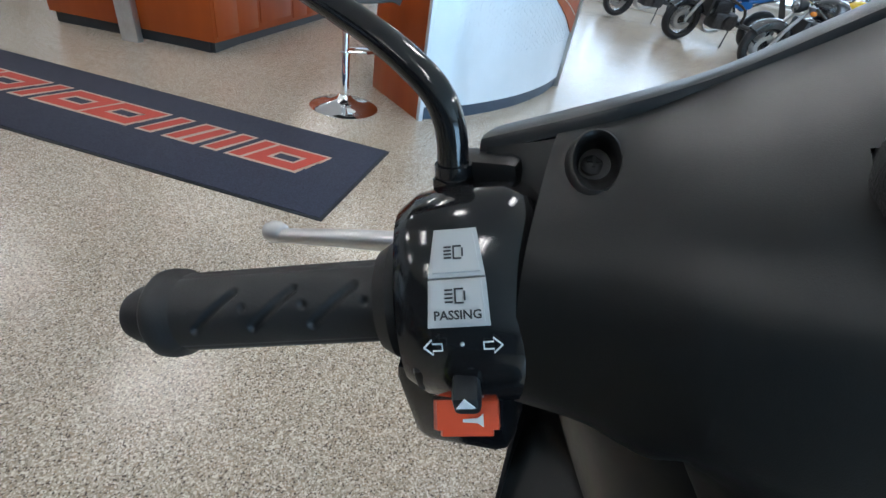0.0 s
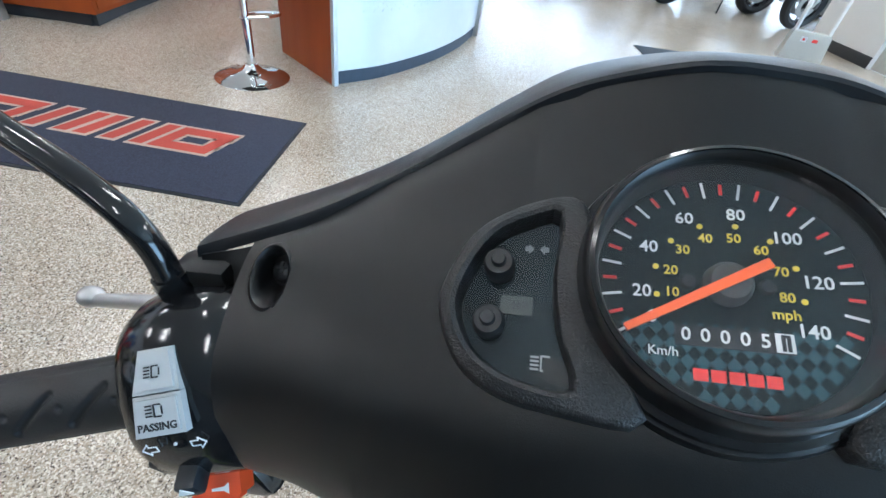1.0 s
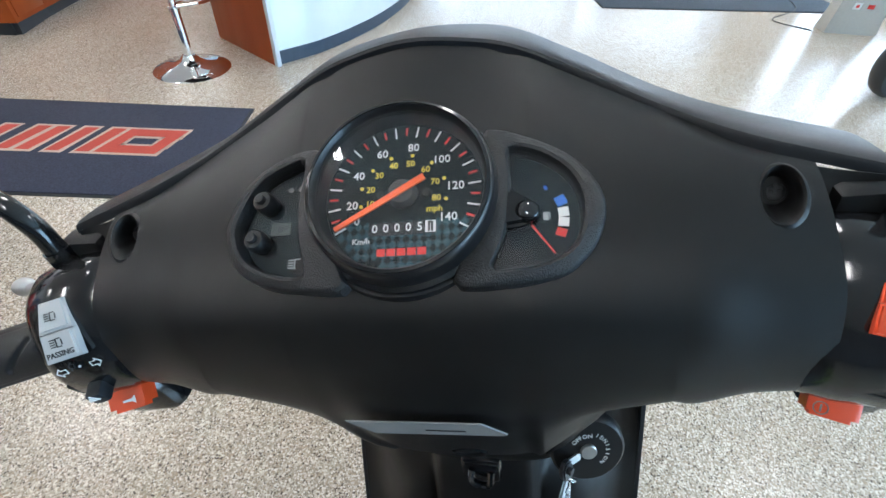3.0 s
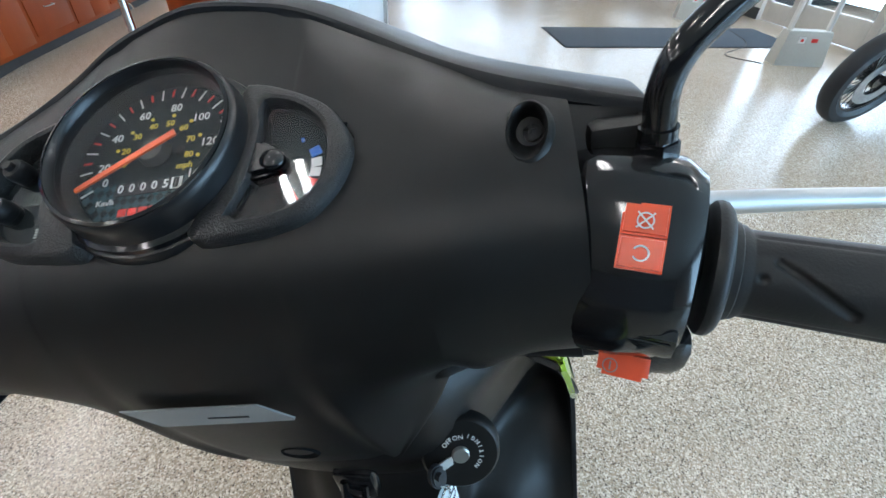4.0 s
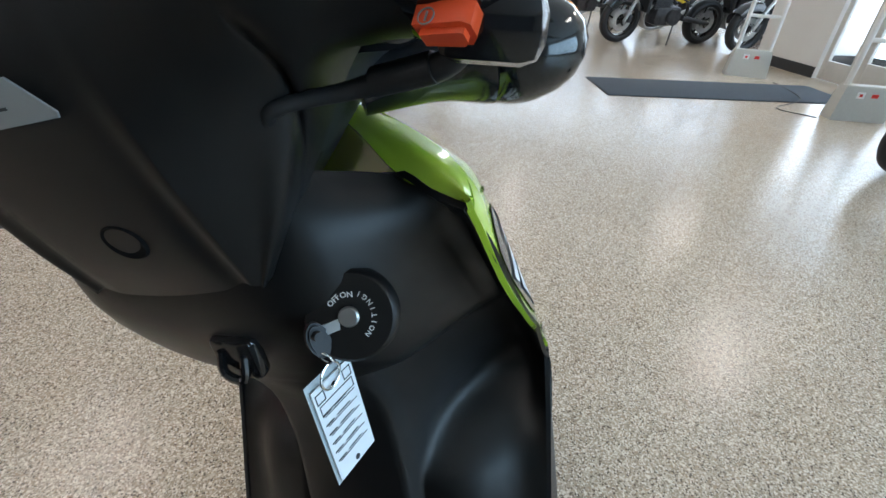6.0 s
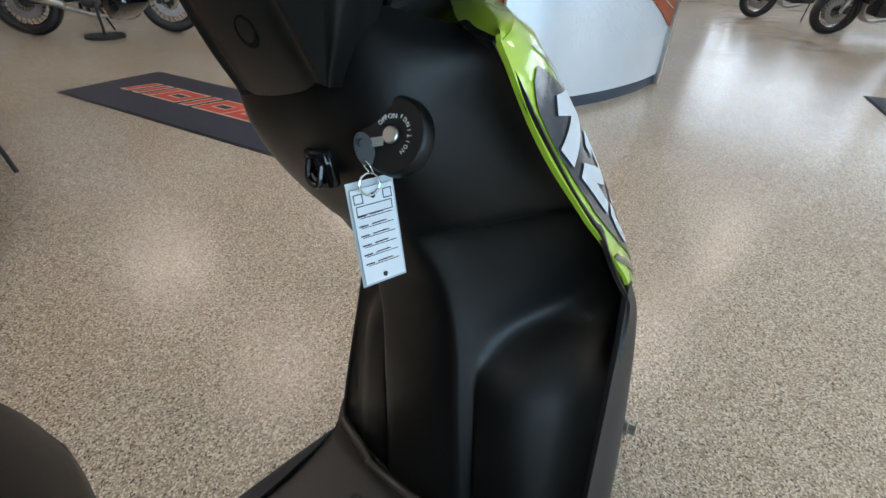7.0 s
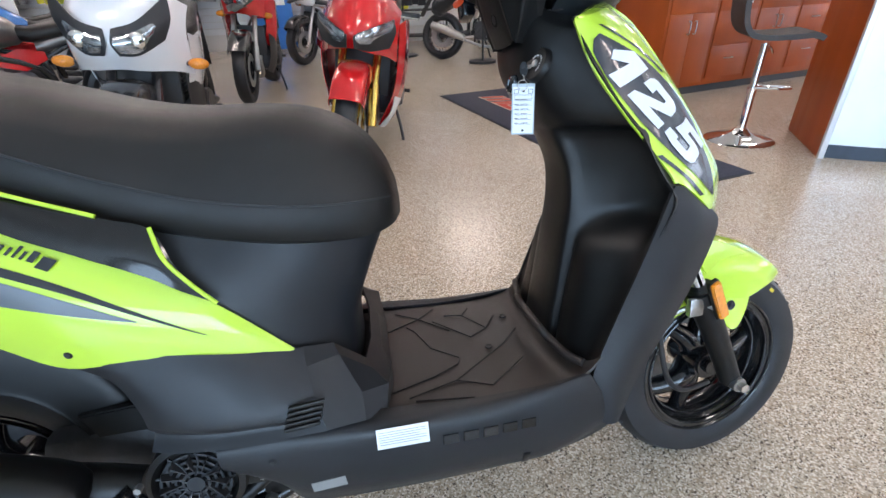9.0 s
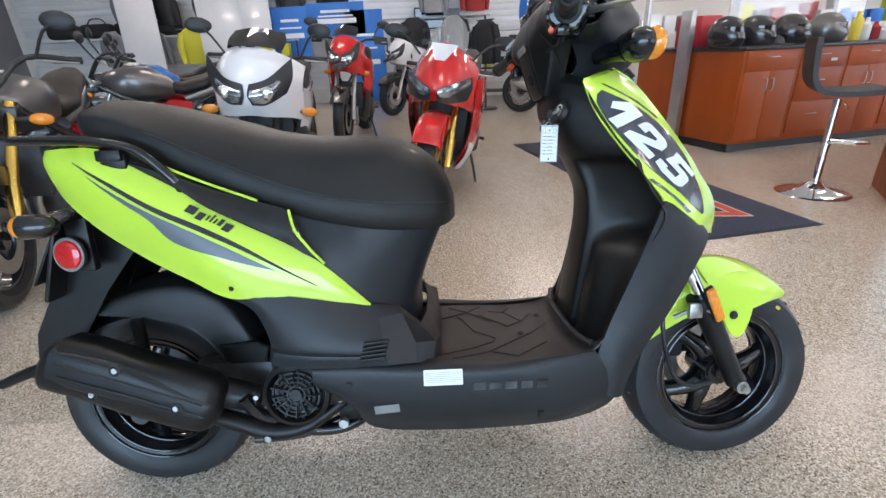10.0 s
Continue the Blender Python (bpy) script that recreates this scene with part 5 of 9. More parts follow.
# engine side cover below the lime panel, with a ledge and a lip along its foot
for mir in (False, True):
    bm = net([[(0.222, -0.398, 0.553), (0.230, -0.345, 0.524), (0.238, -0.320, 0.478), (0.238, -0.315, 0.444), (0.224, -0.317, 0.427), (0.236, -0.322, 0.404)],
              [(0.230, -0.345, 0.560), (0.239, -0.310, 0.520), (0.248, -0.286, 0.475), (0.249, -0.280, 0.440), (0.232, -0.280, 0.424), (0.246, -0.280, 0.402)],
              [(0.228, -0.250, 0.546), (0.241, -0.245, 0.510), (0.252, -0.240, 0.465), (0.254, -0.235, 0.434), (0.238, -0.235, 0.421), (0.250, -0.235, 0.400)],
              [(0.212, -0.175, 0.526), (0.230, -0.172, 0.495), (0.248, -0.170, 0.455), (0.252, -0.170, 0.428), (0.239, -0.168, 0.417), (0.250, -0.165, 0.399)],
              [(0.188, -0.102, 0.509), (0.208, -0.098, 0.485), (0.232, -0.090, 0.450), (0.240, -0.083, 0.425), (0.238, -0.080, 0.414), (0.246, -0.078, 0.398)]], 4, 5, 0.004)
    sp("engine_side_cover", mirror_x(bm) if mir else bm, PLASTIC2, SC, "matt dark grey engine side cover")


# ---- seat
def seat_bm():
    st = [(-0.700, 0.882, 0.920, 0.080), (-0.690, 0.880, 0.945, 0.122), (-0.655, 0.874, 0.957, 0.140), (-0.60, 0.855, 0.950, 0.151), (-0.53, 0.818, 0.936, 0.160), (-0.42, 0.768, 0.906, 0.168), (-0.32, 0.725, 0.876, 0.171), (-0.22, 0.690, 0.860, 0.172),
          (-0.12, 0.668, 0.856, 0.170), (-0.04, 0.658, 0.842, 0.158), (0.02, 0.656, 0.808, 0.138), (0.055, 0.660, 0.762, 0.105), (0.072, 0.668, 0.716, 0.060)]
    secs = []
    for y, zb, zt, w in st:
        h = zt - zb
        e = min(0.058, h * 0.5)
        half = [(0.0, zt), (0.45 * w, zt - 0.004), (0.74 * w, zt - 0.016), (0.92 * w, zt - 0.045 * min(1, h / 0.15)), (1.0 * w, zb + e + 0.006), (1.025 * w, zb + e), (1.03 * w, zb + e * 0.55), (1.0 * w, zb + 0.006), (0.965 * w, zb), (0.5 * w, zb + 0.004)]
        secs.append([(x, y, z) for x, z in half] + [(0, y, zb + 0.004)] + [(-x, y, z) for x, z in half[:0:-1]])
    # smooth along the seat
    cols = [spline([s[j] for s in secs], 4) for j in range(len(secs[0]))]
    return loft([[cols[j][i] for j in range(len(cols))] for i in range(len(cols[0]))])


seat = sp("seat", seat_bm(), VINYL, SC, "long black vinyl saddle with a stitched side seam", 50)
for s in (-1, 1):
    pts = [(-0.60, 0.895, 0.150), (-0.53, 0.876, 0.162), (-0.42, 0.826, 0.1715), (-0.32, 0.783, 0.1745), (-0.22, 0.748, 0.1760), (-0.12, 0.726, 0.1742), (-0.04, 0.716, 0.1622), (0.02, 0.712, 0.1415), (0.055, 0.708, 0.108)]
    sp("seat_seam", tube([(s * (x + 0.0008), y, z) for y, z, x in pts], 0.0018, 6, 4), INK, seat)


# ---- grab rail, tail, lights, rear mudguard
rail = sp("grab_rail", joined(*[tube([(s * 0.190, -0.468, 0.772), (s * 0.192, -0.49, 0.800), (s * 0.192, -0.542, 0.846), (s * 0.190, -0.624, 0.866), (s * 0.175, -0.73, 0.872), (s * 0.145, -0.819, 0.875), (s * 0.06, -0.862, 0.876), (0, -0.866, 0.876)], 0.0098, 12, 5) for s in (-1, 1)]),
          GLOSS, SC, "gloss black tubular grab rail")
for s in (-1, 1):
    sp("rail_foot", joined(box(s * 0.188, -0.592, 0.838, 0.026, 0.05, 0.022, 0.004), box(s * 0.182, -0.59, 0.826, 0.022, 0.05, 0.03, 0.004)), PLASTIC, rail)
    sp("rail_foot", ball((s * 0.190, -0.466, 0.770), 0.0120, 12), GLOSS, rail)
sp("tail_core", loft([[(-w, y, zb), (-w * 1.02, y, (zb + zt) / 2), (-w * 0.8, y, zt), (w * 0.8, y, zt), (w * 1.02, y, (zb + zt) / 2), (w, y, zb)] for y, zb, zt, w in
                      ((-0.30, 0.50, 0.72, 0.150), (-0.45, 0.58, 0.77, 0.150), (-0.58, 0.64, 0.82, 0.140), (-0.69, 0.72, 0.85, 0.115))]), PLASTIC, SC)
tl = sp("tail_lamp", net([[(0.118, -0.695, 0.862), (0.09, -0.725, 0.858), (0, -0.742, 0.856), (-0.09, -0.725, 0.858), (-0.118, -0.695, 0.862)],
                          [(0.114, -0.695, 0.80), (0.09, -0.728, 0.798), (0, -0.748, 0.796), (-0.09, -0.728, 0.798), (-0.114, -0.695, 0.80)],
                          [(0.09, -0.69, 0.755), (0.07, -0.715, 0.752), (0, -0.732, 0.75), (-0.07, -0.715, 0.752), (-0.09, -0.69, 0.755)]], 4, 4, 0.004), REDLENS, SC, "red tail lamp lens")
for s in (-1, 1):
    sig = sp("rear_indicator", joined(tube([(s * 0.10, -0.690, 0.728), (s * 0.165, -0.712, 0.726), (s * 0.190, -0.735, 0.718)], [0.013, 0.014, 0.016], 14, 5),
                                      loft([[(s * 0.203 + r * 1.05 * math.cos(a), y, 0.709 + r * math.sin(a)) for a in (2 * math.pi * k / 20 for k in range(20))] for y, r in ((-0.716, 0.004), (-0.719, 0.013), (-0.728, 0.020), (-0.752, 0.0245), (-0.780, 0.0255))])), GLOSS, SC, "black rear indicator")
    sp("indicator_lens", loft([[(s * 0.203 + r * 1.05 * math.cos(a), y, 0.709 + r * math.sin(a)) for a in (2 * math.pi * k / 20 for k in range(20))] for y, r in ((-0.780, 0.0245), (-0.790, 0.0235), (-0.798, 0.018), (-0.802, 0.006))]), AMBER, sig, "amber lens")
sp("number_plate_bracket", joined(net([[(-0.10, -0.70, 0.72), (0, -0.72, 0.725), (0.10, -0.70, 0.72)], [(-0.095, -0.76, 0.60), (0, -0.785, 0.605), (0.095, -0.76, 0.60)],
                                       [(-0.085, -0.83, 0.46), (0, -0.86, 0.47), (0.085, -0.83, 0.46)], [(-0.08, -0.90, 0.33), (0, -0.94, 0.335), (0.08, -0.90, 0.33)]], 5, 4, 0.005),
                                  moved(box(0, 0, 0, 0.20, 0.006, 0.165, 0.002), Matrix.Translation((0.008, -0.838, 0.632)) @ Matrix.Rotation(radians(-30), 4, 'X'))), PLASTIC, SC, "matt black rear mudguard flap")
for s in (-1, 1):
    sp("flap_side", slab([(-0.735, 0.74), (-0.69, 0.66), (-0.645, 0.628), (-0.72, 0.54), (-0.79, 0.44), (-0.85, 0.38), (-0.915, 0.385), (-0.904, 0.443), (-0.852, 0.53), (-0.819, 0.593), (-0.77, 0.70)], 0.005, face_frame((s * 0.10, 0, 0), (0, 1, 0), (1, 0, 0))), PLASTIC, SC)
sp("plate_stay", moved(box(0, 0, 0, 0.05, 0.01, 0.20, 0.003), Matrix.Translation((0.13, -0.79, 0.63)) @ Matrix.Rotation(radians(-18), 4, 'X')), PLASTIC, SC)
rr = sp("rear_reflector", moved(lathe([(0.0, 0.012), (0.022, 0.011), (0.029, 0.008), (0.031, 0.0)], 28, 'Z'), face_frame((0.168, -0.733, 0.642), (0, 1, 0), (1, -0.12, 0.05))), REDLENS, SC, "round red side reflector")
sp("reflector_rim", moved(lathe([(0.030, -0.004), (0.036, -0.004), (0.036, 0.004), (0.030, 0.004)], 28, 'Z', True), face_frame((0.168, -0.733, 0.642), (0, 1, 0), (1, -0.12, 0.05))), STEEL, rr)
sp("reflector_arm", moved(box(0.145, -0.722, 0.66, 0.02, 0.05, 0.12, 0.006), Matrix.Identity(4)), PLASTIC, SC)


def hugger():
    rows = []
    for a, r, q in ((12, 0.336, 0.250), (22, 0.344, 0.252), (30, 0.353, 0.254), (43, 0.364, 0.256), (53, 0.364, 0.254), (63, 0.355, 0.246), (77, 0.324, 0.238), (93, 0.291, 0.240), (103, 0.264, 0.250)):
        c, s = math.cos(radians(a)), math.sin(radians(a))
        half = [(0.0, r + 0.003), (0.040, r), (0.068, r - 0.012), (0.084, r * 0.72 + q * 0.28), (0.093, q + 0.012), (0.096, q)]
        rows.append([(x, -0.715 + k * c, 0.236 + k * s) for x, k in [(-x, k) for x, k in half[:0:-1]] + half])
    return net(rows, 4, 4, 0.004)


hug = sp("rear_hugger", hugger(), PLASTIC, SC, "matt black rear wheel hugger")
sp("hugger_flange", slab([(-0.492, 0.392), (-0.405, 0.398), (-0.378, 0.384), (-0.388, 0.346), (-0.470, 0.345)], 0.014, face_frame((0.090, 0, 0), (0, 1, 0), (1, 0, 0)), 0.003), PLASTIC, hug)
sp("hugger_arm", slab([(-0.684, 0.468), (-0.656, 0.472), (-0.654, 0.360), (-0.682, 0.366)], 0.010, face_frame((0.100, 0, 0), (0, 1, 0), (1, 0, 0)), 0.002), PLASTIC, hug)

# ---- engine and exhaust
eng = sp("engine_case", joined(box(0.02, -0.26, 0.335, 0.26, 0.22, 0.18, 0.04, 3), box(0.03, -0.42, 0.29, 0.16, 0.30, 0.13, 0.03), cyl((0.02, -0.18, 0.33), (0.02, -0.06, 0.30), 0.07, n=20)), ENGINE, SC, "dark cast engine case")
sp("drive_case", joined(loft([[(-0.17, y, z - h), (-0.11, y, z - h), (-0.10, y, z), (-0.11, y, z + h), (-0.17, y, z + h), (-0.185, y, z)] for y, z, h in ((-0.16, 0.34, 0.075), (-0.30, 0.33, 0.092), (-0.5, 0.29, 0.085), (-0.68, 0.25, 0.085), (-0.79, 0.24, 0.05))])), ENGINE, SC)
FAN = face_frame((0.226, -0.281, 0.331), (0, 1, 0), (1, 0, 0.08)) @ Matrix.Diagonal((0.92, 0.92, 1, 1))
shroud = sp("fan_shroud", joined(moved(lathe([(0.060, -0.07), (0.078, -0.02), (0.076, 0.004), (0.066, 0.008), (0.062, 0.0), (0.058, -0.05)], 40, 'Z', True), FAN), box(0.16, -0.23, 0.36, 0.12, 0.20, 0.15, 0.03)), PLASTIC, SC, "black fan shroud")
sp("fan_grille", moved(joined(*[lathe([(r - 0.0022, 0.0), (r + 0.0022, 0.0), (r + 0.0022, 0.004), (r - 0.0022, 0.004)], 36, 'Z', True) for r in (0.02, 0.031, 0.042, 0.053)],
                              *[moved(tube([(0, 0.012, 0.003), (0.006, 0.026, 0.003), (0.010, 0.040, 0.003), (0.008, 0.060, 0.003)], 0.0022, 6, 4), Matrix.Rotation(radians(a), 4, 'Z')) for a in range(0, 360, 40)], cyl((0, 0, -0.002), (0, 0, 0.007), 0.014, n=20)), FAN), PLASTIC2, shroud, "round slotted fan grille")
tagged(sp("fan_wheel", moved(joined(cyl((0, 0, -0.02), (0, 0, -0.014), 0.056, n=30), *[moved(box(0, 0.035, -0.012, 0.002, 0.035, 0.014), Matrix.Rotation(radians(a), 4, 'Z') @ Matrix.Rotation(radians(25), 4, 'X')) for a in range(0, 360, 30)]), FAN), ENGINE, shroud), kind="stuff")


def muffler():
    """The silencer's can, its sections square to its sloping axis."""
    secs = []
    for y, z, h, w in ((-0.799, 0.417, 0.018, 0.016), (-0.794, 0.419, 0.034, 0.030), (-0.778, 0.423, 0.050, 0.041), (-0.745, 0.424, 0.060, 0.046), (-0.70, 0.410, 0.061, 0.047), (-0.60, 0.367, 0.062, 0.048), (-0.50, 0.330, 0.063, 0.048), (-0.467, 0.318, 0.059, 0.045), (-0.452, 0.312, 0.048, 0.038), (-0.444, 0.309, 0.028, 0.026)):
        sec = []
        for a in (2 * math.pi * k / 28 for k in range(28)):
            u = h * math.copysign(abs(math.sin(a)) ** 0.72, math.sin(a))
            sec.append((0.218 + w * math.copysign(abs(math.cos(a)) ** 0.72, math.cos(a)), y + 0.40 * u, z + u))
        secs.append(sec)
    return loft(secs)


can = muffler()
ex = sp("silencer", can, PLASTIC, SC, "matt black exhaust silencer")
hs_rows = []
for (yt, zt), (yb, zb), dx in (((-0.742, 0.474), (-0.770, 0.400), -0.006), ((-0.68, 0.456), (-0.708, 0.376), 0.0), ((-0.59, 0.421), (-0.620, 0.349), 0.001), ((-0.50, 0.374), (-0.530, 0.318), 0.001), ((-0.452, 0.346), (-0.475, 0.296), -0.004), ((-0.440, 0.336), (-0.457, 0.300), -0.012)):
    hs_rows.append([(0.252 + dx, yt, zt), (0.2665 + dx, yt - 0.004, zt - 0.010), (0.2705 + dx, (yt + yb) / 2, (zt + zb) / 2), (0.2665 + dx, yb + 0.004, zb + 0.010), (0.252 + dx, yb, zb)])
hsb = net(hs_rows, 5, 5, 0.004)
on_shield = skin_of(hsb)
sh = sp("heat_shield", hsb, PLASTIC2, ex, "ribbed heat shield")
for z0 in (0.012, -0.014):
    line = [(-0.735, 0.432), (-0.68, 0.413), (-0.59, 0.381), (-0.50, 0.344), (-0.462, 0.324)]
    sp("shield_rib", tube([(on_shield(y, z + z0) + 0.0005, y, z + z0) for y, z in line], 0.0028, 8, 4), PLASTIC, sh)
for y, z in ((-0.618, 0.424), (-0.677, 0.372), (-0.509, 0.338)):
    m = face_frame((on_shield(y, z) or 0.262, y, z), (0, 1, 0), (1, 0, 0.10))
    bolt = sp("shield_bolt", moved(cyl((0, 0, -0.002), (0, 0, 0.0055), 0.0062, n=6, bevel=0.0008), m), STEEL, sh, "zinc cap bolt")
    sp("bolt_cup", moved(lathe([(0.0075, -0.003), (0.0125, -0.003), (0.0120, 0.003), (0.0095, 0.0042), (0.0080, 0.002)], 24, 'Z', True), m), INK, bolt)
sp("tail_pipe", tube([(0.215, -0.785, 0.418), (0.214, -0.82, 0.408), (0.213, -0.86, 0.394), (0.212, -0.905, 0.376)], [0.013, 0.0125, 0.0115, 0.010], 14, 4), PLASTIC, ex)
sp("swing_arm", joined(tube([(0.185, -0.475, 0.262), (0.195, -0.415, 0.246), (0.20, -0.355, 0.228), (0.20, -0.285, 0.234), (0.20, -0.235, 0.262), (0.195, -0.19, 0.292)], [0.020, 0.020, 0.019, 0.016, 0.013, 0.012], 12, 5),
                       tube([(0.19, -0.60, 0.33), (0.185, -0.50, 0.33), (0.18, -0.38, 0.30)], [0.03, 0.035, 0.03], 12, 5), box(0.165, -0.185, 0.262, 0.03, 0.05, 0.06, 0.008)), PLASTIC, SC, "black swing arm")
for p, r in (((0.188, -0.196, 0.237), 0.011), ((0.212, -0.357, 0.224), 0.008), ((0.203, -0.194, 0.306), 0.006), ((0.20, -0.375, 0.318), 0.006)):
    sp("engine_bolt", cyl(p, (p[0] + 0.012, p[1], p[2]), r, n=6), STEEL, SC, "zinc bolt head")
sp("exhaust_pipe", tube([(0.06, -0.12, 0.27), (0.13, -0.17, 0.205), (0.16, -0.27, 0.20), (0.19, -0.37, 0.26), (0.21, -0.40, 0.32)], 0.014, 12, 6), GLOSS, SC)
sp("centre_stand", joined(tube([(0.13, -0.20, 0.215), (0.15, -0.30, 0.185), (0.145, -0.42, 0.172)], 0.010, 10, 4), tube([(-0.13, -0.20, 0.215), (-0.15, -0.30, 0.185), (-0.145, -0.42, 0.172)], 0.010, 10, 4), cyl((-0.14, -0.40, 0.175), (0.14, -0.40, 0.175), 0.009, n=10)), GLOSS, SC, "folded centre stand")
tilt = math.tan(radians(10))
sp("side_stand", joined(tube([(-0.13, -0.10, 0.24), (-0.19, -0.085, 0.12), (-0.235, -0.07, 0.235 * tilt + 0.012)], 0.009, 10, 4), ball((-0.240, -0.07, 0.240 * tilt + 0.010), 0.014, 12, (1.4, 1.2, 0.6))), GLOSS, SC, "extended side stand")
sp("shock_absorber", joined(cyl((-0.16, -0.66, 0.34), (-0.13, -0.58, 0.62), 0.014, n=14), *[moved(lathe([(0.024 + 0.004 * math.cos(a), 0.004 * math.sin(a)) for a in (k * math.pi / 3 for k in range(6))], 20, 'Z', True), Matrix.Translation(V(-0.155, -0.645, 0.39) + V(0.027, 0.072, 0.25) * (i / 9)) @ aim((0.03, 0.08, 0.28))) for i in range(9)]), RUBBER, SC)
sp("rear_axle_end", cyl((0.06, -0.692, 0.236), (0.13, -0.692, 0.236), 0.022, n=18), ENGINE, SC)
sp("kick_plate", box(0.205, -0.10, 0.285, 0.012, 0.06, 0.03, 0.003), PLASTIC, SC)

# ---------------------------------------------------------------- handlebar and instruments (u along the bar, v ahead, w up)
G = face_frame((0.0059, -0.0055, 0.0151), (0.9993, 0.0323, -0.0166), (0.03, -0.4792, 0.8772))   # the dial face


def pocket_frame(k):
    """The mouth of a cover screw's pocket: x along the bar, y up the slope."""
    return face_frame((0.0047 + k * 0.1395, -0.0062, 0.0070), (1, 0, -k * 0.25), (-k * 0.10, -0.50, 0.85))


def cowl_rear():
    """Rear bar cover from its front lip over the top, down the back to the chin."""
    half = [  # u, then (v, w) from the lip to the chin
        (0.000, [(0.058, 0.052), (0.036, 0.0345), (0.002, 0.0150), (-0.033, -0.004), (-0.049, -0.026), (-0.055, -0.066), (-0.047, -0.110), (-0.036, -0.150), (-0.022, -0.182)]),
        (0.030, [(0.060, 0.0475), (0.037, 0.033), (0.002, 0.0150), (-0.033, -0.004), (-0.049, -0.026), (-0.055, -0.066), (-0.046, -0.110), (-0.035, -0.149), (-0.022, -0.180)]),
        (0.045, [(0.0585, 0.0435), (0.035, 0.031), (0.001, 0.0145), (-0.033, -0.004), (-0.049, -0.026), (-0.054, -0.066), (-0.045, -0.108), (-0.033, -0.146), (-0.022, -0.176)]),
        (0.060, [(0.056, 0.038), (0.034, 0.030), (0.000, 0.0140), (-0.033, -0.0045), (-0.049, -0.026), (-0.0535, -0.066), (-0.041, -0.106), (-0.026, -0.142), (-0.012, -0.170)]),
        (0.075, [(0.051, 0.031), (0.030, 0.025), (-0.002, 0.0115), (-0.033, -0.006), (-0.048, -0.027), (-0.052, -0.064), (-0.032, -0.098), (-0.004, -0.122), (0.026, -0.142)]),
        (0.112, [(0.0305, 0.0182), (0.015, 0.0158), (-0.008, 0.007), (-0.034, -0.009), (-0.047, -0.031), (-0.050, -0.062), (-0.038, -0.080), (-0.020, -0.088), (0.016, -0.090)]),
        (0.132, [(0.0145, 0.0125), (0.004, 0.011), (-0.015, 0.002), (-0.034, -0.013), (-0.045, -0.034), (-0.047, -0.058), (-0.039, -0.072), (-0.022, -0.081), (0.014, -0.085)]),
        (0.154, [(0.006, 0.008), (-0.003, 0.005), (-0.018, -0.003), (-0.035, -0.016), (-0.044, -0.036), (-0.046, -0.056), (-0.037, -0.073), (-0.016, -0.083), (0.016, -0.085)]),
    ]
    def above(u):
        """The upper part of a section between two of the table's."""
        k = max(n for n in range(len(half) - 1) if half[n][0] <= u)
        (ua, a), (ub, b) = half[k], half[k + 1]
        f = (u - ua) / (ub - ua)
        return [(u, p[0] + (q[0] - p[0]) * f, p[1] + (q[1] - p[1]) * f) for p, q in zip(a[:5], b[:5])]

    # the chin: a creased facet on each side between the back and the open neck
    chin = [
        above(0.050) + [(0.050, -0.0540, -0.066), (0.050, -0.0460, -0.107), (0.0495, -0.0345, -0.146), (0.0475, -0.0230, -0.177)],
        above(0.056) + [(0.056, -0.0536, -0.066), (0.055, -0.0435, -0.108), (0.0535, -0.0325, -0.147), (0.0490, -0.0220, -0.178)],
        above(0.078) + [(0.078, -0.0522, -0.065), (0.076, -0.0335, -0.102), (0.0670, -0.0255, -0.142), (0.0505, -0.0200, -0.179)],
        above(0.098) + [(0.099, -0.0508, -0.063), (0.0975, -0.0240, -0.094), (0.0800, -0.0185, -0.136), (0.0520, -0.0180, -0.180)],
        above(0.102) + [(0.103, -0.0504, -0.0625), (0.1010, -0.0210, -0.090), (0.0790, 0.0040, -0.131), (0.0510, 0.0120, -0.174)],
    ]
    side = [[(u, v, w) for v, w in r] for u, r in half[:2]] + [[(0.042, v, w) for v, w in half[2][1]]] + chin + [[(u, v, w) for v, w in r] for u, r in half[5:]]
    rows = [[(-u, v, w) for u, v, w in r] for r in side[:0:-1]] + side
    bm = moved(net(rows, 7, 8, 0.003), Matrix.Translation((0.005, 0, 0)))
    # the round well of the speedometer, the gauge windows and the screw pockets
    cuts = [(G.inverted(), 0.0400, 0.0400, 0.0, 0.0), (G.inverted(), 0.021, 0.022, -0.056, -0.007), (G.inverted(), 0.021, 0.022, 0.056, -0.007)]
    cuts += [(pocket_frame(k).inverted(), 0.0060, 0.0104, 0.0, -0.003) for k in (-1, 1)]
    hole = []
    for f in bm.faces:
        for m, rx, ry, cx, cy in cuts:
            q = m @ f.calc_center_median()
            if ((q.x - cx) / rx) ** 2 + ((q.y - cy) / ry) ** 2 < 1 and abs(q.z) < 0.03:
                hole.append(f)
                break
    bmesh.ops.delete(bm, geom=hole, context='FACES')
    for m, rx, ry, cx, cy in cuts[3:]:
        back = m.inverted()
        for v in bm.verts:
            q = m @ v.co
            r = math.hypot((q.x - cx) / rx, (q.y - cy) / ry)
            if v.is_boundary and r < 2.2 and abs(q.z) < 0.03:
                v.co = back @ V(cx + (q.x - cx) * 1.2 / r, cy + (q.y - cy) * 1.2 / r, q.z)
    return bm


cowl = hb("bar_cover_rear", cowl_rear(), PLASTIC, SC, "matt black rear handlebar cover")


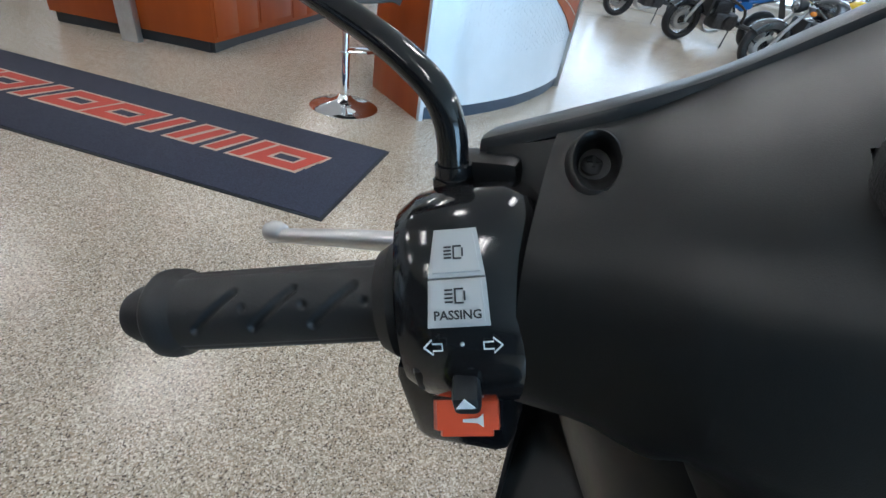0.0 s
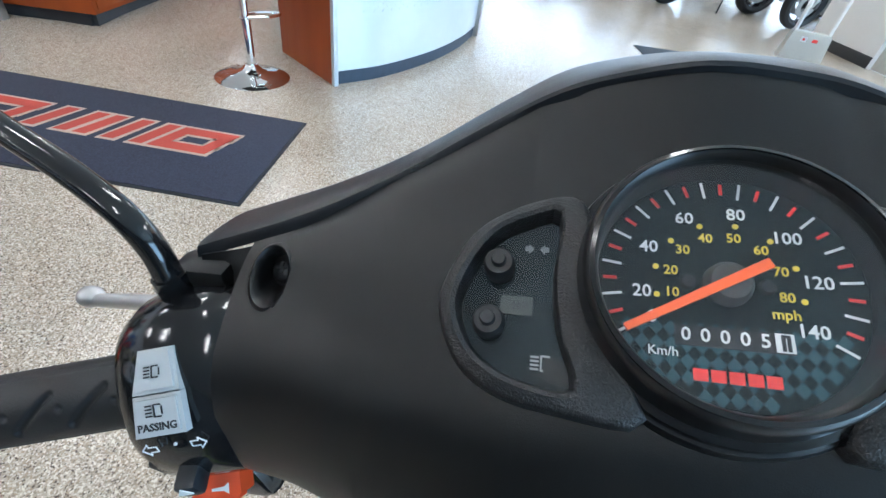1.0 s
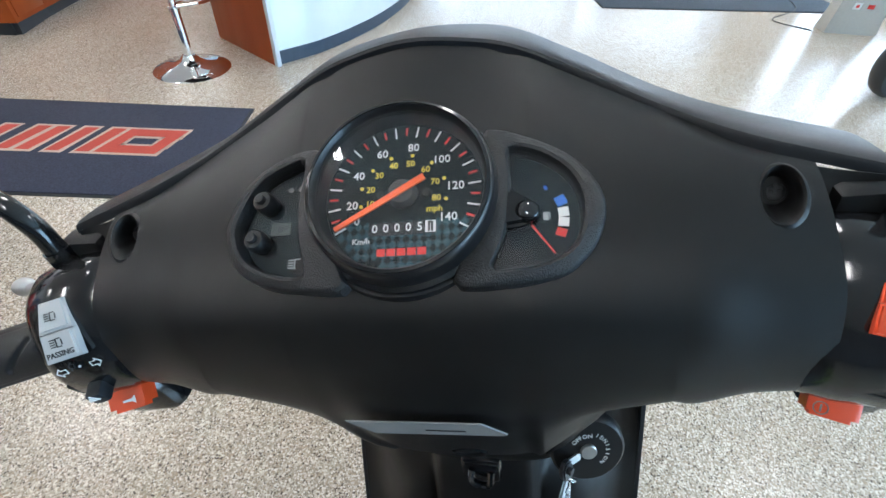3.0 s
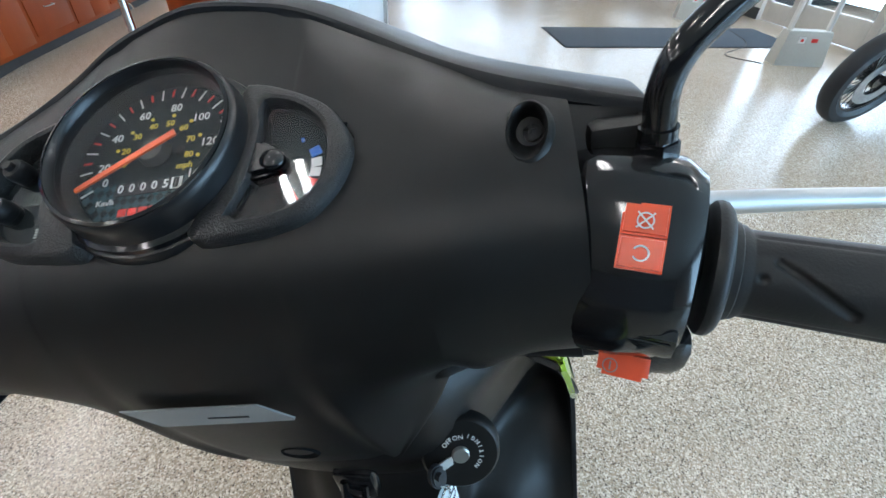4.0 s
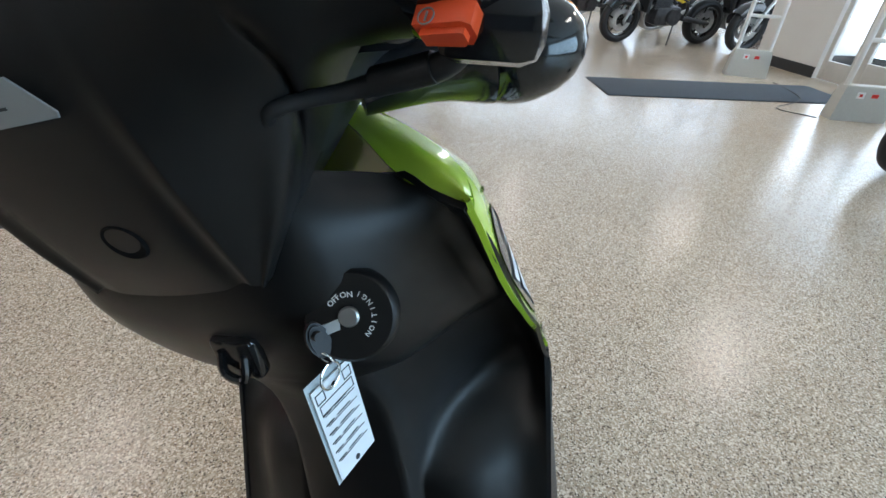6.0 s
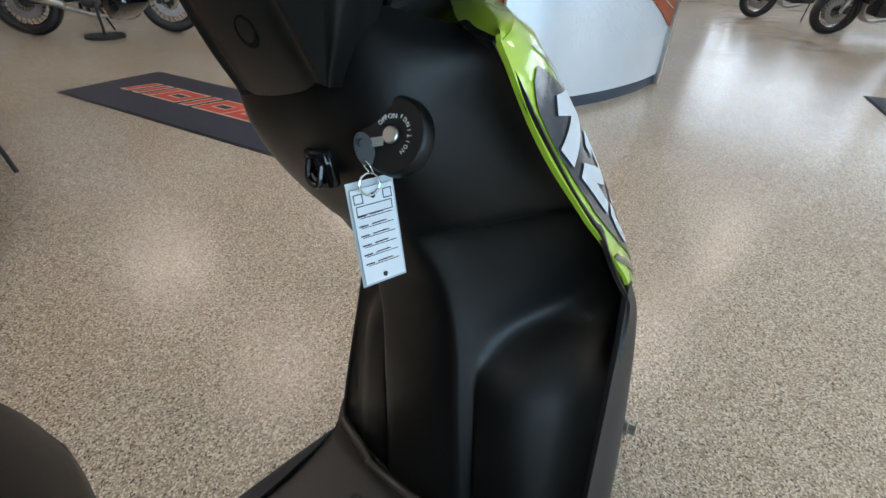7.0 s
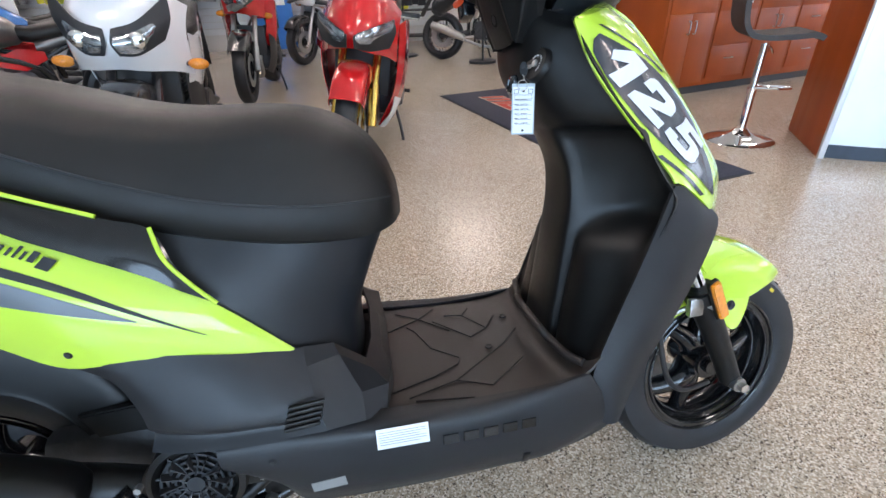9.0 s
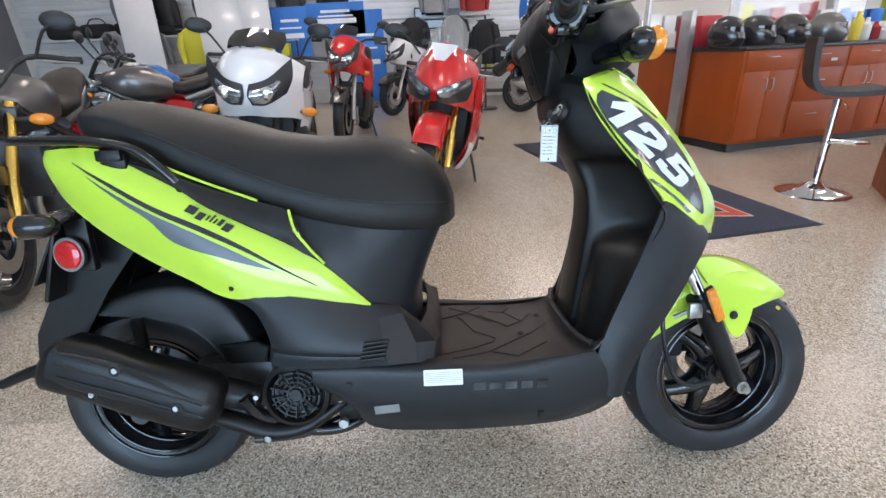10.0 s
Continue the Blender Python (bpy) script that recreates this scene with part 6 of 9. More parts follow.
def cowl_front():
    half = [
        (0.000, [(0.0725, 0.0485), (0.080, 0.0505), (0.115, 0.043), (0.160, 0.016), (0.192, -0.030), (0.198, -0.080), (0.175, -0.125), (0.11, -0.160), (0.02, -0.178)]),
        (0.030, [(0.0665, 0.0475), (0.074, 0.0495), (0.110, 0.042), (0.156, 0.015), (0.188, -0.031), (0.194, -0.080), (0.171, -0.125), (0.106, -0.158), (0.018, -0.176)]),
        (0.050, [(0.0565, 0.0435), (0.064, 0.0455), (0.102, 0.039), (0.150, 0.013), (0.180, -0.032), (0.186, -0.080), (0.162, -0.122), (0.098, -0.150), (0.018, -0.166)]),
        (0.075, [(0.0385, 0.0385), (0.046, 0.0405), (0.088, 0.034), (0.137, 0.010), (0.168, -0.034), (0.173, -0.078), (0.148, -0.112), (0.09, -0.124), (0.04, -0.122)]),
        (0.105, [(0.013, 0.030), (0.021, 0.032), (0.062, 0.026), (0.106, 0.003), (0.132, -0.034), (0.136, -0.070), (0.114, -0.092), (0.07, -0.096), (0.020, -0.090)]),
        (0.135, [(0.001, 0.014), (0.010, 0.016), (0.042, 0.012), (0.070, -0.006), (0.086, -0.034), (0.088, -0.058), (0.072, -0.078), (0.045, -0.086), (0.018, -0.088)]),
        (0.180, [(-0.004, 0.004), (0.006, 0.007), (0.030, 0.003), (0.048, -0.010), (0.056, -0.032), (0.056, -0.050), (0.046, -0.066), (0.034, -0.074), (0.020, -0.076)]),
    ]
    lip = [(0.0, 0.058, 0.052), (0.030, 0.060, 0.0475), (0.050, 0.058, 0.042), (0.075, 0.051, 0.031), (0.105, 0.034, 0.0195), (0.132, 0.0145, 0.0125), (0.180, 0.002, 0.0020)]
    half = [(u, [(v + 0.0005, w - 0.0015), (v + 0.0055, w + 0.0035), (max(v + 0.035, r[2][0]), min(w - 0.001, r[2][1]))] + r[3:]) for (u, r), (_, v, w) in zip(half, lip)]
    rows = [[(0.005 - u, v, w) for v, w in r] for u, r in half[:0:-1]] + [[(0.005 + u, v, w) for v, w in r] for u, r in half]
    return net(rows, 5, 4, 0.003)


hb("bar_cover_front", cowl_front(), PLASTIC2, SC, "matt dark front handlebar cover")
hb("headlamp", ball((0, 0.160, -0.055), 0.085, 24, (1.0, 0.55, 0.72)), LENS, SC, "clear headlamp lens")
for s in (-1, 1):
    ind = hb("front_indicator", joined(tube([(s * 0.09, 0.08, -0.110), (s * 0.13, 0.10, -0.110), (s * 0.160, 0.112, -0.110)], [0.018, 0.020, 0.028], 16, 5), ball((s * 0.178, 0.122, -0.110), 0.037, 20, (1.15, 0.95, 0.85))), GLOSS, SC, "black front indicator")
    hb("indicator_lens", ball((s * 0.188, 0.146, -0.110), 0.034, 18, (0.95, 0.62, 0.88)), AMBER, ind, "amber lens")
    # countersunk cover screws in their pockets
    pk = pocket_frame(s)
    cup = bmesh.new()
    rings = []
    for kx, ky, cy, z in ((0.0092, 0.0140, -0.003, -0.0030), (0.0080, 0.0126, -0.003, -0.0004), (0.0070, 0.0116, -0.003, 0.0002), (0.0060, 0.0100, -0.0025, -0.0010), (0.0054, 0.0082, -0.0008, -0.0045), (0.0050, 0.0060, 0.0020, -0.0090), (0.0046, 0.0048, 0.0028, -0.0110), (0.0008, 0.0008, 0.0028, -0.0112)):
        rings.append([cup.verts.new((kx * math.cos(a), cy + ky * math.sin(a), z)) for a in (2 * math.pi * j / 32 for j in range(32))])
    skin(cup, rings, True, False)
    hb("screw_pocket", moved(cup, pk), PLASTIC, cowl, "", 60)
    hb("cover_screw", moved(joined(lathe([(0.0, 0.0022), (0.0026, 0.0018), (0.0040, 0.0006), (0.0042, -0.001)], 20, 'Z'), box(0, 0, 0.0022, 0.0044, 0.0009, 0.0006), box(0, 0, 0.0022, 0.0009, 0.0044, 0.0006)), pk @ Matrix.Translation((0, 0.0028, -0.0100))), RUBBER, cowl)
    wing = [[(0.108, 0.0300, 0.0160), (0.108, 0.0080, 0.0050), (0.108, -0.0120, -0.0070)], [(0.135, 0.0130, 0.0110), (0.135, 0.0000, 0.0010), (0.135, -0.0140, -0.0150)],
            [(0.155, 0.0065, 0.0060), (0.155, -0.0020, -0.0060), (0.155, -0.0120, -0.0240)], [(0.177, 0.0020, 0.0030), (0.177, -0.0030, -0.0100), (0.177, -0.0080, -0.0260)]]
    hb("cover_wing", net([[(0.005 + s * u, v, w) for u, v, w in r] for r in wing], 4, 4, 0.002), PLASTIC, cowl)
    ea, ed = (V(0.1606, -0.0074, -0.0459) if s > 0 else V(-0.1531, -0.0080, -0.0444)), V(s * 0.95, -0.30, -0.085)
    hb("cover_end_ring", moved(lathe([(0.0362, 0.0), (0.0395, 0.0), (0.0400, 0.004), (0.0362, 0.006)], 40, 'Z', True), face_frame(ea - ed * 0.015, (0, -0.85, 0.5), ed)), PLASTIC, cowl)
hb("cover_sticker", slab([(-0.034, 0.0080), (0.029, 0.0090), (0.0395, -0.0040), (0.0385, -0.0060), (-0.024, -0.0080)], 0.0007, face_frame((0.0015, -0.0568, -0.0785), (1, 0, 0), (0, -0.97, -0.16)), 0.0002), STICKER, cowl, "worn grey foil sticker")
hb("sticker_line", joined(slab([(-0.008, -0.0005), (0.0105, -0.0005), (0.0105, 0.0005), (-0.008, 0.0005)], 0.0003, face_frame((0.012, -0.0575, -0.0790), (1, 0, 0), (0, -0.97, -0.16)))), INK, cowl)
# A near-black disc gives the shade inside the cover's screw hole.
hb("hole_shade_disc", moved(lathe([(0.0, -0.0005), (0.0075, 0.0), (0.0095, 0.0012), (0.0105, 0.0)], 24, 'Z'), face_frame((0.014, -0.0385, -0.141), (1, 0, 0), (0, -0.94, -0.25))), VOID, cowl, "screw hole, its shade drawn as a near-black disc")

# ---- instrument cluster (heights over the dial face)
def gb(name, bm, material, parent, label="", sharp=38):
    return part(name, moved(bm, HBM @ G), material, parent, label, sharp)


def reach(pts, c, a):
    """How far an outline lies from c at an angle."""
    d, far = Vector((math.cos(a), math.sin(a))), 0.0
    for p, q in zip(pts, pts[1:] + pts[:1]):
        e = Vector((q.x - p.x, q.y - p.y))
        den = d.x * e.y - d.y * e.x
        if abs(den) > 1e-12:
            w = Vector((p.x - c[0], p.y - c[1]))
            t, k = (w.x * e.y - w.y * e.x) / den, (w.x * d.y - w.y * d.x) / den
            if t > 0 and -1e-6 <= k <= 1 + 1e-6:
                far = max(far, t)
    return far


def pod_frame(outer, inner, c, n=72):
    """A raised frame between two outlines, open down to the sunk gauge face."""
    po, pi_ = spline([(x, y, 0) for x, y in outer], 4, True), spline([(x, y, 0) for x, y in inner], 4, True)
    bm, rings = bmesh.new(), []
    for j in range(n):
        a = 2 * math.pi * j / n
        ro, ri = reach(po, c, a), reach(pi_, c, a)
        col = [(ro + 0.0006, -0.012), (ro, 0.0005), (ro - 0.0010, 0.0022), (ro - 0.0024, 0.0028), (ri + 0.0022, 0.0036), (ri + 0.0008, 0.0030), (ri, 0.0014), (ri - 0.0004, -0.0052)]
        rings.append([bm.verts.new((c[0] + r * math.cos(a), c[1] + r * math.sin(a), z)) for r, z in col])
    for a, b in zip(rings, rings[1:] + rings[:1]):
        for i in range(7):
            bm.faces.new((a[i], a[i + 1], b[i + 1], b[i]))
    bmesh.ops.recalc_face_normals(bm, faces=bm.faces[:])
    return bm


lw = [(-0.0435, 0.0173), (-0.0511, 0.0165), (-0.0626, 0.0095), (-0.0697, -0.0046), (-0.0705, -0.0142), (-0.0652, -0.0244), (-0.0543, -0.0308), (-0.0389, -0.0322), (-0.0425, -0.0185), (-0.0446, -0.0029)]
lo = [(-0.0395, 0.0250), (-0.0558, 0.0209), (-0.0691, 0.0107), (-0.0759, -0.0045), (-0.0765, -0.0142), (-0.0706, -0.0272), (-0.0595, -0.0349), (-0.0441, -0.0379), (-0.0209, -0.0385), (-0.0300, -0.0200), (-0.0340, 0.0000), (-0.0340, 0.0150)]
rw = [(0.0430, 0.0155), (0.0540, 0.0128), (0.0643, 0.0043), (0.0688, -0.0061), (0.0683, -0.0176), (0.0634, -0.0270), (0.0526, -0.0322), (0.0421, -0.0335), (0.0349, -0.0329), (0.0400, -0.0209), (0.0425, -0.0070), (0.0432, 0.0060)]
ro = [(0.0340, 0.0262), (0.0499, 0.0216), (0.0653, 0.0124), (0.0746, 0.0006), (0.0777, -0.0112), (0.0739, -0.0238), (0.0654, -0.0337), (0.0564, -0.0376), (0.0416, -0.0398), (0.0204, -0.0386), (0.0290, -0.0200), (0.0330, 0.0000), (0.0330, 0.0150)]
cluster = gb("instrument_bezel", pod_frame(lo, lw, (-0.0555, -0.0080)), BEZEL, SC, "stippled black instrument bezel")
gb("instrument_bezel", pod_frame(ro, rw, (0.0545, -0.0085)), BEZEL, SC, "stippled black instrument bezel")
speedo = gb("speedometer", lathe([(0.0428, -0.014), (0.0428, -0.0035), (0.0420, -0.0015), (0.0402, -0.0008), (0.0392, 0.0002), (0.0389, 0.0020), (0.0380, 0.0085), (0.0376, 0.0106), (0.0364, 0.0122), (0.0352, 0.0126), (0.0345, 0.0118), (0.0338, 0.0085), (0.0330, -0.0005), (0.0, -0.0010)], 80, 'Z'), SATIN, SC, "round black-faced speedometer")
gb("rim_line", lathe([(0.0366, 0.0117), (0.0364, 0.0126), (0.0352, 0.0130), (0.0350, 0.0122)], 80, 'Z', True), GLOSS, speedo, "polished black rim edge")
gb("speedo_collar", lathe([(0.0385, -0.004), (0.0412, -0.0015), (0.0408, 0.0010), (0.0385, 0.0022)], 80, 'Z', True), GLOSS, speedo)
gb("dial", lathe([(0.0, 0.0), (0.0333, 0.0)], 72, 'Z'), DIAL, speedo, "black dial face")


def tick(a, r0, r1, w, z):
    return moved(box(0, (r0 + r1) / 2, z, w, r1 - r0, 0.0002), Matrix.Rotation(radians(a), 4, 'Z'))


def dial_angle(kmh):
    """Degrees from the top; the first stretch of the scale is crowded."""
    return 119 - 0.985 * kmh if kmh < 20 else 99.3 - 1.8335 * (kmh - 20)


DZ = 0.0002
for kmh in [0, 10] + list(range(20, 141, 5)):
    red = kmh == 10 or (kmh > 20 and kmh % 10)
    gb("dial_mark", tick(dial_angle(kmh), 0.0278 if red else 0.0268, 0.0314 if red else 0.0320, 0.0009 if red else 0.0007, DZ), REDP if red else WHITE, speedo)
for kmh in range(0, 141, 20):
    a = radians(dial_angle(kmh) + 90)
    gb("dial_number", text_bm(str(kmh), 0.0050, 0.0001, Matrix.Translation((0.0216 * math.cos(a), 0.0216 * math.sin(a), DZ + 0.0002)), 0.00005), WHITE, speedo)
for mph in range(10, 81, 10):
    a = radians(dial_angle(mph * 1.609) + 90)
    gb("dial_number", text_bm(str(mph), 0.0038, 0.0001, Matrix.Translation((0.0141 * math.cos(a), 0.0141 * math.sin(a), DZ + 0.0002)), 0.00005), YELLOW, speedo)
    gb("dial_dot", moved(cyl((0, 0, 0), (0, 0, 0.0003), 0.0008, n=12), Matrix.Translation((0.0180 * math.cos(a), 0.0180 * math.sin(a), DZ))), YELLOW, speedo)
gb("dial_number", text_bm("mph", 0.0038, 0.0001, Matrix.Translation((0.0131, -0.0071, DZ + 0.0002)), 0.00004), YELLOW, speedo)
gb("dial_number", text_bm("Km/h", 0.0034, 0.0001, Matrix.Translation((-0.0166, -0.0194, DZ + 0.0002)), 0.00003), WHITE, speedo)
odo = gb("odometer", box(0.0002, -0.0146, DZ + 0.0002, 0.0275, 0.0054, 0.0004), INK, speedo)
for k, ch in enumerate("00005"):
    gb("odometer_digit", text_bm(ch, 0.0050, 0.0001, Matrix.Translation((-0.0110 + 0.0046 * k, -0.0146, DZ + 0.0006)), 0.00005), WHITE, odo)
gb("odometer_digit", box(0.0117, -0.0146, DZ + 0.0005, 0.0042, 0.0048, 0.0004), WHITE, odo, "white tenths drum")
gb("drum_mark", joined(box(0.0112, -0.0150, DZ + 0.0009, 0.0008, 0.0034, 0.0003), box(0.0124, -0.0150, DZ + 0.0009, 0.0008, 0.0034, 0.0003), box(0.0118, -0.0130, DZ + 0.0009, 0.0020, 0.0007, 0.0003)), INK, odo)
checks = []
for i in range(-10, 11):
    for j in range(5):
        x, y = 0.0036 * i, -0.0130 - 0.0042 * j
        if x * x + y * y < 0.0315 ** 2:
            checks.append(moved(slab([(-0.0018, 0), (0, 0.0021), (0.0018, 0), (0, -0.0021)], 0.0001), Matrix.Translation((x, y, 0.0001))))
tagged(gb("dial_checks", joined(*checks), TEAL, speedo), kind="stuff")
for k in range(5):
    x = -0.0098 + 0.0041 * k
    gb("brand_bar", slab([(x, -0.0260), (x + 0.0034, -0.0260), (x + 0.0034, -0.0230), (x, -0.0230)], 0.0002, Matrix.Translation((0, 0, DZ + 0.0002))), REDP, speedo)
needle = gb("needle", moved(slab([(-0.0014, -0.0110), (0.0014, -0.0110), (0.0010, 0.0305), (-0.0010, 0.0305)], 0.0008), Matrix.Translation((0, 0, 0.0040)) @ Matrix.Rotation(radians(120), 4, 'Z')), mat("needle_orange", (0.85, 0.12, 0.02), 0.45), speedo, "orange needle")
gb("needle_boss", lathe([(0.0, 0.0040), (0.0048, 0.0038), (0.0058, 0.0025), (0.0060, 0.0002)], 32, 'Z'), mat("needle_boss_plastic", (0.05, 0.05, 0.05), 0.5), speedo)
for x in (-0.0096, 0.0096):
    gb("dial_screw", moved(lathe([(0, 0.0010), (0.0016, 0.0009), (0.0022, 0.0)], 14, 'Z'), Matrix.Translation((x, 0.0001, DZ))), RUBBER, speedo)
lens = gb("speedo_glass", lathe([(0.0, 0.0092), (0.0340, 0.0092), (0.0340, 0.0086), (0.0, 0.0086)], 72, 'Z'), DIALGLASS, speedo, "clear dial glass")
lens.visible_shadow = False

# sunk side windows of the cluster
WZ = -0.0046
for nm, ol in (("warning_lamp_window", lw), ("fuel_gauge", rw)):
    mx, my = (sum(p[n] for p in ol) / len(ol) for n in (0, 1))
    w = gb(nm, slab([(mx + (x - mx) * 1.05, my + (y - my) * 1.05) for x, y in ol], 0.0006, Matrix.Translation((0, 0, WZ - 0.0006)), 0, 3), DIAL, cluster, "recessed dark gauge window")
    cover = gb("window_glass", slab([(mx + (x - mx) * 1.02, my + (y - my) * 1.02) for x, y in ol], 0.0005, Matrix.Translation((0, 0, -0.0002 if ol is rw else -0.0025)), 0, 3), DIALGLASS, w, "clear window cover")
    cover.visible_shadow = False
    if nm == "fuel_gauge":
        for x, y, sx, sy, turn, c in ((0.0566, 0.0005, 0.0013, 0.0018, 20, BLUEP), (0.0620, -0.0054, 0.0042, 0.0040, 25, BLUEP), (0.0627, -0.0102, 0.0040, 0.0038, 6, WHITE), (0.0625, -0.0143, 0.0040, 0.0036, -8, WHITE), (0.0613, -0.0185, 0.0040, 0.0032, -22, REDP)):
            gb("fuel_block", moved(box(0, 0, 0, sx, sy, 0.0002), Matrix.Translation((x, y, WZ + 0.0001)) @ Matrix.Rotation(radians(turn), 4, 'Z')), c, w)
        gb("fuel_needle", slab([(-0.0004, 0), (0.0004, 0), (0.0003, 0.0146), (-0.0003, 0.0146)], 0.0004, Matrix.Translation((0.0502, -0.0152, WZ + 0.0014)) @ Matrix.Rotation(radians(-146), 4, 'Z')), REDP, w, "red fuel needle")
        gb("fuel_icon", joined(box(0.0560, -0.0116, WZ + 0.0001, 0.0020, 0.0032, 0.0002), box(0.0575, -0.0114, WZ + 0.0001, 0.0004, 0.0026, 0.0002), box(0.0570, -0.0101, WZ + 0.0001, 0.0012, 0.0004, 0.0002)), GREYBTN, w)
        gb("gauge_nose", joined(slab([(0.0395, 0.0000), (0.0460, -0.0035), (0.0515, -0.0075), (0.0536, -0.0118), (0.0525, -0.0148), (0.0470, -0.0170), (0.0385, -0.0180)], 0.0075, Matrix.Translation((0, 0, WZ)), 0.0018), ball((0.0490, -0.0115, 0.0022), 0.0048, 16, (1.0, 0.9, 0.45))), GLOSS, w, "rounded gloss nose over the needle pivot")
        gb("gauge_bracket", moved(box(0, 0, 0, 0.0016, 0.0105, 0.0050, 0.0006), Matrix.Translation((0.0388, -0.0240, WZ + 0.0025)) @ Matrix.Rotation(radians(-18), 4, 'Z')), GLOSS, w)
    else:
        for x, y in ((-0.0604, 0.0008), (-0.0618, -0.0165)):
            gb("reset_button", moved(lathe([(0.0, 0.0110), (0.0018, 0.0110), (0.0021, 0.0102), (0.0021, 0.0090), (0.0038, 0.0088), (0.0044, 0.0078), (0.0046, 0.0050), (0.0040, 0.0)], 30, 'Z'), Matrix.Translation((x, y, WZ))), RUBBER, w, "round rubber button")
        gb("clock_display", box(-0.0548, -0.0094, WZ + 0.0002, 0.0092, 0.0056, 0.0004), mat("lcd_glass", (0.10, 0.11, 0.10), 0.25), w, "small grey display")
        gb("clock_digit", joined(*[box(-0.0555 + dx, -0.0096 + dy, WZ + 0.0005, sx, sy, 0.0002) for dx, dy, sx, sy in ((0, 0, 0.0005, 0.0026), (0.0014, 0, 0.0005, 0.0026), (0.0007, 0, 0.0012, 0.0004), (0.0030, 0.0012, 0.0016, 0.0004), (0.0036, 0.0006, 0.0004, 0.0014), (0.0030, 0, 0.0014, 0.0004))]), INK, w)
        gb("lamp_icon", joined(*[slab([(-0.0500 + k * 0.0008, 0.0090), (-0.0500 + k * 0.0024, 0.0107), (-0.0500 + k * 0.0024, 0.0098), (-0.0500 + k * 0.0036, 0.0098), (-0.0500 + k * 0.0036, 0.0082), (-0.0500 + k * 0.0024, 0.0082), (-0.0500 + k * 0.0024, 0.0073)], 0.0002, Matrix.Translation((0, 0, WZ))) for k in (-1, 1)]), STICKER, w)
        gb("lamp_icon", joined(*[box(-0.0486, -0.0270 + 0.0011 * k, WZ + 0.0001, 0.0024, 0.0005, 0.0002) for k in range(4)], *[box(x, y, WZ + 0.0001, sx, sy, 0.0002) for x, y, sx, sy in ((-0.0468, -0.0253, 0.0005, 0.0044), (-0.0456, -0.0233, 0.0024, 0.0005), (-0.0456, -0.0273, 0.0024, 0.0005), (-0.0442, -0.0253, 0.0005, 0.0032))]), GREYBTN, w)


# ---- switch housings, grips, levers, mirrors
def grip_bm(L, s, pitch, run):
    """A rubber grip with slanting grooves, dimples and fine seams pressed into it."""
    prof = [(0.0, 0.0), (0.0165, 0.0), (0.0172, 0.002), (0.0172, 0.005), (0.0158, 0.007)]
    prof += [(0.0158, 0.007 + (L - 0.018) * k / 110) for k in range(1, 111)]
    prof += [(0.0178, L - 0.008), (0.0183, L - 0.004), (0.0180, L - 0.001), (0.0160, L + 0.0015), (0.0122, L + 0.0025), (0.0120, L + 0.010), (0.0098, L + 0.015), (0.0, L + 0.016)]
    lines, dots = [], []
    for b in range(3):
        a0 = 2 * math.pi * b / 3
        h = 0.014
        while h + run < L - 0.012:
            lines.append((a0 - 0.45 * s, h, a0 + 0.45 * s, h + run))
            dots.append((a0 - 0.05 * s, h - 0.004))
            h += pitch
    n = 112
    bm = bmesh.new()
    rings = []
    for r, h in prof:
        ring = []
        for k in range(n):
            a = 2 * math.pi * k / n
            dip = 0.0
            if 0.008 < h < L - 0.010:
                for a0, h0, a1, h1 in lines:
                    u = ((a - a0 + math.pi) % (2 * math.pi) - math.pi) * 0.0158
                    du, dh = (a1 - a0) * 0.0158, h1 - h0
                    f = max(0.0, min(1.0, (u * du + (h - h0) * dh) / (du * du + dh * dh)))
                    d = math.hypot(u - f * du, h - h0 - f * dh)
                    dip = max(dip, 0.0016 * max(0.0, min(1.0, (0.0018 - d) / 0.0008)))
                for a0, h0 in dots:
                    u = ((a - a0 + math.pi) % (2 * math.pi) - math.pi) * 0.0158
                    dip = max(dip, 0.0014 * max(0.0, min(1.0, (0.0017 - math.hypot(u, h - h0)) / 0.0009)))
                dip = max(dip, 0.0006 * max(0.0, 1 - abs(a % (2 * math.pi / 3) - math.pi / 3) * 0.0158 / 0.0009))
            ring.append(bm.verts.new(((r - dip) * math.cos(a), (r - dip) * math.sin(a), h)))
        rings.append(ring)
    skin(bm, rings, True, False)
    return bm


def icon_lamp(m, s):
    return joined(*[moved(box(-0.0022 * s, (-0.0016 + 0.0011 * k) * s, 0.0001, 0.0022 * s, 0.0005 * s, 0.0002), m) for k in range(4)],
                  *[moved(box(x * s, y * s, 0.0001, sx * s, sy * s, 0.0002), m) for x, y, sx, sy in ((-0.0004, 0, 0.0005, 0.0042), (0.0008, 0.0019, 0.0022, 0.0005), (0.0008, -0.0019, 0.0022, 0.0005), (0.0022, 0, 0.0005, 0.0026))])


def arrow(m, s, flip):
    f = -1 if flip else 1
    pts = [(0.0034 * f, 0), (0.0004 * f, 0.0030), (0.0004 * f, 0.0014), (-0.0030 * f, 0.0014), (-0.0030 * f, -0.0014), (0.0004 * f, -0.0014), (0.0004 * f, -0.0030), (0.0034 * f, 0)]
    return moved(tube([(x * s, y * s, 0.0002) for x, y in pts], 0.00034 * s, 5, 1), m)


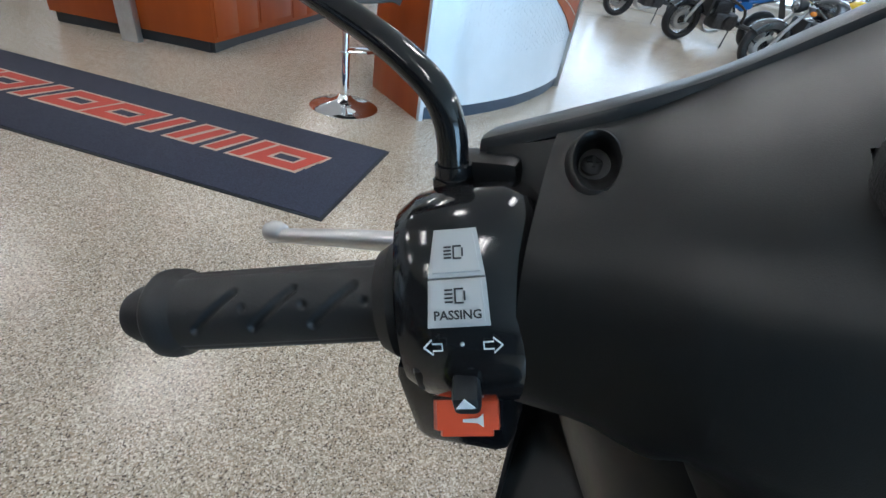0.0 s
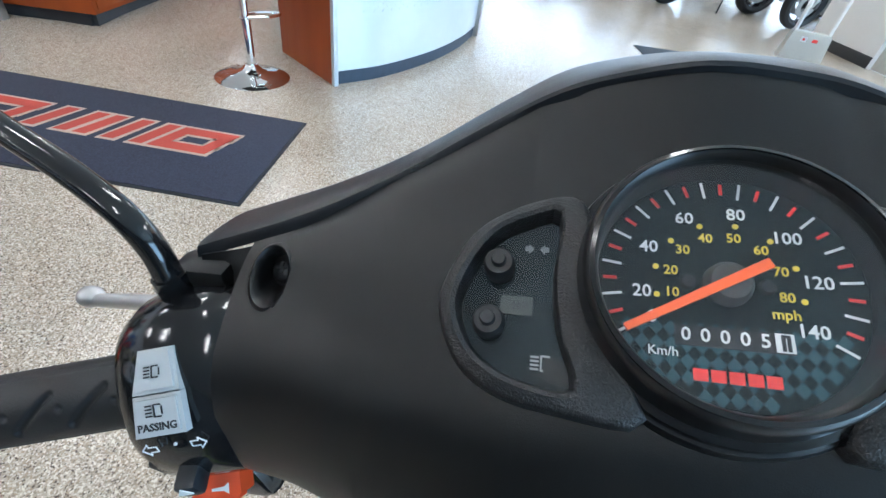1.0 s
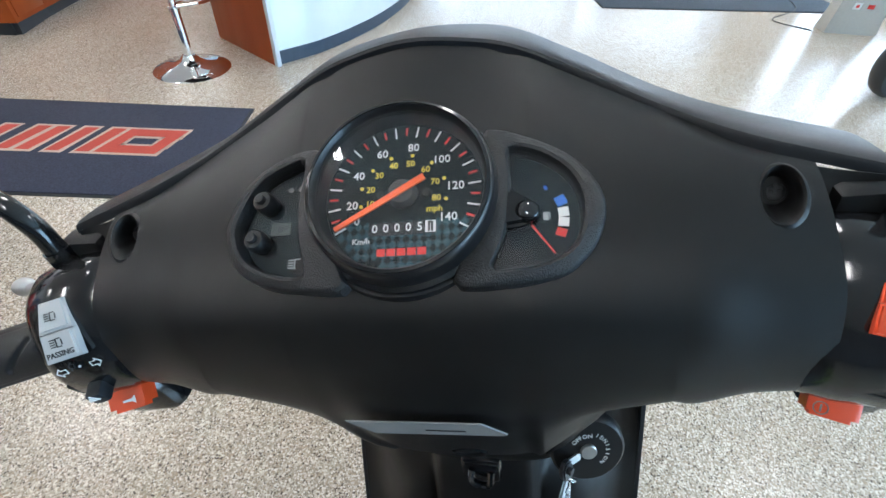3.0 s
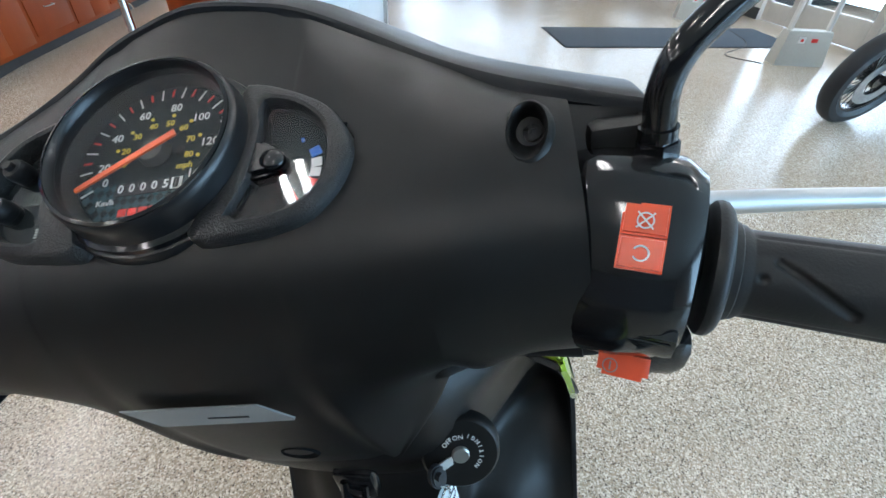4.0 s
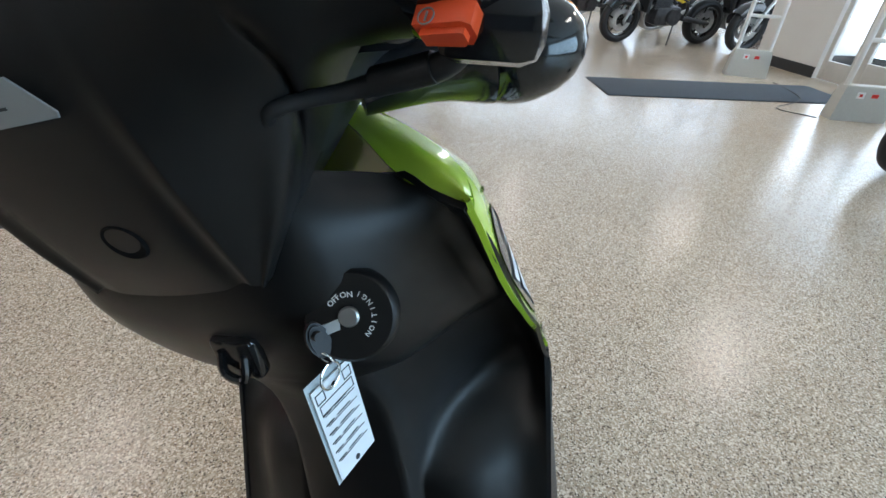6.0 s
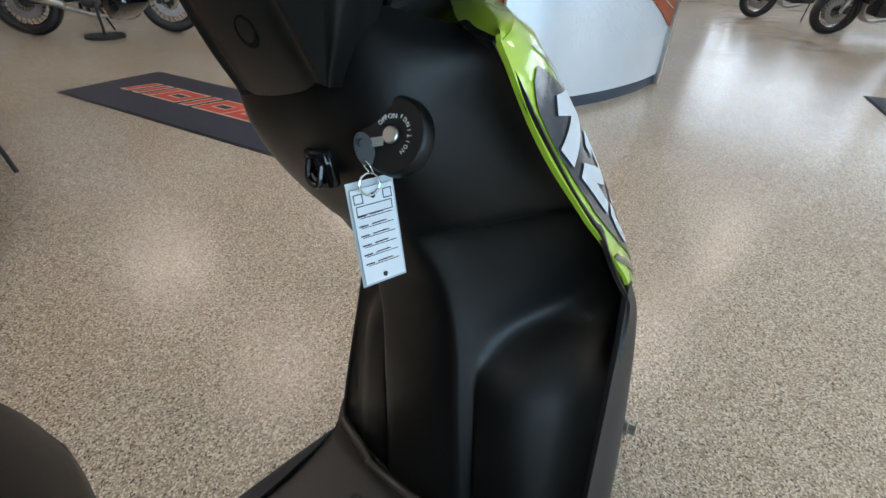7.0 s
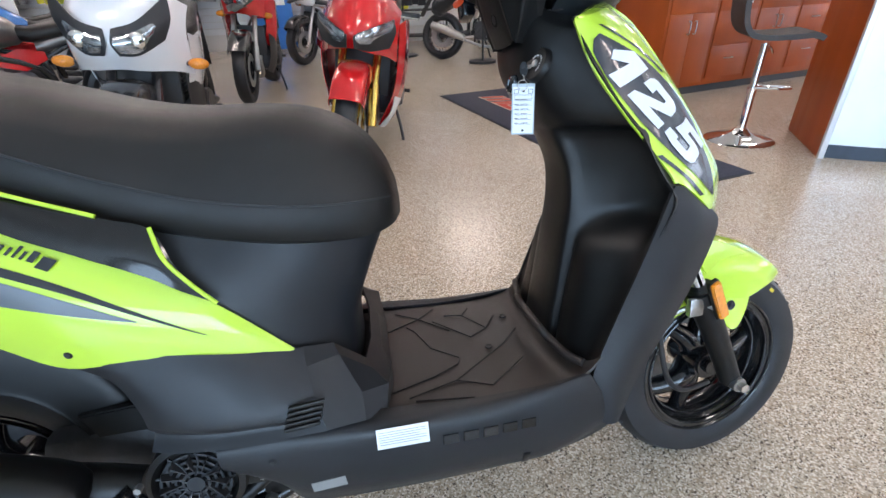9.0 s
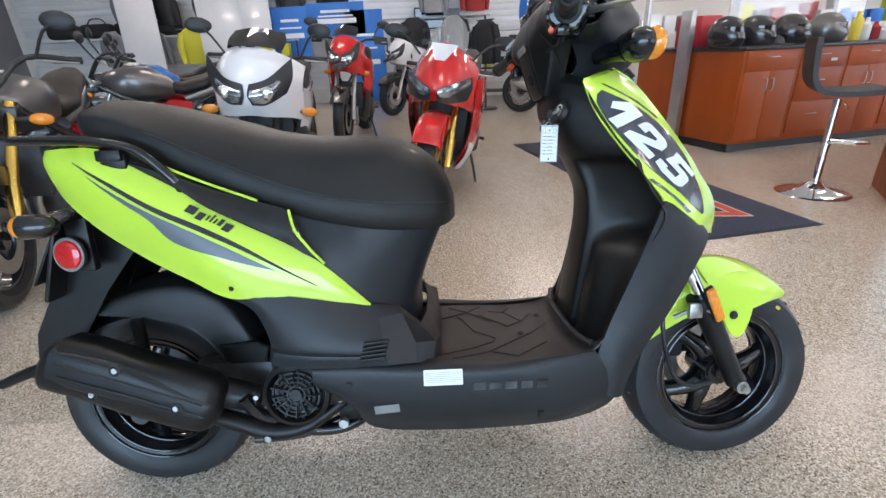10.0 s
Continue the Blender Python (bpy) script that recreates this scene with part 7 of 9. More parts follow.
for s in (-1, 1):
    AX = V(0.1606, -0.0074, -0.0459) if s > 0 else V(-0.1531, -0.0080, -0.0444)   # inner end of the switch housing
    D = V(s * 0.95, -0.30, -0.085).normalized()   # the bar end sweeps back and slightly down
    HL = 0.0405 if s > 0 else 0.0450
    LOW = V(0, 0, -0.0026)
    prof = [(0.0, 0.002), (0.0, 0.030), (0.004, 0.0345), (0.012, 0.0365), (0.026, 0.0365), (0.040, 0.0345), (0.047, 0.030), (0.049, 0.022), (0.049, 0.0)]
    IN = 0.008 if s > 0 else 0.006
    prof = [(h * (HL + IN) / 0.049 - IN, r * 1.02) for h, r in prof]
    bar_m = face_frame(AX, (0, -0.85, 0.5), D)
    house = bmesh.new()
    rings = []
    for h, r in prof:
        rings.append([house.verts.new((r * math.copysign(abs(math.cos(a)) ** 0.76, math.cos(a)) * 0.98, r * math.copysign(abs(math.sin(a)) ** 0.76, math.sin(a)) * 1.04, h)) for a in (2 * math.pi * k / 40 for k in range(40))])
    skin(house, rings, True, True)
    hs = hb("switch_housing", moved(house, bar_m), GLOSS, SC, "gloss black switch housing")
    hb("housing_foot", moved(box(0, 0, 0, 0.034 if s > 0 else 0.042, 0.026, 0.022 if s > 0 else 0.042, 0.007), Matrix.Translation(AX + D * 0.022 + V(0, -0.012, -0.034 if s > 0 else -0.040)) @ Matrix.Rotation(radians(s * 12), 4, 'Y')), GLOSS, hs)
    hb("grip_flange", moved(lathe([(0.012, -0.003), (0.0225, -0.0028), (0.0246, -0.0012), (0.0250, 0.0006), (0.0246, 0.0024), (0.0228, 0.0040), (0.0192, 0.0043), (0.0184, 0.0050), (0.0180, 0.0072), (0.0172, 0.0078)] if s > 0 else [(0.012, 0.0), (0.021, 0.0), (0.022, 0.003), (0.019, 0.008)], 36, 'Z'), face_frame(AX + D * (HL + (0.005 if s > 0 else 0.001)) + LOW, (0, 1, 0), D)), RUBBER, SC, "rubber grip flange")
    g0, g1 = AX + D * (HL + (0.009 if s > 0 else 0.003)) + LOW, AX + D * (HL + 0.102) + LOW
    gm = face_frame(g0, (0, -0.85, 0.5), D)
    L = (g1 - g0).length
    grip = hb("grip", moved(grip_bm(L, s, 0.037 if s > 0 else 0.0235, 0.022 if s > 0 else 0.0165), gm), RUBBER, SC, "black grooved rubber grip", 60)
    # lever
    lp = [AX + V(s * 0.020, 0.026, -0.004), AX + V(s * 0.065, 0.036, -0.013), AX + V(s * 0.115, 0.043, -0.022), AX + V(s * 0.163, 0.047, -0.030)]
    lev = bmesh.new()
    rings = []
    line = spline(lp, 6)
    for i, p in enumerate(line):
        f = i / (len(line) - 1)
        hw, hh = 0.0055 - 0.001 * f, 0.0066 - 0.0022 * f
        rings.append([lev.verts.new(p + V(0, math.cos(a) * hw, math.sin(a) * hh)) for a in (2 * math.pi * k / 12 for k in range(12))])
    skin(lev, rings, True, True)
    lv = hb("brake_lever", joined(lev, ball(lp[-1] + V(s * 0.003, 0.001, 0.0015), 0.0072, 16, (1.25, 1.0, 0.95))), ALU, SC, "polished aluminium brake lever")
    hb("lever_perch", joined(box(AX.x + s * 0.022, AX.y + 0.026, AX.z + 0.0, 0.036, 0.034, 0.030, 0.008), cyl(AX + V(s * 0.026, 0.034, -0.018), AX + V(s * 0.026, 0.034, 0.014), 0.008, n=14)), GLOSS, SC, "black lever clamp")
    # mirror stalk
    mb = V(0.0027 + s * 0.1835, -0.008, -0.004)
    stalk = hb("mirror_stalk", tube([mb + V(0, 0, -0.010), mb + V(0, 0, 0.004), mb + V(s * 0.0005, 0.0005, 0.015), mb + V(s * 0.004, 0.001, 0.025), mb + V(s * 0.012, 0.003, 0.033), mb + V(s * 0.03, 0.007, 0.0445), mb + V(s * 0.07, 0.016, 0.064), mb + V(s * 0.135, 0.042, 0.090)], [0.0056, 0.0054, 0.0053, 0.0053, 0.0053, 0.0052, 0.005, 0.005], 16, 5), GLOSS, SC, "gloss black mirror stalk")
    hb("stalk_nut", joined(cyl(mb + V(0, 0, -0.014), mb + V(0, 0, 0.000), 0.0074, n=6, bevel=0.0008), cyl(mb + V(0, 0, -0.001), mb + V(0, 0, 0.005), 0.0064, n=24, bevel=0.001)), GLOSS, stalk)
    hb("stalk_boss", joined(box(mb.x - s * 0.009, mb.y + 0.010, mb.z - 0.004, 0.026, 0.016, 0.018, 0.004)), PLASTIC, stalk)
    mh = V(s * 0.365, 0.056, 0.125)
    head = bmesh.new()
    rings = []
    for dv, k in ((-0.012, 0.98), (-0.006, 1.0), (0.006, 0.96), (0.018, 0.75), (0.024, 0.4)):
        rings.append([head.verts.new(mh + V(0.058 * k * math.copysign(abs(math.cos(a)) ** 0.8, math.cos(a)), dv, 0.040 * k * math.copysign(abs(math.sin(a)) ** 0.8, math.sin(a)))) for a in (2 * math.pi * j / 28 for j in range(28))])
    skin(head, rings, True, True)
    mho = hb("mirror_head", head, PLASTIC, stalk, "black mirror shell")
    hb("mirror_glass", moved(slab([(0.053 * math.copysign(abs(math.cos(a)) ** 0.8, math.cos(a)), 0.035 * math.copysign(abs(math.sin(a)) ** 0.8, math.sin(a))) for a in (2 * math.pi * j / 28 for j in range(28))], 0.001), face_frame(mh + V(0, -0.0135, 0), (1, 0, 0), (0, -1, 0))), mat("mirror_silver", (0.9, 0.9, 0.9), 0.02, 1.0), mho)
    hb("mirror_arm", tube([mb + V(s * 0.135, 0.042, 0.090), mh + V(-s * 0.02, 0.02, 0)], 0.005, 10, 2), GLOSS, stalk)
    # controls face the rider; n points back and up from the housing
    n = V(0, -0.78, 0.62).normalized()

    def ctl(along, up, off):
        """A frame on the housing: along the bar, turned up round it by degrees, off its skin."""
        d = D
        back = V(0, -1, 0)
        back = (back - d * back.dot(d)).normalized()
        top = d.cross(back) if s < 0 else back.cross(d)
        if top.z < 0:
            top = -top
        nn = (back * math.cos(radians(up)) + top * math.sin(radians(up))).normalized()
        return face_frame(AX + d * along + nn * (0.0371 + off), d * s, nn)

    if s > 0:
        k = hb("kill_switch", moved(joined(slab([(-0.0068, -0.0105), (0.0068, -0.0105), (0.0068, 0.0), (-0.0068, 0.0)], 0.0035, None, 0.0008), moved(slab([(-0.0068, 0.0), (0.0068, 0.0), (0.0068, 0.0105), (-0.0068, 0.0105)], 0.0035, None, 0.0008), Matrix.Rotation(radians(-7), 4, 'X'))), ctl(0.021, 44, -0.0012)), ORANGE, hs, "orange engine cut-off rocker")
        hb("switch_icon", moved(tube([(0.0023 * math.cos(a), 0.0023 * math.sin(a), 0.0) for a in (radians(-60 + 300 * j / 14) for j in range(15))], 0.00032, 6, 1), ctl(0.021, 44, 0.0022) @ Matrix.Translation((0, -0.0052, 0.0003)) @ Matrix.Rotation(radians(-90), 4, 'Z')), WHITE, k)
        hb("switch_icon", joined(moved(lathe([(0.0021, 0.0), (0.0026, 0.0), (0.0026, 0.0003), (0.0021, 0.0003)], 20, 'Z', True), ctl(0.021, 44, 0.0022) @ Matrix.Translation((0, 0.0050, 0.0000))),
                                 *[moved(box(0, 0, 0, 0.007, 0.0005, 0.0003), ctl(0.021, 44, 0.0026) @ Matrix.Translation((0, 0.0050, 0.0)) @ Matrix.Rotation(radians(a), 4, 'Z')) for a in (45, -45)]), WHITE, k)
        b = hb("starter_button", moved(slab([(-0.0085, -0.0045), (0.0070, -0.0055), (0.0095, -0.002), (0.0095, 0.0035), (0.0070, 0.0050), (-0.0085, 0.0045)], 0.009, None, 0.002), ctl(0.0225, -48, 0.0015)), ORANGE, hs, "orange starter button")
        hb("switch_icon", moved(joined(lathe([(0.0023, 0.0), (0.0027, 0.0), (0.0027, 0.0003), (0.0023, 0.0003)], 20, 'Z', True), box(0, 0, 0.0001, 0.0006, 0.003, 0.0003)), ctl(0.0225, -48, 0.0015) @ Matrix.Translation((-0.004, 0.0050, 0.0050)) @ Matrix.Rotation(radians(-90), 4, 'X')), STICKER, b)
        hb("housing_panel", moved(joined(box(0, 0, 0, 0.033, 0.0125, 0.006, 0.0015), box(0, 0, 0.0032, 0.029, 0.0088, 0.001, 0.0004)), ctl(0.0205, -15, -0.0012)), GLOSS, hs)
    else:
        # the lamp rocker
        k = hb("light_switch", moved(joined(slab([(-0.0090, -0.0138), (0.0090, -0.0138), (0.0084, 0.0), (-0.0084, 0.0)], 0.0045, None, 0.0012), moved(slab([(-0.0084, 0.0), (0.0084, 0.0), (0.0064, 0.0150), (-0.0064, 0.0150)], 0.0045, None, 0.0012), Matrix.Rotation(radians(-10), 4, 'X'))), ctl(0.0217, 38, -0.0006)), GREYBTN, hs, "light grey head lamp rocker")
        hb("switch_icon", icon_lamp(ctl(0.0217, 38, 0.0040) @ Matrix.Translation((0, -0.0050, 0)), 1.05), INK, k)
        hb("switch_icon", icon_lamp(ctl(0.0217, 38, 0.0040) @ Matrix.Translation((0, 0.0078, -0.0013)) @ Matrix.Rotation(radians(-10), 4, 'X'), 1.0), INK, k)
        hb("switch_lettering", text_bm("PASSING", 0.0036, 0.0001, ctl(0.0217, 38, 0.0040) @ Matrix.Translation((0, -0.0105, 0)), 0.00008), INK, k)
        for dx, fl in ((-0.0085, True), (0.0090, False)):
            hb("switch_icon", arrow(ctl(0.0217, 8.5, 0.0022) @ Matrix.Translation((dx, 0, 0)), 0.85, fl), WHITE, hs)
        hb("switch_icon", moved(ball((0, 0, 0), 0.0007, 8), ctl(0.0217, 8.5, 0.0012)), WHITE, hs)
        hb("indicator_slide", moved(joined(box(0, 0, 0.004, 0.0085, 0.0095, 0.012, 0.002)), ctl(0.0220, -14, 0.001)), PLASTIC2, hs, "black indicator slide")
        hb("switch_icon", moved(slab([(-0.0028, -0.0022), (0.0028, -0.0022), (0, 0.0024)], 0.0005), ctl(0.0220, -10, 0.0112)), WHITE, hs)
        hb("switch_ledge", moved(box(0, 0, 0, 0.034, 0.012, 0.008, 0.002), ctl(0.0220, -16, -0.003)), PLASTIC, hs)
        b = hb("horn_button", moved(slab([(-0.0105, -0.0055), (0.0105, -0.0045), (0.0105, 0.0060), (-0.0105, 0.0045), (-0.0125, 0.0)], 0.012, None, 0.0022), ctl(0.0242, -46, 0.002)), ORANGE, hs, "orange horn button")
        hb("switch_icon", moved(slab([(-0.0035, -0.0004), (0.0015, -0.0008), (0.0035, -0.0022), (0.0035, 0.0022), (0.0015, 0.0008), (-0.0035, 0.0006)], 0.0003), ctl(0.0242, -46, 0.002) @ Matrix.Translation((0.002, 0.0056, 0.0068)) @ Matrix.Rotation(radians(-87), 4, 'X')), WHITE, b)
# throttle cable from the right housing into the cover
hb("throttle_cable", joined(tube([(0.176, -0.022, -0.084), (0.164, -0.020, -0.092), (0.145, -0.016, -0.0945), (0.125, -0.017, -0.0965), (0.110, -0.021, -0.0965), (0.098, -0.0255, -0.0975), (0.093, -0.0235, -0.1015)], [0.0040, 0.0048, 0.0048, 0.0036, 0.0032, 0.0032, 0.0032], 12, 5), cyl((0.160, -0.0195, -0.0925), (0.136, -0.015, -0.095), 0.0056, n=12)), RUBBER, SC, "black throttle cable")
hb("brake_cable", tube([(-0.172, 0.030, -0.060), (-0.15, 0.035, -0.09), (-0.11, 0.03, -0.115), (-0.075, 0.02, -0.125)], 0.0045, 10, 5), RUBBER, SC, "black brake cable")

# ---------------------------------------------------------------- door wall, windows and what stands by them
def door_wall():
    """An angled wall with a pair of glazed doors; x runs along it, y points outside."""
    a, b = V(2.50, 7.62, 0), V(3.95, 3.86, 0)
    ax = (b - a).normalized()
    M = face_frame(a, ax, (0, 0, 1)) @ Matrix.Rotation(0, 4, 'Z')
    L = (b - a).length
    H = CEIL
    w = part("wall_doors", joined(box(0.50, 0.08, H / 2, 1.0, 0.16, H), box(2.55, 0.08, (2.15 + H) / 2, 3.1, 0.16, H - 2.15), box(4.06, 0.08, H / 2, 0.06, 0.16, H)), WALLP)
    w.matrix_basis = M
    tagged(w, kind="structure")
    skirting = part("baseboard", box(0.5, -0.006, 0.06, 1.0, 0.012, 0.12, 0.003), KICK)
    skirting.matrix_basis = M
    tagged(skirting, kind="structure")
    for n, (x0, w_) in enumerate(((1.03, 0.42), (1.47, 0.95), (2.44, 0.95), (3.42, 0.62))):
        d = thing("door_%d" % (n + 1) if n in (1, 2) else "window_%d" % (n + 1), "glazed aluminium shop door with a push bar" if n in (1, 2) else "narrow glazed side light beside the doors",
                  "door" if n in (1, 2) else "window", M @ Matrix.Translation((x0, 0, 0)), kind="structure")
        fw = 0.09 if n in (1, 2) else 0.06
        kb = 0.26 if n in (1, 2) else 0.20
        part("stile", box(fw / 2, 0.05, 1.07, fw, 0.05, 2.12, 0.004), FRAMEM, d)
        part("stile", box(w_ - fw / 2, 0.05, 1.07, fw, 0.05, 2.12, 0.004), FRAMEM, d)
        part("bottom_rail", box(w_ / 2, 0.05, 0.01 + kb / 2, w_ - 2 * fw, 0.05, kb, 0.004), FRAMEM, d)
        part("top_rail", box(w_ / 2, 0.05, 2.08, w_ - 2 * fw, 0.05, 0.1, 0.004), FRAMEM, d)
        if n in (1, 2):
            part("push_bar", joined(cyl((fw * 0.6, -0.02, 1.02), (w_ - fw * 0.6, -0.02, 1.02), 0.014, n=12), box(fw * 0.6, 0.01, 1.02, 0.03, 0.05, 0.05), box(w_ - fw * 0.6, 0.01, 1.02, 0.03, 0.05, 0.05)), FRAMEM, d)
        g = part("pane", box(w_ / 2, 0.05, (0.01 + kb + 2.03) / 2, w_ - 2 * fw, 0.008, 2.02 - kb), GLASS, d)
        g.visible_shadow = False
    # vestibule behind the doors
    v = part("vestibule_wall", joined(box(0.2, 2.4, 0.25, 0.14, 4.6, 0.5), box(0.2, 2.4, 2.95, 0.14, 4.6, 1.5), box(2.0, 4.7, 0.2, 3.8, 0.14, 0.4), box(2.0, 4.7, 3.0, 3.8, 0.14, 1.4)), WALLP)
    v.matrix_basis = M
    tagged(v, kind="structure")
    b2 = part("vestibule_base", joined(box(0.29, 2.4, 0.07, 0.02, 4.5, 0.14), box(2.0, 4.6, 0.07, 3.6, 0.02, 0.14)), KICK)
    b2.matrix_basis = M
    tagged(b2, kind="structure")


door_wall()
wall_y("wall_north", 13.2, -10.2, 7, [(-9.0, -4.6, 0.6, 2.9), (-4.2, 0.6, 0.6, 2.9), (1.0, 5.8, 0.6, 2.9)])
for n, (x0, x1) in enumerate(((-9.0, -4.6), (-4.2, 0.6), (1.0, 5.8))):
    wn_ = thing("window_%d" % (n + 5), "wide aluminium shop window", "window", pose(x0, 13.2, 0.6), kind="structure")
    W_ = x1 - x0
    part("window_frame", joined(box(W_ / 2, 0, 0.03, W_, 0.1, 0.06), box(W_ / 2, 0, 2.27, W_, 0.1, 0.06), box(0.03, 0, 1.15, 0.06, 0.1, 2.18), box(W_ - 0.03, 0, 1.15, 0.06, 0.1, 2.18)), FRAMEM, wn_)
    for k in range(1, 3):
        part("mullion", box(W_ * k / 3, 0, 1.15, 0.06, 0.1, 2.18), FRAMEM, wn_)
    part("window_sill", box(W_ / 2, -0.14, -0.02, W_ + 0.1, 0.16, 0.04, 0.006), WALLP, wn_)
    for k in range(3):
        g = part("pane", box(W_ * (k + 0.5) / 3, 0, 1.15, W_ / 3 - 0.08, 0.008, 2.16), GLASS, wn_)
        g.visible_shadow = False
we = thing("window_4", "long aluminium shop window", "window", pose(7, -5.0, 0.35, 0, 0, 90), kind="structure")
part("window_frame", joined(box(4.0, 0, 0.03, 8, 0.1, 0.06), box(4.0, 0, 2.72, 8, 0.1, 0.06)), FRAMEM, we)
for k in range(5):
    part("mullion", box(0.03 + 1.985 * k, 0, 1.375, 0.06, 0.1, 2.63), FRAMEM, we)
for k in range(4):
    g = part("pane", box(1.022 + 1.985 * k, 0, 1.375, 1.9, 0.008, 2.6), GLASS, we)
    g.visible_shadow = False

# planting outside
LEAF = mat("shrub_leaf", (0.07, 0.16, 0.03), 0.6, noise_amt=0.5, noise_scale=3)


def hedge(name, x0, y0, x1, y1, h, n):
    bm = bmesh.new()
    rnd = random.Random(5)
    for _ in range(n):
        f = rnd.random()
        p = V(x0 + (x1 - x0) * f + rnd.gauss(0, 0.35), y0 + (y1 - y0) * f + rnd.gauss(0, 0.35), rnd.uniform(0.0, 1) ** 0.7 * h * (0.75 + 0.25 * math.sin(f * 23)))
        d = V(rnd.gauss(0, 1), rnd.gauss(0, 1), rnd.gauss(0, 0.7)).normalized()
        e = d.orthogonal().normalized()
        s = rnd.uniform(0.05, 0.13)
        bm.faces.new([bm.verts.new(p - d * s), bm.verts.new(p + e * s * 0.5), bm.verts.new(p + d * s), bm.verts.new(p - e * s * 0.5)])
    tagged(part(name, bm, LEAF), "leafy green shrubs outside the windows", "shrub", kind="stuff")


hedge("shrubs", -9, 17.5, 8, 16.5, 1.9, 3500)
hedge("shrubs", 9.5, 14, 10.5, 4, 1.8, 2600)
tagged(part("road", box(0, 26, -0.206, 120, 9, 0.012), mat("road_grey", (0.2, 0.2, 0.2), 0.9, noise_amt=0.2, noise_scale=2)), kind="structure")


# ---------------------------------------------------------------- anti-theft gates
def gate(m, label):
    t = thing("security_gate", label, "security gate", m, "security gates")
    GW = mat("gate_white", (0.74, 0.73, 0.70), 0.4, noise_amt=0.04)
    GB = mat("gate_beige", (0.48, 0.47, 0.42), 0.45, noise_amt=0.06)
    part("base_box", loft([[(-x, -y, z), (x, -y, z), (x, y, z), (-x, y, z)] for x, y, z in ((0.215, 0.075, 0.0), (0.215, 0.075, 0.02), (0.190, 0.055, 0.265), (0.182, 0.045, 0.28))]), GB, t, "tapered grey plinth")
    part("hoop", tube([(-0.165, 0, 0.26), (-0.16, 0, 0.9), (-0.155, 0, 1.42), (-0.11, 0, 1.55), (0, 0, 1.58), (0.11, 0, 1.55), (0.155, 0, 1.42), (0.16, 0, 0.9), (0.165, 0, 0.26)], 0.022, 14, 5), GW, t, "white tubular hoop")
    part("cross_bar", cyl((-0.160, 0, 0.62), (0.160, 0, 0.62), 0.018, n=14), GW, t)
    part("cross_bar", cyl((-0.156, 0, 1.25), (0.156, 0, 1.25), 0.016, n=14), GW, t)
    part("notice", box(-0.06, -0.064, 0.21, 0.06, 0.004, 0.05), WHITE, t, "small white notice")
    part("notice_mark", box(-0.06, -0.067, 0.21, 0.022, 0.003, 0.022), REDP, t)
    part("notice_mark", box(0.05, -0.063, 0.21, 0.05, 0.004, 0.03), REDP, t)
    return t


gate(face_frame((2.50, 4.84, 0), (0.51, 0.06, 0), (0, 0, 1)), "white security gate with a grey plinth by the entrance mat")
gate(face_frame((2.06, 6.42, 0), (0.42, -0.02, 0), (0, 0, 1)), "white security gate with a grey plinth near the door wall")
solo("floor_cable", tube([(2.2, 4.75, 0.004), (1.95, 4.95, 0.004), (2.3, 5.4, 0.012), (2.3, 6.2, 0.004)], 0.004, 6, 5), RUBBER, "black cable lying on the floor by the gates", "cable")


# ---------------------------------------------------------------- west display wall
def board(name, m, w, h, material, label, cat, bars=()):
    t = thing(name, label, cat, m)
    part("panel", box(0, 0, h / 2, w, 0.02, h, 0.004), material, t)
    for (x, z, sx, sz, c) in bars:
        part("print_bar", box(x, -0.012, z, sx, 0.004, sz), c, t)
    return t


E90 = 90
slat = thing("slatwall", "pale slatwall panelling along the back of the showroom", "wall panel", pose(-10.08, -2.5, 0, 0, 0, 90), kind="structure")
for k in range(22):
    part("slat", box(0, 0, 0.35 + 0.12 * k, 12.4, 0.02, 0.108, 0.003), SLAT, slat)
bx = -9.35
for y, z0, w, h, nm in ((-2.82, 0.96, 0.72, 0.95, "blue hanging banner with white print bars"), (-1.9, 1.35, 1.15, 0.6, "wide blue banner with white print bars"), (-1.35, 0.05, 0.75, 1.75, "tall blue roll-up banner")):
    board("banner", pose(bx, y, z0, 0, 0, 90), w, h, BANNER, nm, "banner", [(0, h * 0.74, w * 0.5, 0.05, WHITE), (0, h * 0.60, w * 0.6, 0.03, WHITE), (0, h * 0.45, w * 0.7, 0.09, WHITE)])
for y, w in ((-5.75, 0.75), (-4.15, 0.85), (-3.45, 0.6)):
    board("white_board", pose(-9.1, y, 0.0, -4, 0, 90), w, 2.65, WHITEP, "plain white display board", "display board")
board("poster", pose(-10.056, 0.35, 0.9, 0, 0, 90), 0.5, 0.9, mat("poster_grey", (0.4, 0.45, 0.5), 0.5, noise_amt=0.5, noise_scale=7), "pale poster with blue print", "poster", [(0, 0.25, 0.4, 0.12, BANNER)])
scr = thing("wall_screen", "dark flat screen on the back wall", "television", pose(-10.04, -0.05, 1.38, 0, 0, 90))
part("housing", box(0, 0, 0.25, 0.62, 0.05, 0.42, 0.01), BLACKBAG, scr)
part("screen", box(0, -0.028, 0.25, 0.57, 0.004, 0.37), SMOKE, scr)

CLOTHS = [BLACKBAG, mat("charcoal_cloth", (0.05, 0.05, 0.055), 0.8, noise_amt=0.3, noise_scale=12), mat("red_cloth", (0.35, 0.03, 0.03), 0.8, noise_amt=0.2), mat("hi_vis_cloth", (0.65, 0.62, 0.05), 0.8), mat("grey_cloth", (0.3, 0.3, 0.31), 0.8, noise_amt=0.2)]


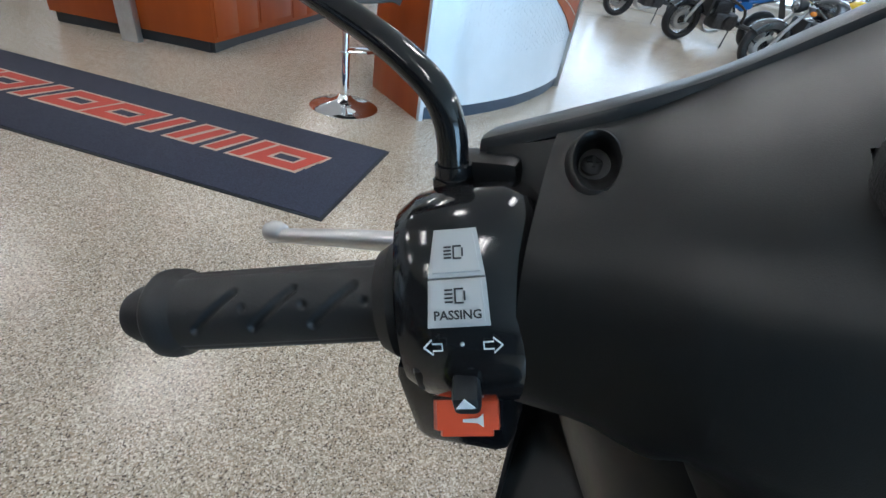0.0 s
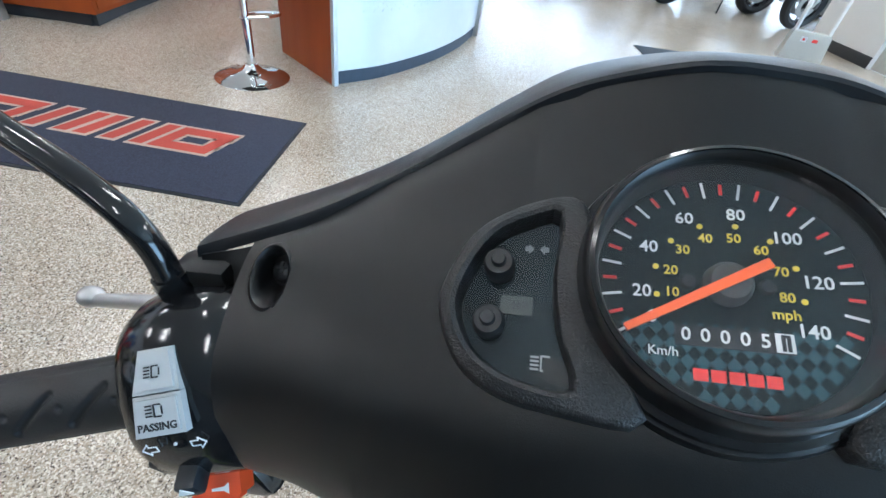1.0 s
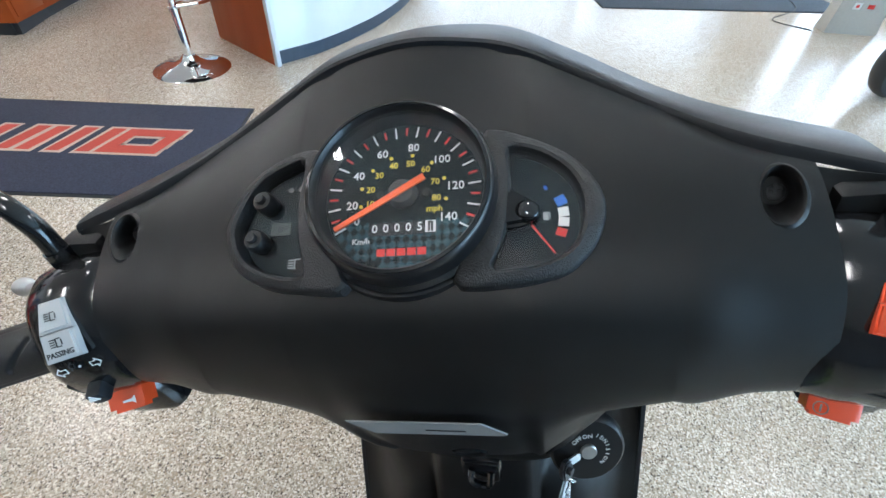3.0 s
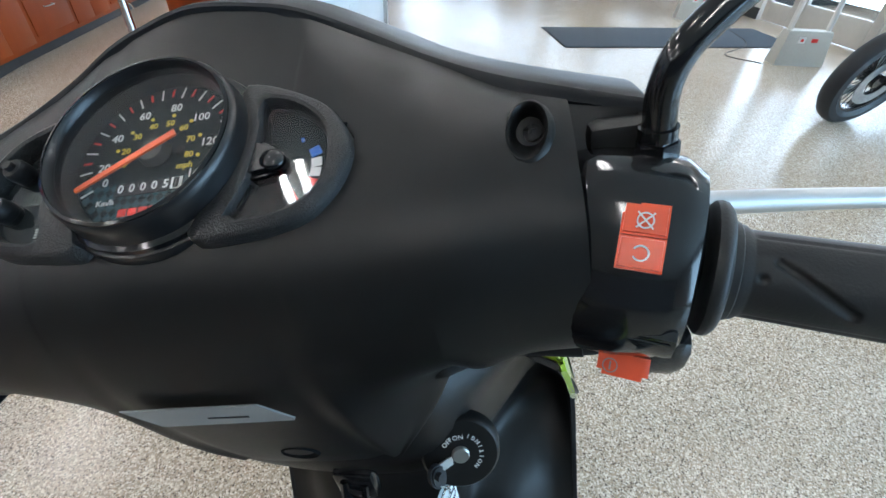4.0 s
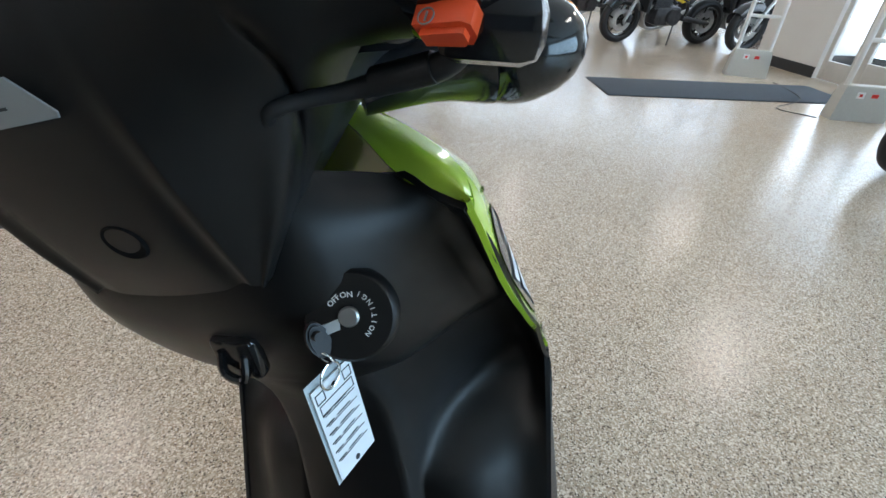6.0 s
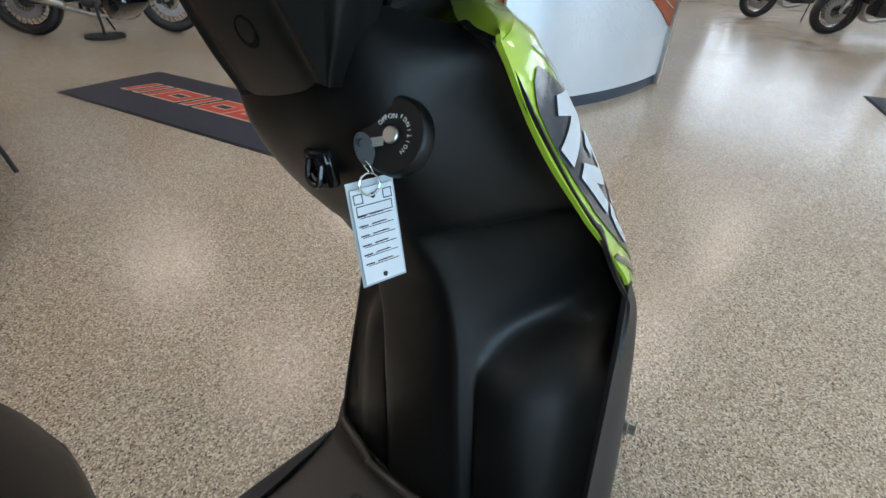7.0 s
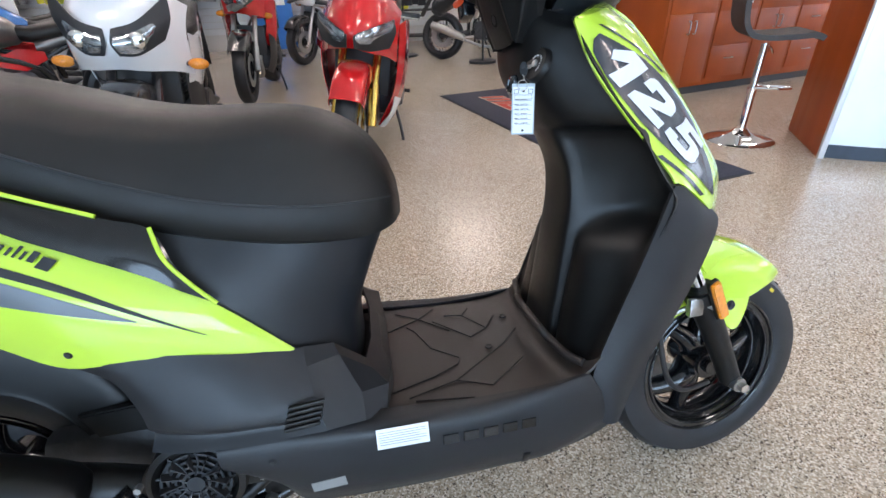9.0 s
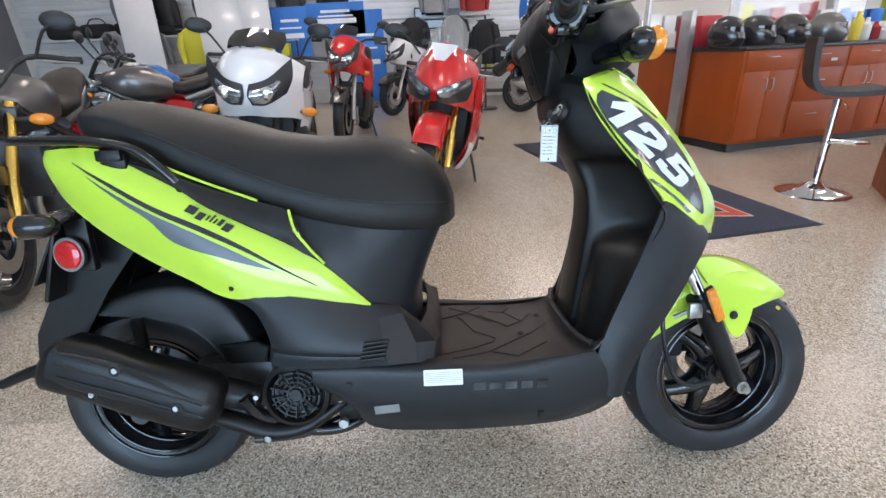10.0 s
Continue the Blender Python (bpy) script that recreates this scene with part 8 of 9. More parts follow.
def jacket(m, material, wide=0.5):
    secs = []
    for z, w, d in ((0.0, 0.40, 0.20), (0.2, 0.43, 0.22), (0.45, 0.46, 0.24), (0.6, 0.46, 0.20), (0.68, 0.24, 0.12)):
        secs.append([(w * wide * math.copysign(abs(math.cos(a)) ** 0.7, math.cos(a)), d * 0.5 * math.sin(a), z) for a in (2 * math.pi * k / 14 for k in range(14))])
    t = thing("jacket", "riding jacket hanging on the back wall rack", "jacket", m, "hanging jackets")
    part("body", loft(secs), material, t)
    for s in (-1, 1):
        part("sleeve", tube([(s * 0.20, 0, 0.58), (s * 0.27, 0.0, 0.35), (s * 0.26, 0.03, 0.02)], [0.07, 0.065, 0.05], 10, 3), material, t)
    return t


rnd = random.Random(3)
for k in range(16):
    jacket(pose(-9.62, -6.6 + 0.42 * k + (1.2 if k > 11 else 0), 0.95 + 0.75 * (k % 2), 0, 0, 90 + rnd.uniform(-30, 30)), rnd.choice(CLOTHS))
for z in (1.62, 2.37):
    hr = thing("hanging_rail", "steel clothes rail on wall brackets", "clothes rail", pose(-9.62, -3.0, z), "clothes rails")
    part("rail", cyl((0, -3.9, 0), (0, 4.2, 0), 0.016, n=10), STEEL, hr)
    for y in (-3.6, -1.2, 1.4, 3.9):
        part("bracket", box(-0.24, y, 0, 0.46, 0.025, 0.025), STEEL, hr)


def rack(m):
    t = thing("wheeled_rack", "black steel display rack on castors with boxed parts", "rack", m, "wheeled racks")
    for x in (-0.55, 0.55):
        for y in (-0.25, 0.25):
            part("upright", box(x, y, 0.70, 0.03, 0.03, 1.2), KICK, t)
            part("castor", cyl((x - 0.015, y, 0.045), (x + 0.015, y, 0.045), 0.045, n=16), RUBBER, t)
    for z in (0.18, 0.62, 1.0):
        part("shelf", box(0, 0, z, 1.16, 0.54, 0.025, 0.004), KICK, t)
    part("top_rail", cyl((-0.6, -0.25, 1.3), (0.6, -0.25, 1.3), 0.014, n=10), STEEL, t)
    return t


for k, (x, y, a) in enumerate(((-9.2, 1.35, 80), (-8.9, 3.0, 85), (-9.2, -3.2, 92))):
    r_ = rack(pose(x, y, 0, 0, 0, a))
    for j in range(6):
        c = rnd.choice(CLOTHS)
        o = pose(x, y, 0, 0, 0, a) @ V(-0.42 + 0.17 * j, rnd.uniform(-0.1, 0.1), 0.0)
        solo("boxed_part", box(0, 0, 0.1, 0.15, 0.3, rnd.uniform(0.12, 0.24), 0.006), c, "dark boxed accessory on the display rack", "box", pose(o.x, o.y, 0.66 if j % 2 else 1.04, 0, 0, a), "boxed accessories")


def helmet(m, material, label):
    t = thing("helmet", label, "helmet", m, "helmets on the desk")
    secs = []
    for z, r in ((0.0, 0.098), (0.02, 0.118), (0.07, 0.134), (0.13, 0.136), (0.19, 0.118), (0.235, 0.080), (0.255, 0.035), (0.26, 0.004)):
        secs.append([(r * math.cos(a), 1.18 * r * math.sin(a) + (0.03 if math.sin(a) > 0 and z < 0.1 else 0) * math.sin(a), z) for a in (2 * math.pi * k / 28 for k in range(28))])
    part("shell", loft(secs), material, t)
    part("visor", net([[(0.128 * math.sin(b), 0.165 * math.cos(b), z) for b in (-1.1, -0.7, -0.3, 0, 0.3, 0.7, 1.1)] for z in (0.085, 0.125, 0.165)], 3, 3, 0.003), SMOKE, t, "smoked visor")
    return t


ax = (DR - DC).normalized()
nrm = V(-ax.y, ax.x, 0)
for k, (s, c, lab) in enumerate(((0.02, BLACKPAINT, "graphite full-face helmet on the desk"), (0.34, BLACKPAINT, "dark full-face helmet on the desk"), (0.72, BLACKPAINT, "gloss black full-face helmet on the desk"), (1.15, GREYPAINT, "grey open helmet on the desk"))):
    p = DC + ax * s + nrm * 0.28
    helmet(pose(p.x, p.y, 0.922, 0, 0, -70 + 15 * k), c, lab)
p = DC + ax * 0.5 + nrm * 0.20
solo("cap", joined(ball((0, 0, 0.0), 0.085, 18, (1, 1, 0.95)), moved(slab([(-0.07, 0), (0.07, 0), (0.055, 0.09), (0, 0.105), (-0.055, 0.09)], 0.006, None, 0.002, 3), Matrix.Translation((0, 0.06, 0.0)))), CLOTHS[1], "dark cloth cap on the desk", "cap", pose(p.x, p.y, 0.925, 0, 0, -70))
p = DC + ax * 1.55 + nrm * 0.3
for k, (c, h) in enumerate(((mat("yellow_bottle", (0.75, 0.6, 0.05), 0.4), 0.26), (WHITEP, 0.2), (CLOTHS[2], 0.16), (WHITEP, 0.12))):
    q = p + ax * 0.12 * k
    solo("bottle", lathe([(0, 0), (0.045, 0), (0.048, 0.02), (0.048, h * 0.7), (0.02, h * 0.85), (0.02, h), (0, h)], 20, 'Z'), c, "plastic bottle standing on the desk", "bottle", pose(q.x, q.y, 0.922), "bottles on the desk")
glassd = thing("counter_screen", "clear acrylic screen standing on the desk", "screen", face_frame(DC + ax * 0.15 + nrm * 0.42 + V(0, 0, 0.922), ax, (0, 0, 1)))
g = part("pane", box(0.8, 0, 0.2, 1.6, 0.006, 0.4), GLASS, glassd)
g.visible_shadow = False
part("rail", box(0.8, 0, 0.405, 1.6, 0.02, 0.02), WHITEP, glassd)
solo("red_box", box(0, 0, 0.14, 0.3, 0.26, 0.28, 0.01), mat("red_card", (0.5, 0.03, 0.04), 0.5, noise_amt=0.1), "red cardboard box on the desk", "box", pose(DL.x + 0.5, DL.y + 0.35, 0.924, 0, 0, 20))
# shelving behind the desk
sh_ = thing("stock_shelf", "white stock shelving behind the service desk with boxed goods", "shelving", face_frame((-7.6, 3.6, 0), (0.25, 1, 0), (0, 0, 1)))
for z in (0.1, 0.6, 1.1, 1.6, 2.1):
    part("shelf", box(2.0, 0, z, 4.0, 0.4, 0.03), WHITEP, sh_)
for x in (0, 1.33, 2.66, 4.0):
    part("upright", box(x, 0, 1.1, 0.03, 0.4, 2.2), WHITEP, sh_)
for k in range(34):
    c = rnd.choice(CLOTHS + [WHITEP, WHITEP, RED, BANNER])
    h = rnd.uniform(0.12, 0.34)
    q = face_frame((-7.6, 3.6, 0), (0.25, 1, 0), (0, 0, 1)) @ V(0.12 + 0.22 * (k % 17), -0.02, 1.115 if k < 17 else 1.615)
    solo("stock_box", box(0, 0, h / 2, 0.17, 0.24, h, 0.004), c, "packaged accessory on the stock shelving", "box", pose(q.x, q.y, q.z, 0, 0, 76), "stock boxes")
for x, y in ((-6.4, 1.9), (-7.6, 0.9)):
    jacket(pose(x, y, 0.75, 0, 0, 40), CLOTHS[0])
    st_ = solo("coat_stand", joined(cyl((0, 0, 0.02), (0, 0, 1.5), 0.016, n=10), cyl((0, 0, 0), (0, 0, 0.03), 0.2, n=24), cyl((-0.2, 0, 1.43), (0.2, 0, 1.43), 0.01, n=8)), KICK, "black steel garment stand", "garment stand", pose(x, y, 0, 0, 0, 40), "garment stands")
for k in range(4):
    solo("holdall", joined(box(0, 0, 0.14, 0.62, 0.3, 0.26, 0.08, 3), tube([(-0.2, 0.0, 0.26), (-0.1, 0, 0.36), (0.1, 0, 0.36), (0.2, 0, 0.26)], 0.014, 8, 4)), BLACKBAG, "black nylon luggage bag on the wall shelf", "bag", pose(-9.75, -7.6 + 0.7 * k, 1.52, 0, 0, 90), "luggage bags")
solo("wall_shelf", box(0, 0, 0, 3.0, 0.45, 0.03, 0.005), SLAT, "pale shelf on the slatwall", "shelf", pose(-9.8, -6.6, 1.50, 0, 0, 90))
solo("rubber_foot", joined(loft([[(x * k, y * k, z) for x, y in ((0.0, -0.07), (0.16, -0.08), (0.30, -0.07), (0.36, 0), (0.30, 0.07), (0.16, 0.08), (0.0, 0.07), (-0.05, 0.03), (-0.06, 0), (-0.05, -0.03))] for z, k in ((0, 1.0), (0.03, 1.03), (0.07, 0.96), (0.095, 0.75), (0.10, 0.4))])), RUBBER, "black rubber wheel chock on the floor", "wheel chock", pose(1.42, 1.37, 0, 0, 0, 5))

# ---------------------------------------------------------------- motorcycles (y ahead, origin on the floor under the engine)
def bike_wheel(t, name, y, r, w, rim_m, spokes, disc=True, lean=None):
    M = Matrix.Translation((0, y, r))
    h = w / 2
    wh = part(name, moved(lathe([(r * 0.70, -h * 0.7), (r * 0.80, -h), (r * 0.92, -h * 0.9), (r * 0.985, -h * 0.5), (r, 0), (r * 0.985, h * 0.5), (r * 0.92, h * 0.9), (r * 0.80, h), (r * 0.70, h * 0.7)], 40), M), TYRE, t, "black road tyre")
    part("rim", moved(lathe([(r * 0.66, -h * 0.62), (r * 0.73, -h * 0.66), (r * 0.70, -h * 0.2), (r * 0.70, h * 0.2), (r * 0.73, h * 0.66), (r * 0.66, h * 0.62), (r * 0.64, 0)], 40, closed=True), M), rim_m, wh)
    sp_ = []
    for k in range(spokes):
        a = 2 * math.pi * k / spokes
        sp_.append(moved(tube([(0, 0, r * 0.10), (0.01, r * 0.05, r * 0.4), (0, 0, r * 0.67)], [0.018, 0.012, 0.012] if spokes < 12 else 0.0035, 8 if spokes < 12 else 5, 2), M @ Matrix.Rotation(a, 4, 'X')))
    for b in sp_[:10]:
        part("spoke", b, rim_m, wh)
    if len(sp_) > 10:
        part("spoke_rest", joined(*sp_[10:]), rim_m, wh)
    part("hub", moved(cyl((-0.06, 0, 0), (0.06, 0, 0), r * 0.14, n=20, bevel=0.006), M), rim_m, wh)
    if disc:
        for s in (-1, 1):
            part("brake_disc", moved(lathe([(r * 0.28, s * 0.055), (r * 0.48, s * 0.055), (r * 0.48, s * 0.059), (r * 0.28, s * 0.059)], 36, closed=True), M), STEEL, wh)
    return wh


def motorbike(m, label, paint, style, accent=None, rim=None, fork=None, guard=True, group="showroom motorcycles"):
    t = thing("motorcycle", label, "motorcycle", m, group)
    rim, fork, accent = rim or BLACKPAINT, fork or STEEL, accent or paint
    adv = style == "adventure"
    r = 0.315 if not adv else 0.33
    F, R = 0.72, -0.70
    n_sp = 24 if style in ("adventure", "cruiser") else 5
    bike_wheel(t, "front_wheel", F, r, 0.12, rim, n_sp)
    bike_wheel(t, "rear_wheel", R, r, 0.17 if style != "cruiser" else 0.15, rim, n_sp)
    hz = 0.95 if not adv else 1.05
    top = V(0, 0.40, hz)
    for s in (-1, 1):
        part("fork_leg", joined(cyl((s * 0.11, F - 0.01, r), (s * 0.10, F - 0.10, r + 0.22), 0.026, 0.03, n=14), cyl((s * 0.10, F - 0.10, r + 0.22), (s * 0.10, 0.42, hz - 0.06), 0.024, n=14)), fork, t)
        part("brake_caliper", box(s * 0.085, F - 0.10, r + 0.03, 0.05, 0.06, 0.11, 0.012), ENGINE, t)
    part("yoke", box(0, 0.43, hz - 0.1, 0.27, 0.08, 0.05, 0.012), ENGINE, t)
    # front mudguard
    rows = []
    for a in (35, 60, 90, 120, 150):
        c, s_ = math.cos(radians(a)), math.sin(radians(a))
        rr = r + 0.035 if not adv else r + 0.04
        rows.append([(x, F + (rr + d) * c, r + (rr + d) * s_) for x, d in ((-0.095, -0.10), (-0.085, -0.02), (-0.05, 0.0), (0, 0.006), (0.05, 0.0), (0.085, -0.02), (0.095, -0.10))])
    if not guard:
        rows = [[(x * 0.8, y, z) for x, y, z in r] for r in rows[2:4]]
    part("front_mudguard", net(rows, 3, 3, 0.004), paint if style == "sport" else BLACKPAINT, t)
    # engine, frame, exhaust
    part("engine", joined(box(0, 0.05, 0.40, 0.36, 0.42, 0.26, 0.05, 2), box(0, 0.16, 0.58, 0.30, 0.26, 0.22, 0.03), cyl((-0.23, -0.02, 0.40), (0.23, -0.02, 0.40), 0.11, n=20, bevel=0.01)), ENGINE, t)
    for k in range(7):
        part("cylinder_fin", box(0, 0.17, 0.50 + 0.025 * k, 0.33, 0.29, 0.008), ENGINE, t)
    part("frame", joined(*[tube([(s * 0.10, 0.38, hz - 0.08), (s * 0.17, 0.15, 0.74), (s * 0.17, -0.20, 0.60), (s * 0.13, -0.26, 0.36)], 0.024, 10, 3) for s in (-1, 1)],
                          *[tube([(s * 0.14, -0.18, 0.62), (s * 0.12, -0.45, 0.74), (s * 0.10, -0.75, 0.82)], 0.016, 8, 3) for s in (-1, 1)]), BLACKPAINT, t)
    part("swing_arm", joined(*[tube([(s * 0.13, -0.22, 0.38), (s * 0.14, -0.45, 0.35), (s * 0.13, R, r)], [0.04, 0.035, 0.028], 10, 3) for s in (-1, 1)]), ENGINE, t)
    part("exhaust_header", joined(*[tube([(x, 0.28, 0.55), (x, 0.40, 0.40), (x * 0.8, 0.30, 0.22), (0.10, 0.0, 0.19), (0.16, -0.30, 0.28)], 0.019, 10, 4) for x in (-0.09, -0.03, 0.03, 0.09)]), STEEL, t)
    part("silencer", tube([(0.19, -0.30, 0.30), (0.21, -0.50, 0.38), (0.22, -0.80, 0.48)], [0.045, 0.058, 0.055], 16, 4), STEEL if style != "sport" else BLACKPAINT, t)
    part("radiator", box(0, 0.40, 0.58, 0.34, 0.05, 0.28, 0.01), KICK, t)
    # tank and seat
    tz = 0.98 if not adv else 1.06
    secs = []
    for y, w, zb, zt in ((0.36, 0.05, tz - 0.14, tz - 0.06), (0.30, 0.13, tz - 0.22, tz - 0.01), (0.16, 0.175, tz - 0.26, tz + 0.03), (0.0, 0.165, tz - 0.26, tz + 0.01), (-0.13, 0.11, tz - 0.24, tz - 0.08), (-0.17, 0.07, tz - 0.22, tz - 0.13)):
        secs.append([(w * math.copysign(abs(math.cos(a)) ** 0.7, math.cos(a)), y, (zb + zt) / 2 + (zt - zb) / 2 * math.copysign(abs(math.sin(a)) ** 0.8, math.sin(a))) for a in (2 * math.pi * k / 22 for k in range(22))])
    part("fuel_tank", loft(secs), paint, t)
    part("filler_cap", moved(lathe([(0, 0.012), (0.035, 0.012), (0.04, 0.0)], 24, 'Z'), Matrix.Translation((0, 0.14, tz + 0.03))), STEEL, t)
    part("seat", loft([[(w * math.copysign(abs(math.cos(a)) ** 0.6, math.cos(a)), y, z + 0.05 * math.copysign(abs(math.sin(a)) ** 0.7, math.sin(a))) for a in (2 * math.pi * k / 18 for k in range(18))]
                       for y, w, z in ((-0.12, 0.08, tz - 0.16), (-0.22, 0.13, tz - 0.18), (-0.40, 0.15, tz - 0.15), (-0.52, 0.13, tz - 0.09), (-0.74, 0.11, tz - 0.03), (-0.84, 0.06, tz - 0.01))]), VINYL, t, "black seat")
    part("tail", loft([[(w * math.copysign(abs(math.cos(a)) ** 0.7, math.cos(a)), y, z + h * math.sin(a)) for a in (2 * math.pi * k / 16 for k in range(16))]
                       for y, w, z, h in ((-0.22, 0.12, tz - 0.26, 0.05), (-0.45, 0.14, tz - 0.20, 0.06), (-0.70, 0.11, tz - 0.12, 0.05), (-0.92, 0.05, tz - 0.06, 0.025))]), paint, t)
    part("tail_lamp", box(0, -0.93, tz - 0.06, 0.09, 0.03, 0.04, 0.01), REDLENS, t)
    part("rear_mudguard", loft([[(x, y - 0.0, z), (-x, y, z), (-x, y + 0.015, z + 0.012), (x, y + 0.015, z + 0.012)] for x, y, z in ((0.07, -0.85, tz - 0.14), (0.085, -0.98, tz - 0.34), (0.08, -1.05, tz - 0.46))]), KICK, t)
    # bars, levers, mirrors
    bz, bw, by = {"sport": (0.90, 0.31, 0.40), "adventure": (1.17, 0.43, 0.30), "tourer": (1.02, 0.38, 0.30)}.get(style, (1.08, 0.37, 0.32))
    part("handlebar", tube([(-bw, by - 0.10, bz), (-bw * 0.45, by, bz + 0.005), (-0.06, 0.42, hz), (0.06, 0.42, hz), (bw * 0.45, by, bz + 0.005), (bw, by - 0.10, bz)], 0.013, 10, 4), KICK, t)
    for s in (-1, 1):
        part("grip", cyl((s * (bw - 0.115), by - 0.07, bz), (s * bw, by - 0.10, bz), 0.018, n=12), RUBBER, t)
        part("lever", tube([(s * (bw - 0.13), by + 0.0, bz - 0.005), (s * (bw - 0.05), by - 0.02, bz - 0.01), (s * bw, by - 0.05, bz - 0.012)], 0.006, 8, 3), STEEL, t)
        mb = V(s * (bw - 0.15), by + 0.02, bz + 0.01) if style != "sport" else V(s * 0.17, 0.55, 0.98)
        me_ = V(s * (bw - 0.02), by + 0.06, bz + 0.17) if style != "sport" else V(s * 0.36, 0.47, 1.10)
        part("mirror_stalk", tube([mb, (mb + me_) / 2 + V(0, 0.03, 0.03), me_], 0.007, 8, 3), KICK, t)
        part("mirror_head", moved(ball((0, 0, 0), 0.062, 16, (1.25, 0.35, 0.72)), Matrix.Translation(me_) @ Matrix.Rotation(radians(s * 12), 4, 'Z')), KICK, t)
        iy, ix, iz = (0.52, 0.25, 0.72) if style == "tourer" else ((0.46, 0.17, 0.82) if style != "sport" else (0.56, 0.19, 0.80))
        if style != "sport":
            ind = part("indicator", moved(ball((0, 0, 0), 0.034, 14, (1.5, 1.0, 0.85)), Matrix.Translation((s * (ix + 0.05), iy, iz))), AMBER, t, "amber indicator")
            part("indicator_stem", cyl((s * (ix - 0.06), iy - 0.01, iz), (s * (ix + 0.02), iy, iz), 0.012, n=10), KICK, ind)
    if style in ("naked", "cruiser"):
        part("headlamp", joined(moved(lathe([(0.0, 0.085), (0.05, 0.08), (0.086, 0.05), (0.088, 0.0), (0.06, -0.07), (0.0, -0.09)], 28, 'Z'), Matrix.Translation((0, 0.53, 0.86)) @ aim((0, 1, -0.1)))), KICK, t)
        part("headlamp_lens", moved(lathe([(0.0, 0.096), (0.05, 0.09), (0.078, 0.066)], 28, 'Z'), Matrix.Translation((0, 0.53, 0.86)) @ aim((0, 1, -0.1))), LENS, t, "clear round headlamp lens")
        for s in (-1, 1):
            part("side_cover", loft([[(s * (0.16 if math.cos(a) < 0 else 0.19), y, z + h * math.sin(a)) for a in (2 * math.pi * k / 12 for k in range(12))] for y, z, h in ((0.02, 0.66, 0.03), (-0.12, 0.66, 0.08), (-0.26, 0.68, 0.03))]), accent, t)
    elif style == "sport":
        # nose fairing, screen, side fairings
        half = [(0.0, [(0.60, 1.07), (0.74, 0.99), (0.86, 0.86), (0.88, 0.80), (0.82, 0.74)]), (0.09, [(0.58, 1.04), (0.71, 0.97), (0.81, 0.85), (0.82, 0.78), (0.76, 0.72)]),
                (0.16, [(0.52, 0.98), (0.63, 0.93), (0.72, 0.83), (0.72, 0.76), (0.66, 0.70)]), (0.215, [(0.42, 0.92), (0.50, 0.88), (0.58, 0.80), (0.58, 0.73), (0.54, 0.66)])]
        rows = [[(-u, v, w) for v, w in c] for u, c in half[:0:-1]] + [[(u, v, w) for v, w in c] for u, c in half]
        part("nose_fairing", net(rows, 4, 4, 0.004), paint, t)
        part("nose_stripe", net([[(u * k, v + 0.006, w + 0.006) for v, w, k in ((0.63, 1.055, 0.50), (0.70, 1.012, 0.36), (0.765, 0.965, 0.18))] for u in (-0.17, 0, 0.17)], 3, 4, 0.002), WHITEP, t, "white nose panel")
        part("screen", net([[(-0.13, 0.54, 1.02), (-0.07, 0.60, 1.05), (0, 0.62, 1.07), (0.07, 0.60, 1.05), (0.13, 0.54, 1.02)], [(-0.115, 0.44, 1.13), (-0.06, 0.49, 1.17), (0, 0.51, 1.18), (0.06, 0.49, 1.17), (0.115, 0.44, 1.13)],
                            [(-0.07, 0.36, 1.19), (-0.04, 0.38, 1.225), (0, 0.385, 1.235), (0.04, 0.38, 1.225), (0.07, 0.36, 1.19)]], 4, 4, 0.003), mat("clear_screen", (0.6, 0.58, 0.56), 0.08, alpha=0.25), t, "clear windscreen")
        for s in (-1, 1):
            part("headlamp", net([[(s * 0.030, 0.884, 0.815), (s * 0.10, 0.846, 0.846), (s * 0.195, 0.722, 0.892)], [(s * 0.03, 0.896, 0.792), (s * 0.105, 0.850, 0.810), (s * 0.198, 0.718, 0.858)],
                                  [(s * 0.05, 0.882, 0.772), (s * 0.10, 0.830, 0.776), (s * 0.17, 0.732, 0.812)]], 3, 3, 0.012), LENS, t, "slanted headlamp lens")
            part("lamp_surround", net([[(s * 0.018, 0.876, 0.815), (s * 0.10, 0.834, 0.850), (s * 0.20, 0.700, 0.895)], [(s * 0.018, 0.888, 0.79), (s * 0.11, 0.832, 0.80), (s * 0.212, 0.682, 0.83)],
                                       [(s * 0.02, 0.866, 0.745), (s * 0.10, 0.806, 0.735), (s * 0.185, 0.695, 0.75)]], 3, 3, 0.004), KICK, t)
            part("side_fairing", net([[(s * 0.215, 0.52, 0.86), (s * 0.25, 0.35, 0.88), (s * 0.245, 0.12, 0.80), (s * 0.20, 0.0, 0.72)], [(s * 0.225, 0.55, 0.66), (s * 0.265, 0.36, 0.66), (s * 0.25, 0.12, 0.58), (s * 0.21, -0.02, 0.54)],
                                      [(s * 0.20, 0.50, 0.46), (s * 0.235, 0.33, 0.42), (s * 0.225, 0.10, 0.38), (s * 0.19, -0.06, 0.38)], [(s * 0.12, 0.42, 0.25), (s * 0.15, 0.28, 0.22), (s * 0.15, 0.06, 0.21), (s * 0.12, -0.10, 0.24)]], 4, 4, 0.004), paint, t)
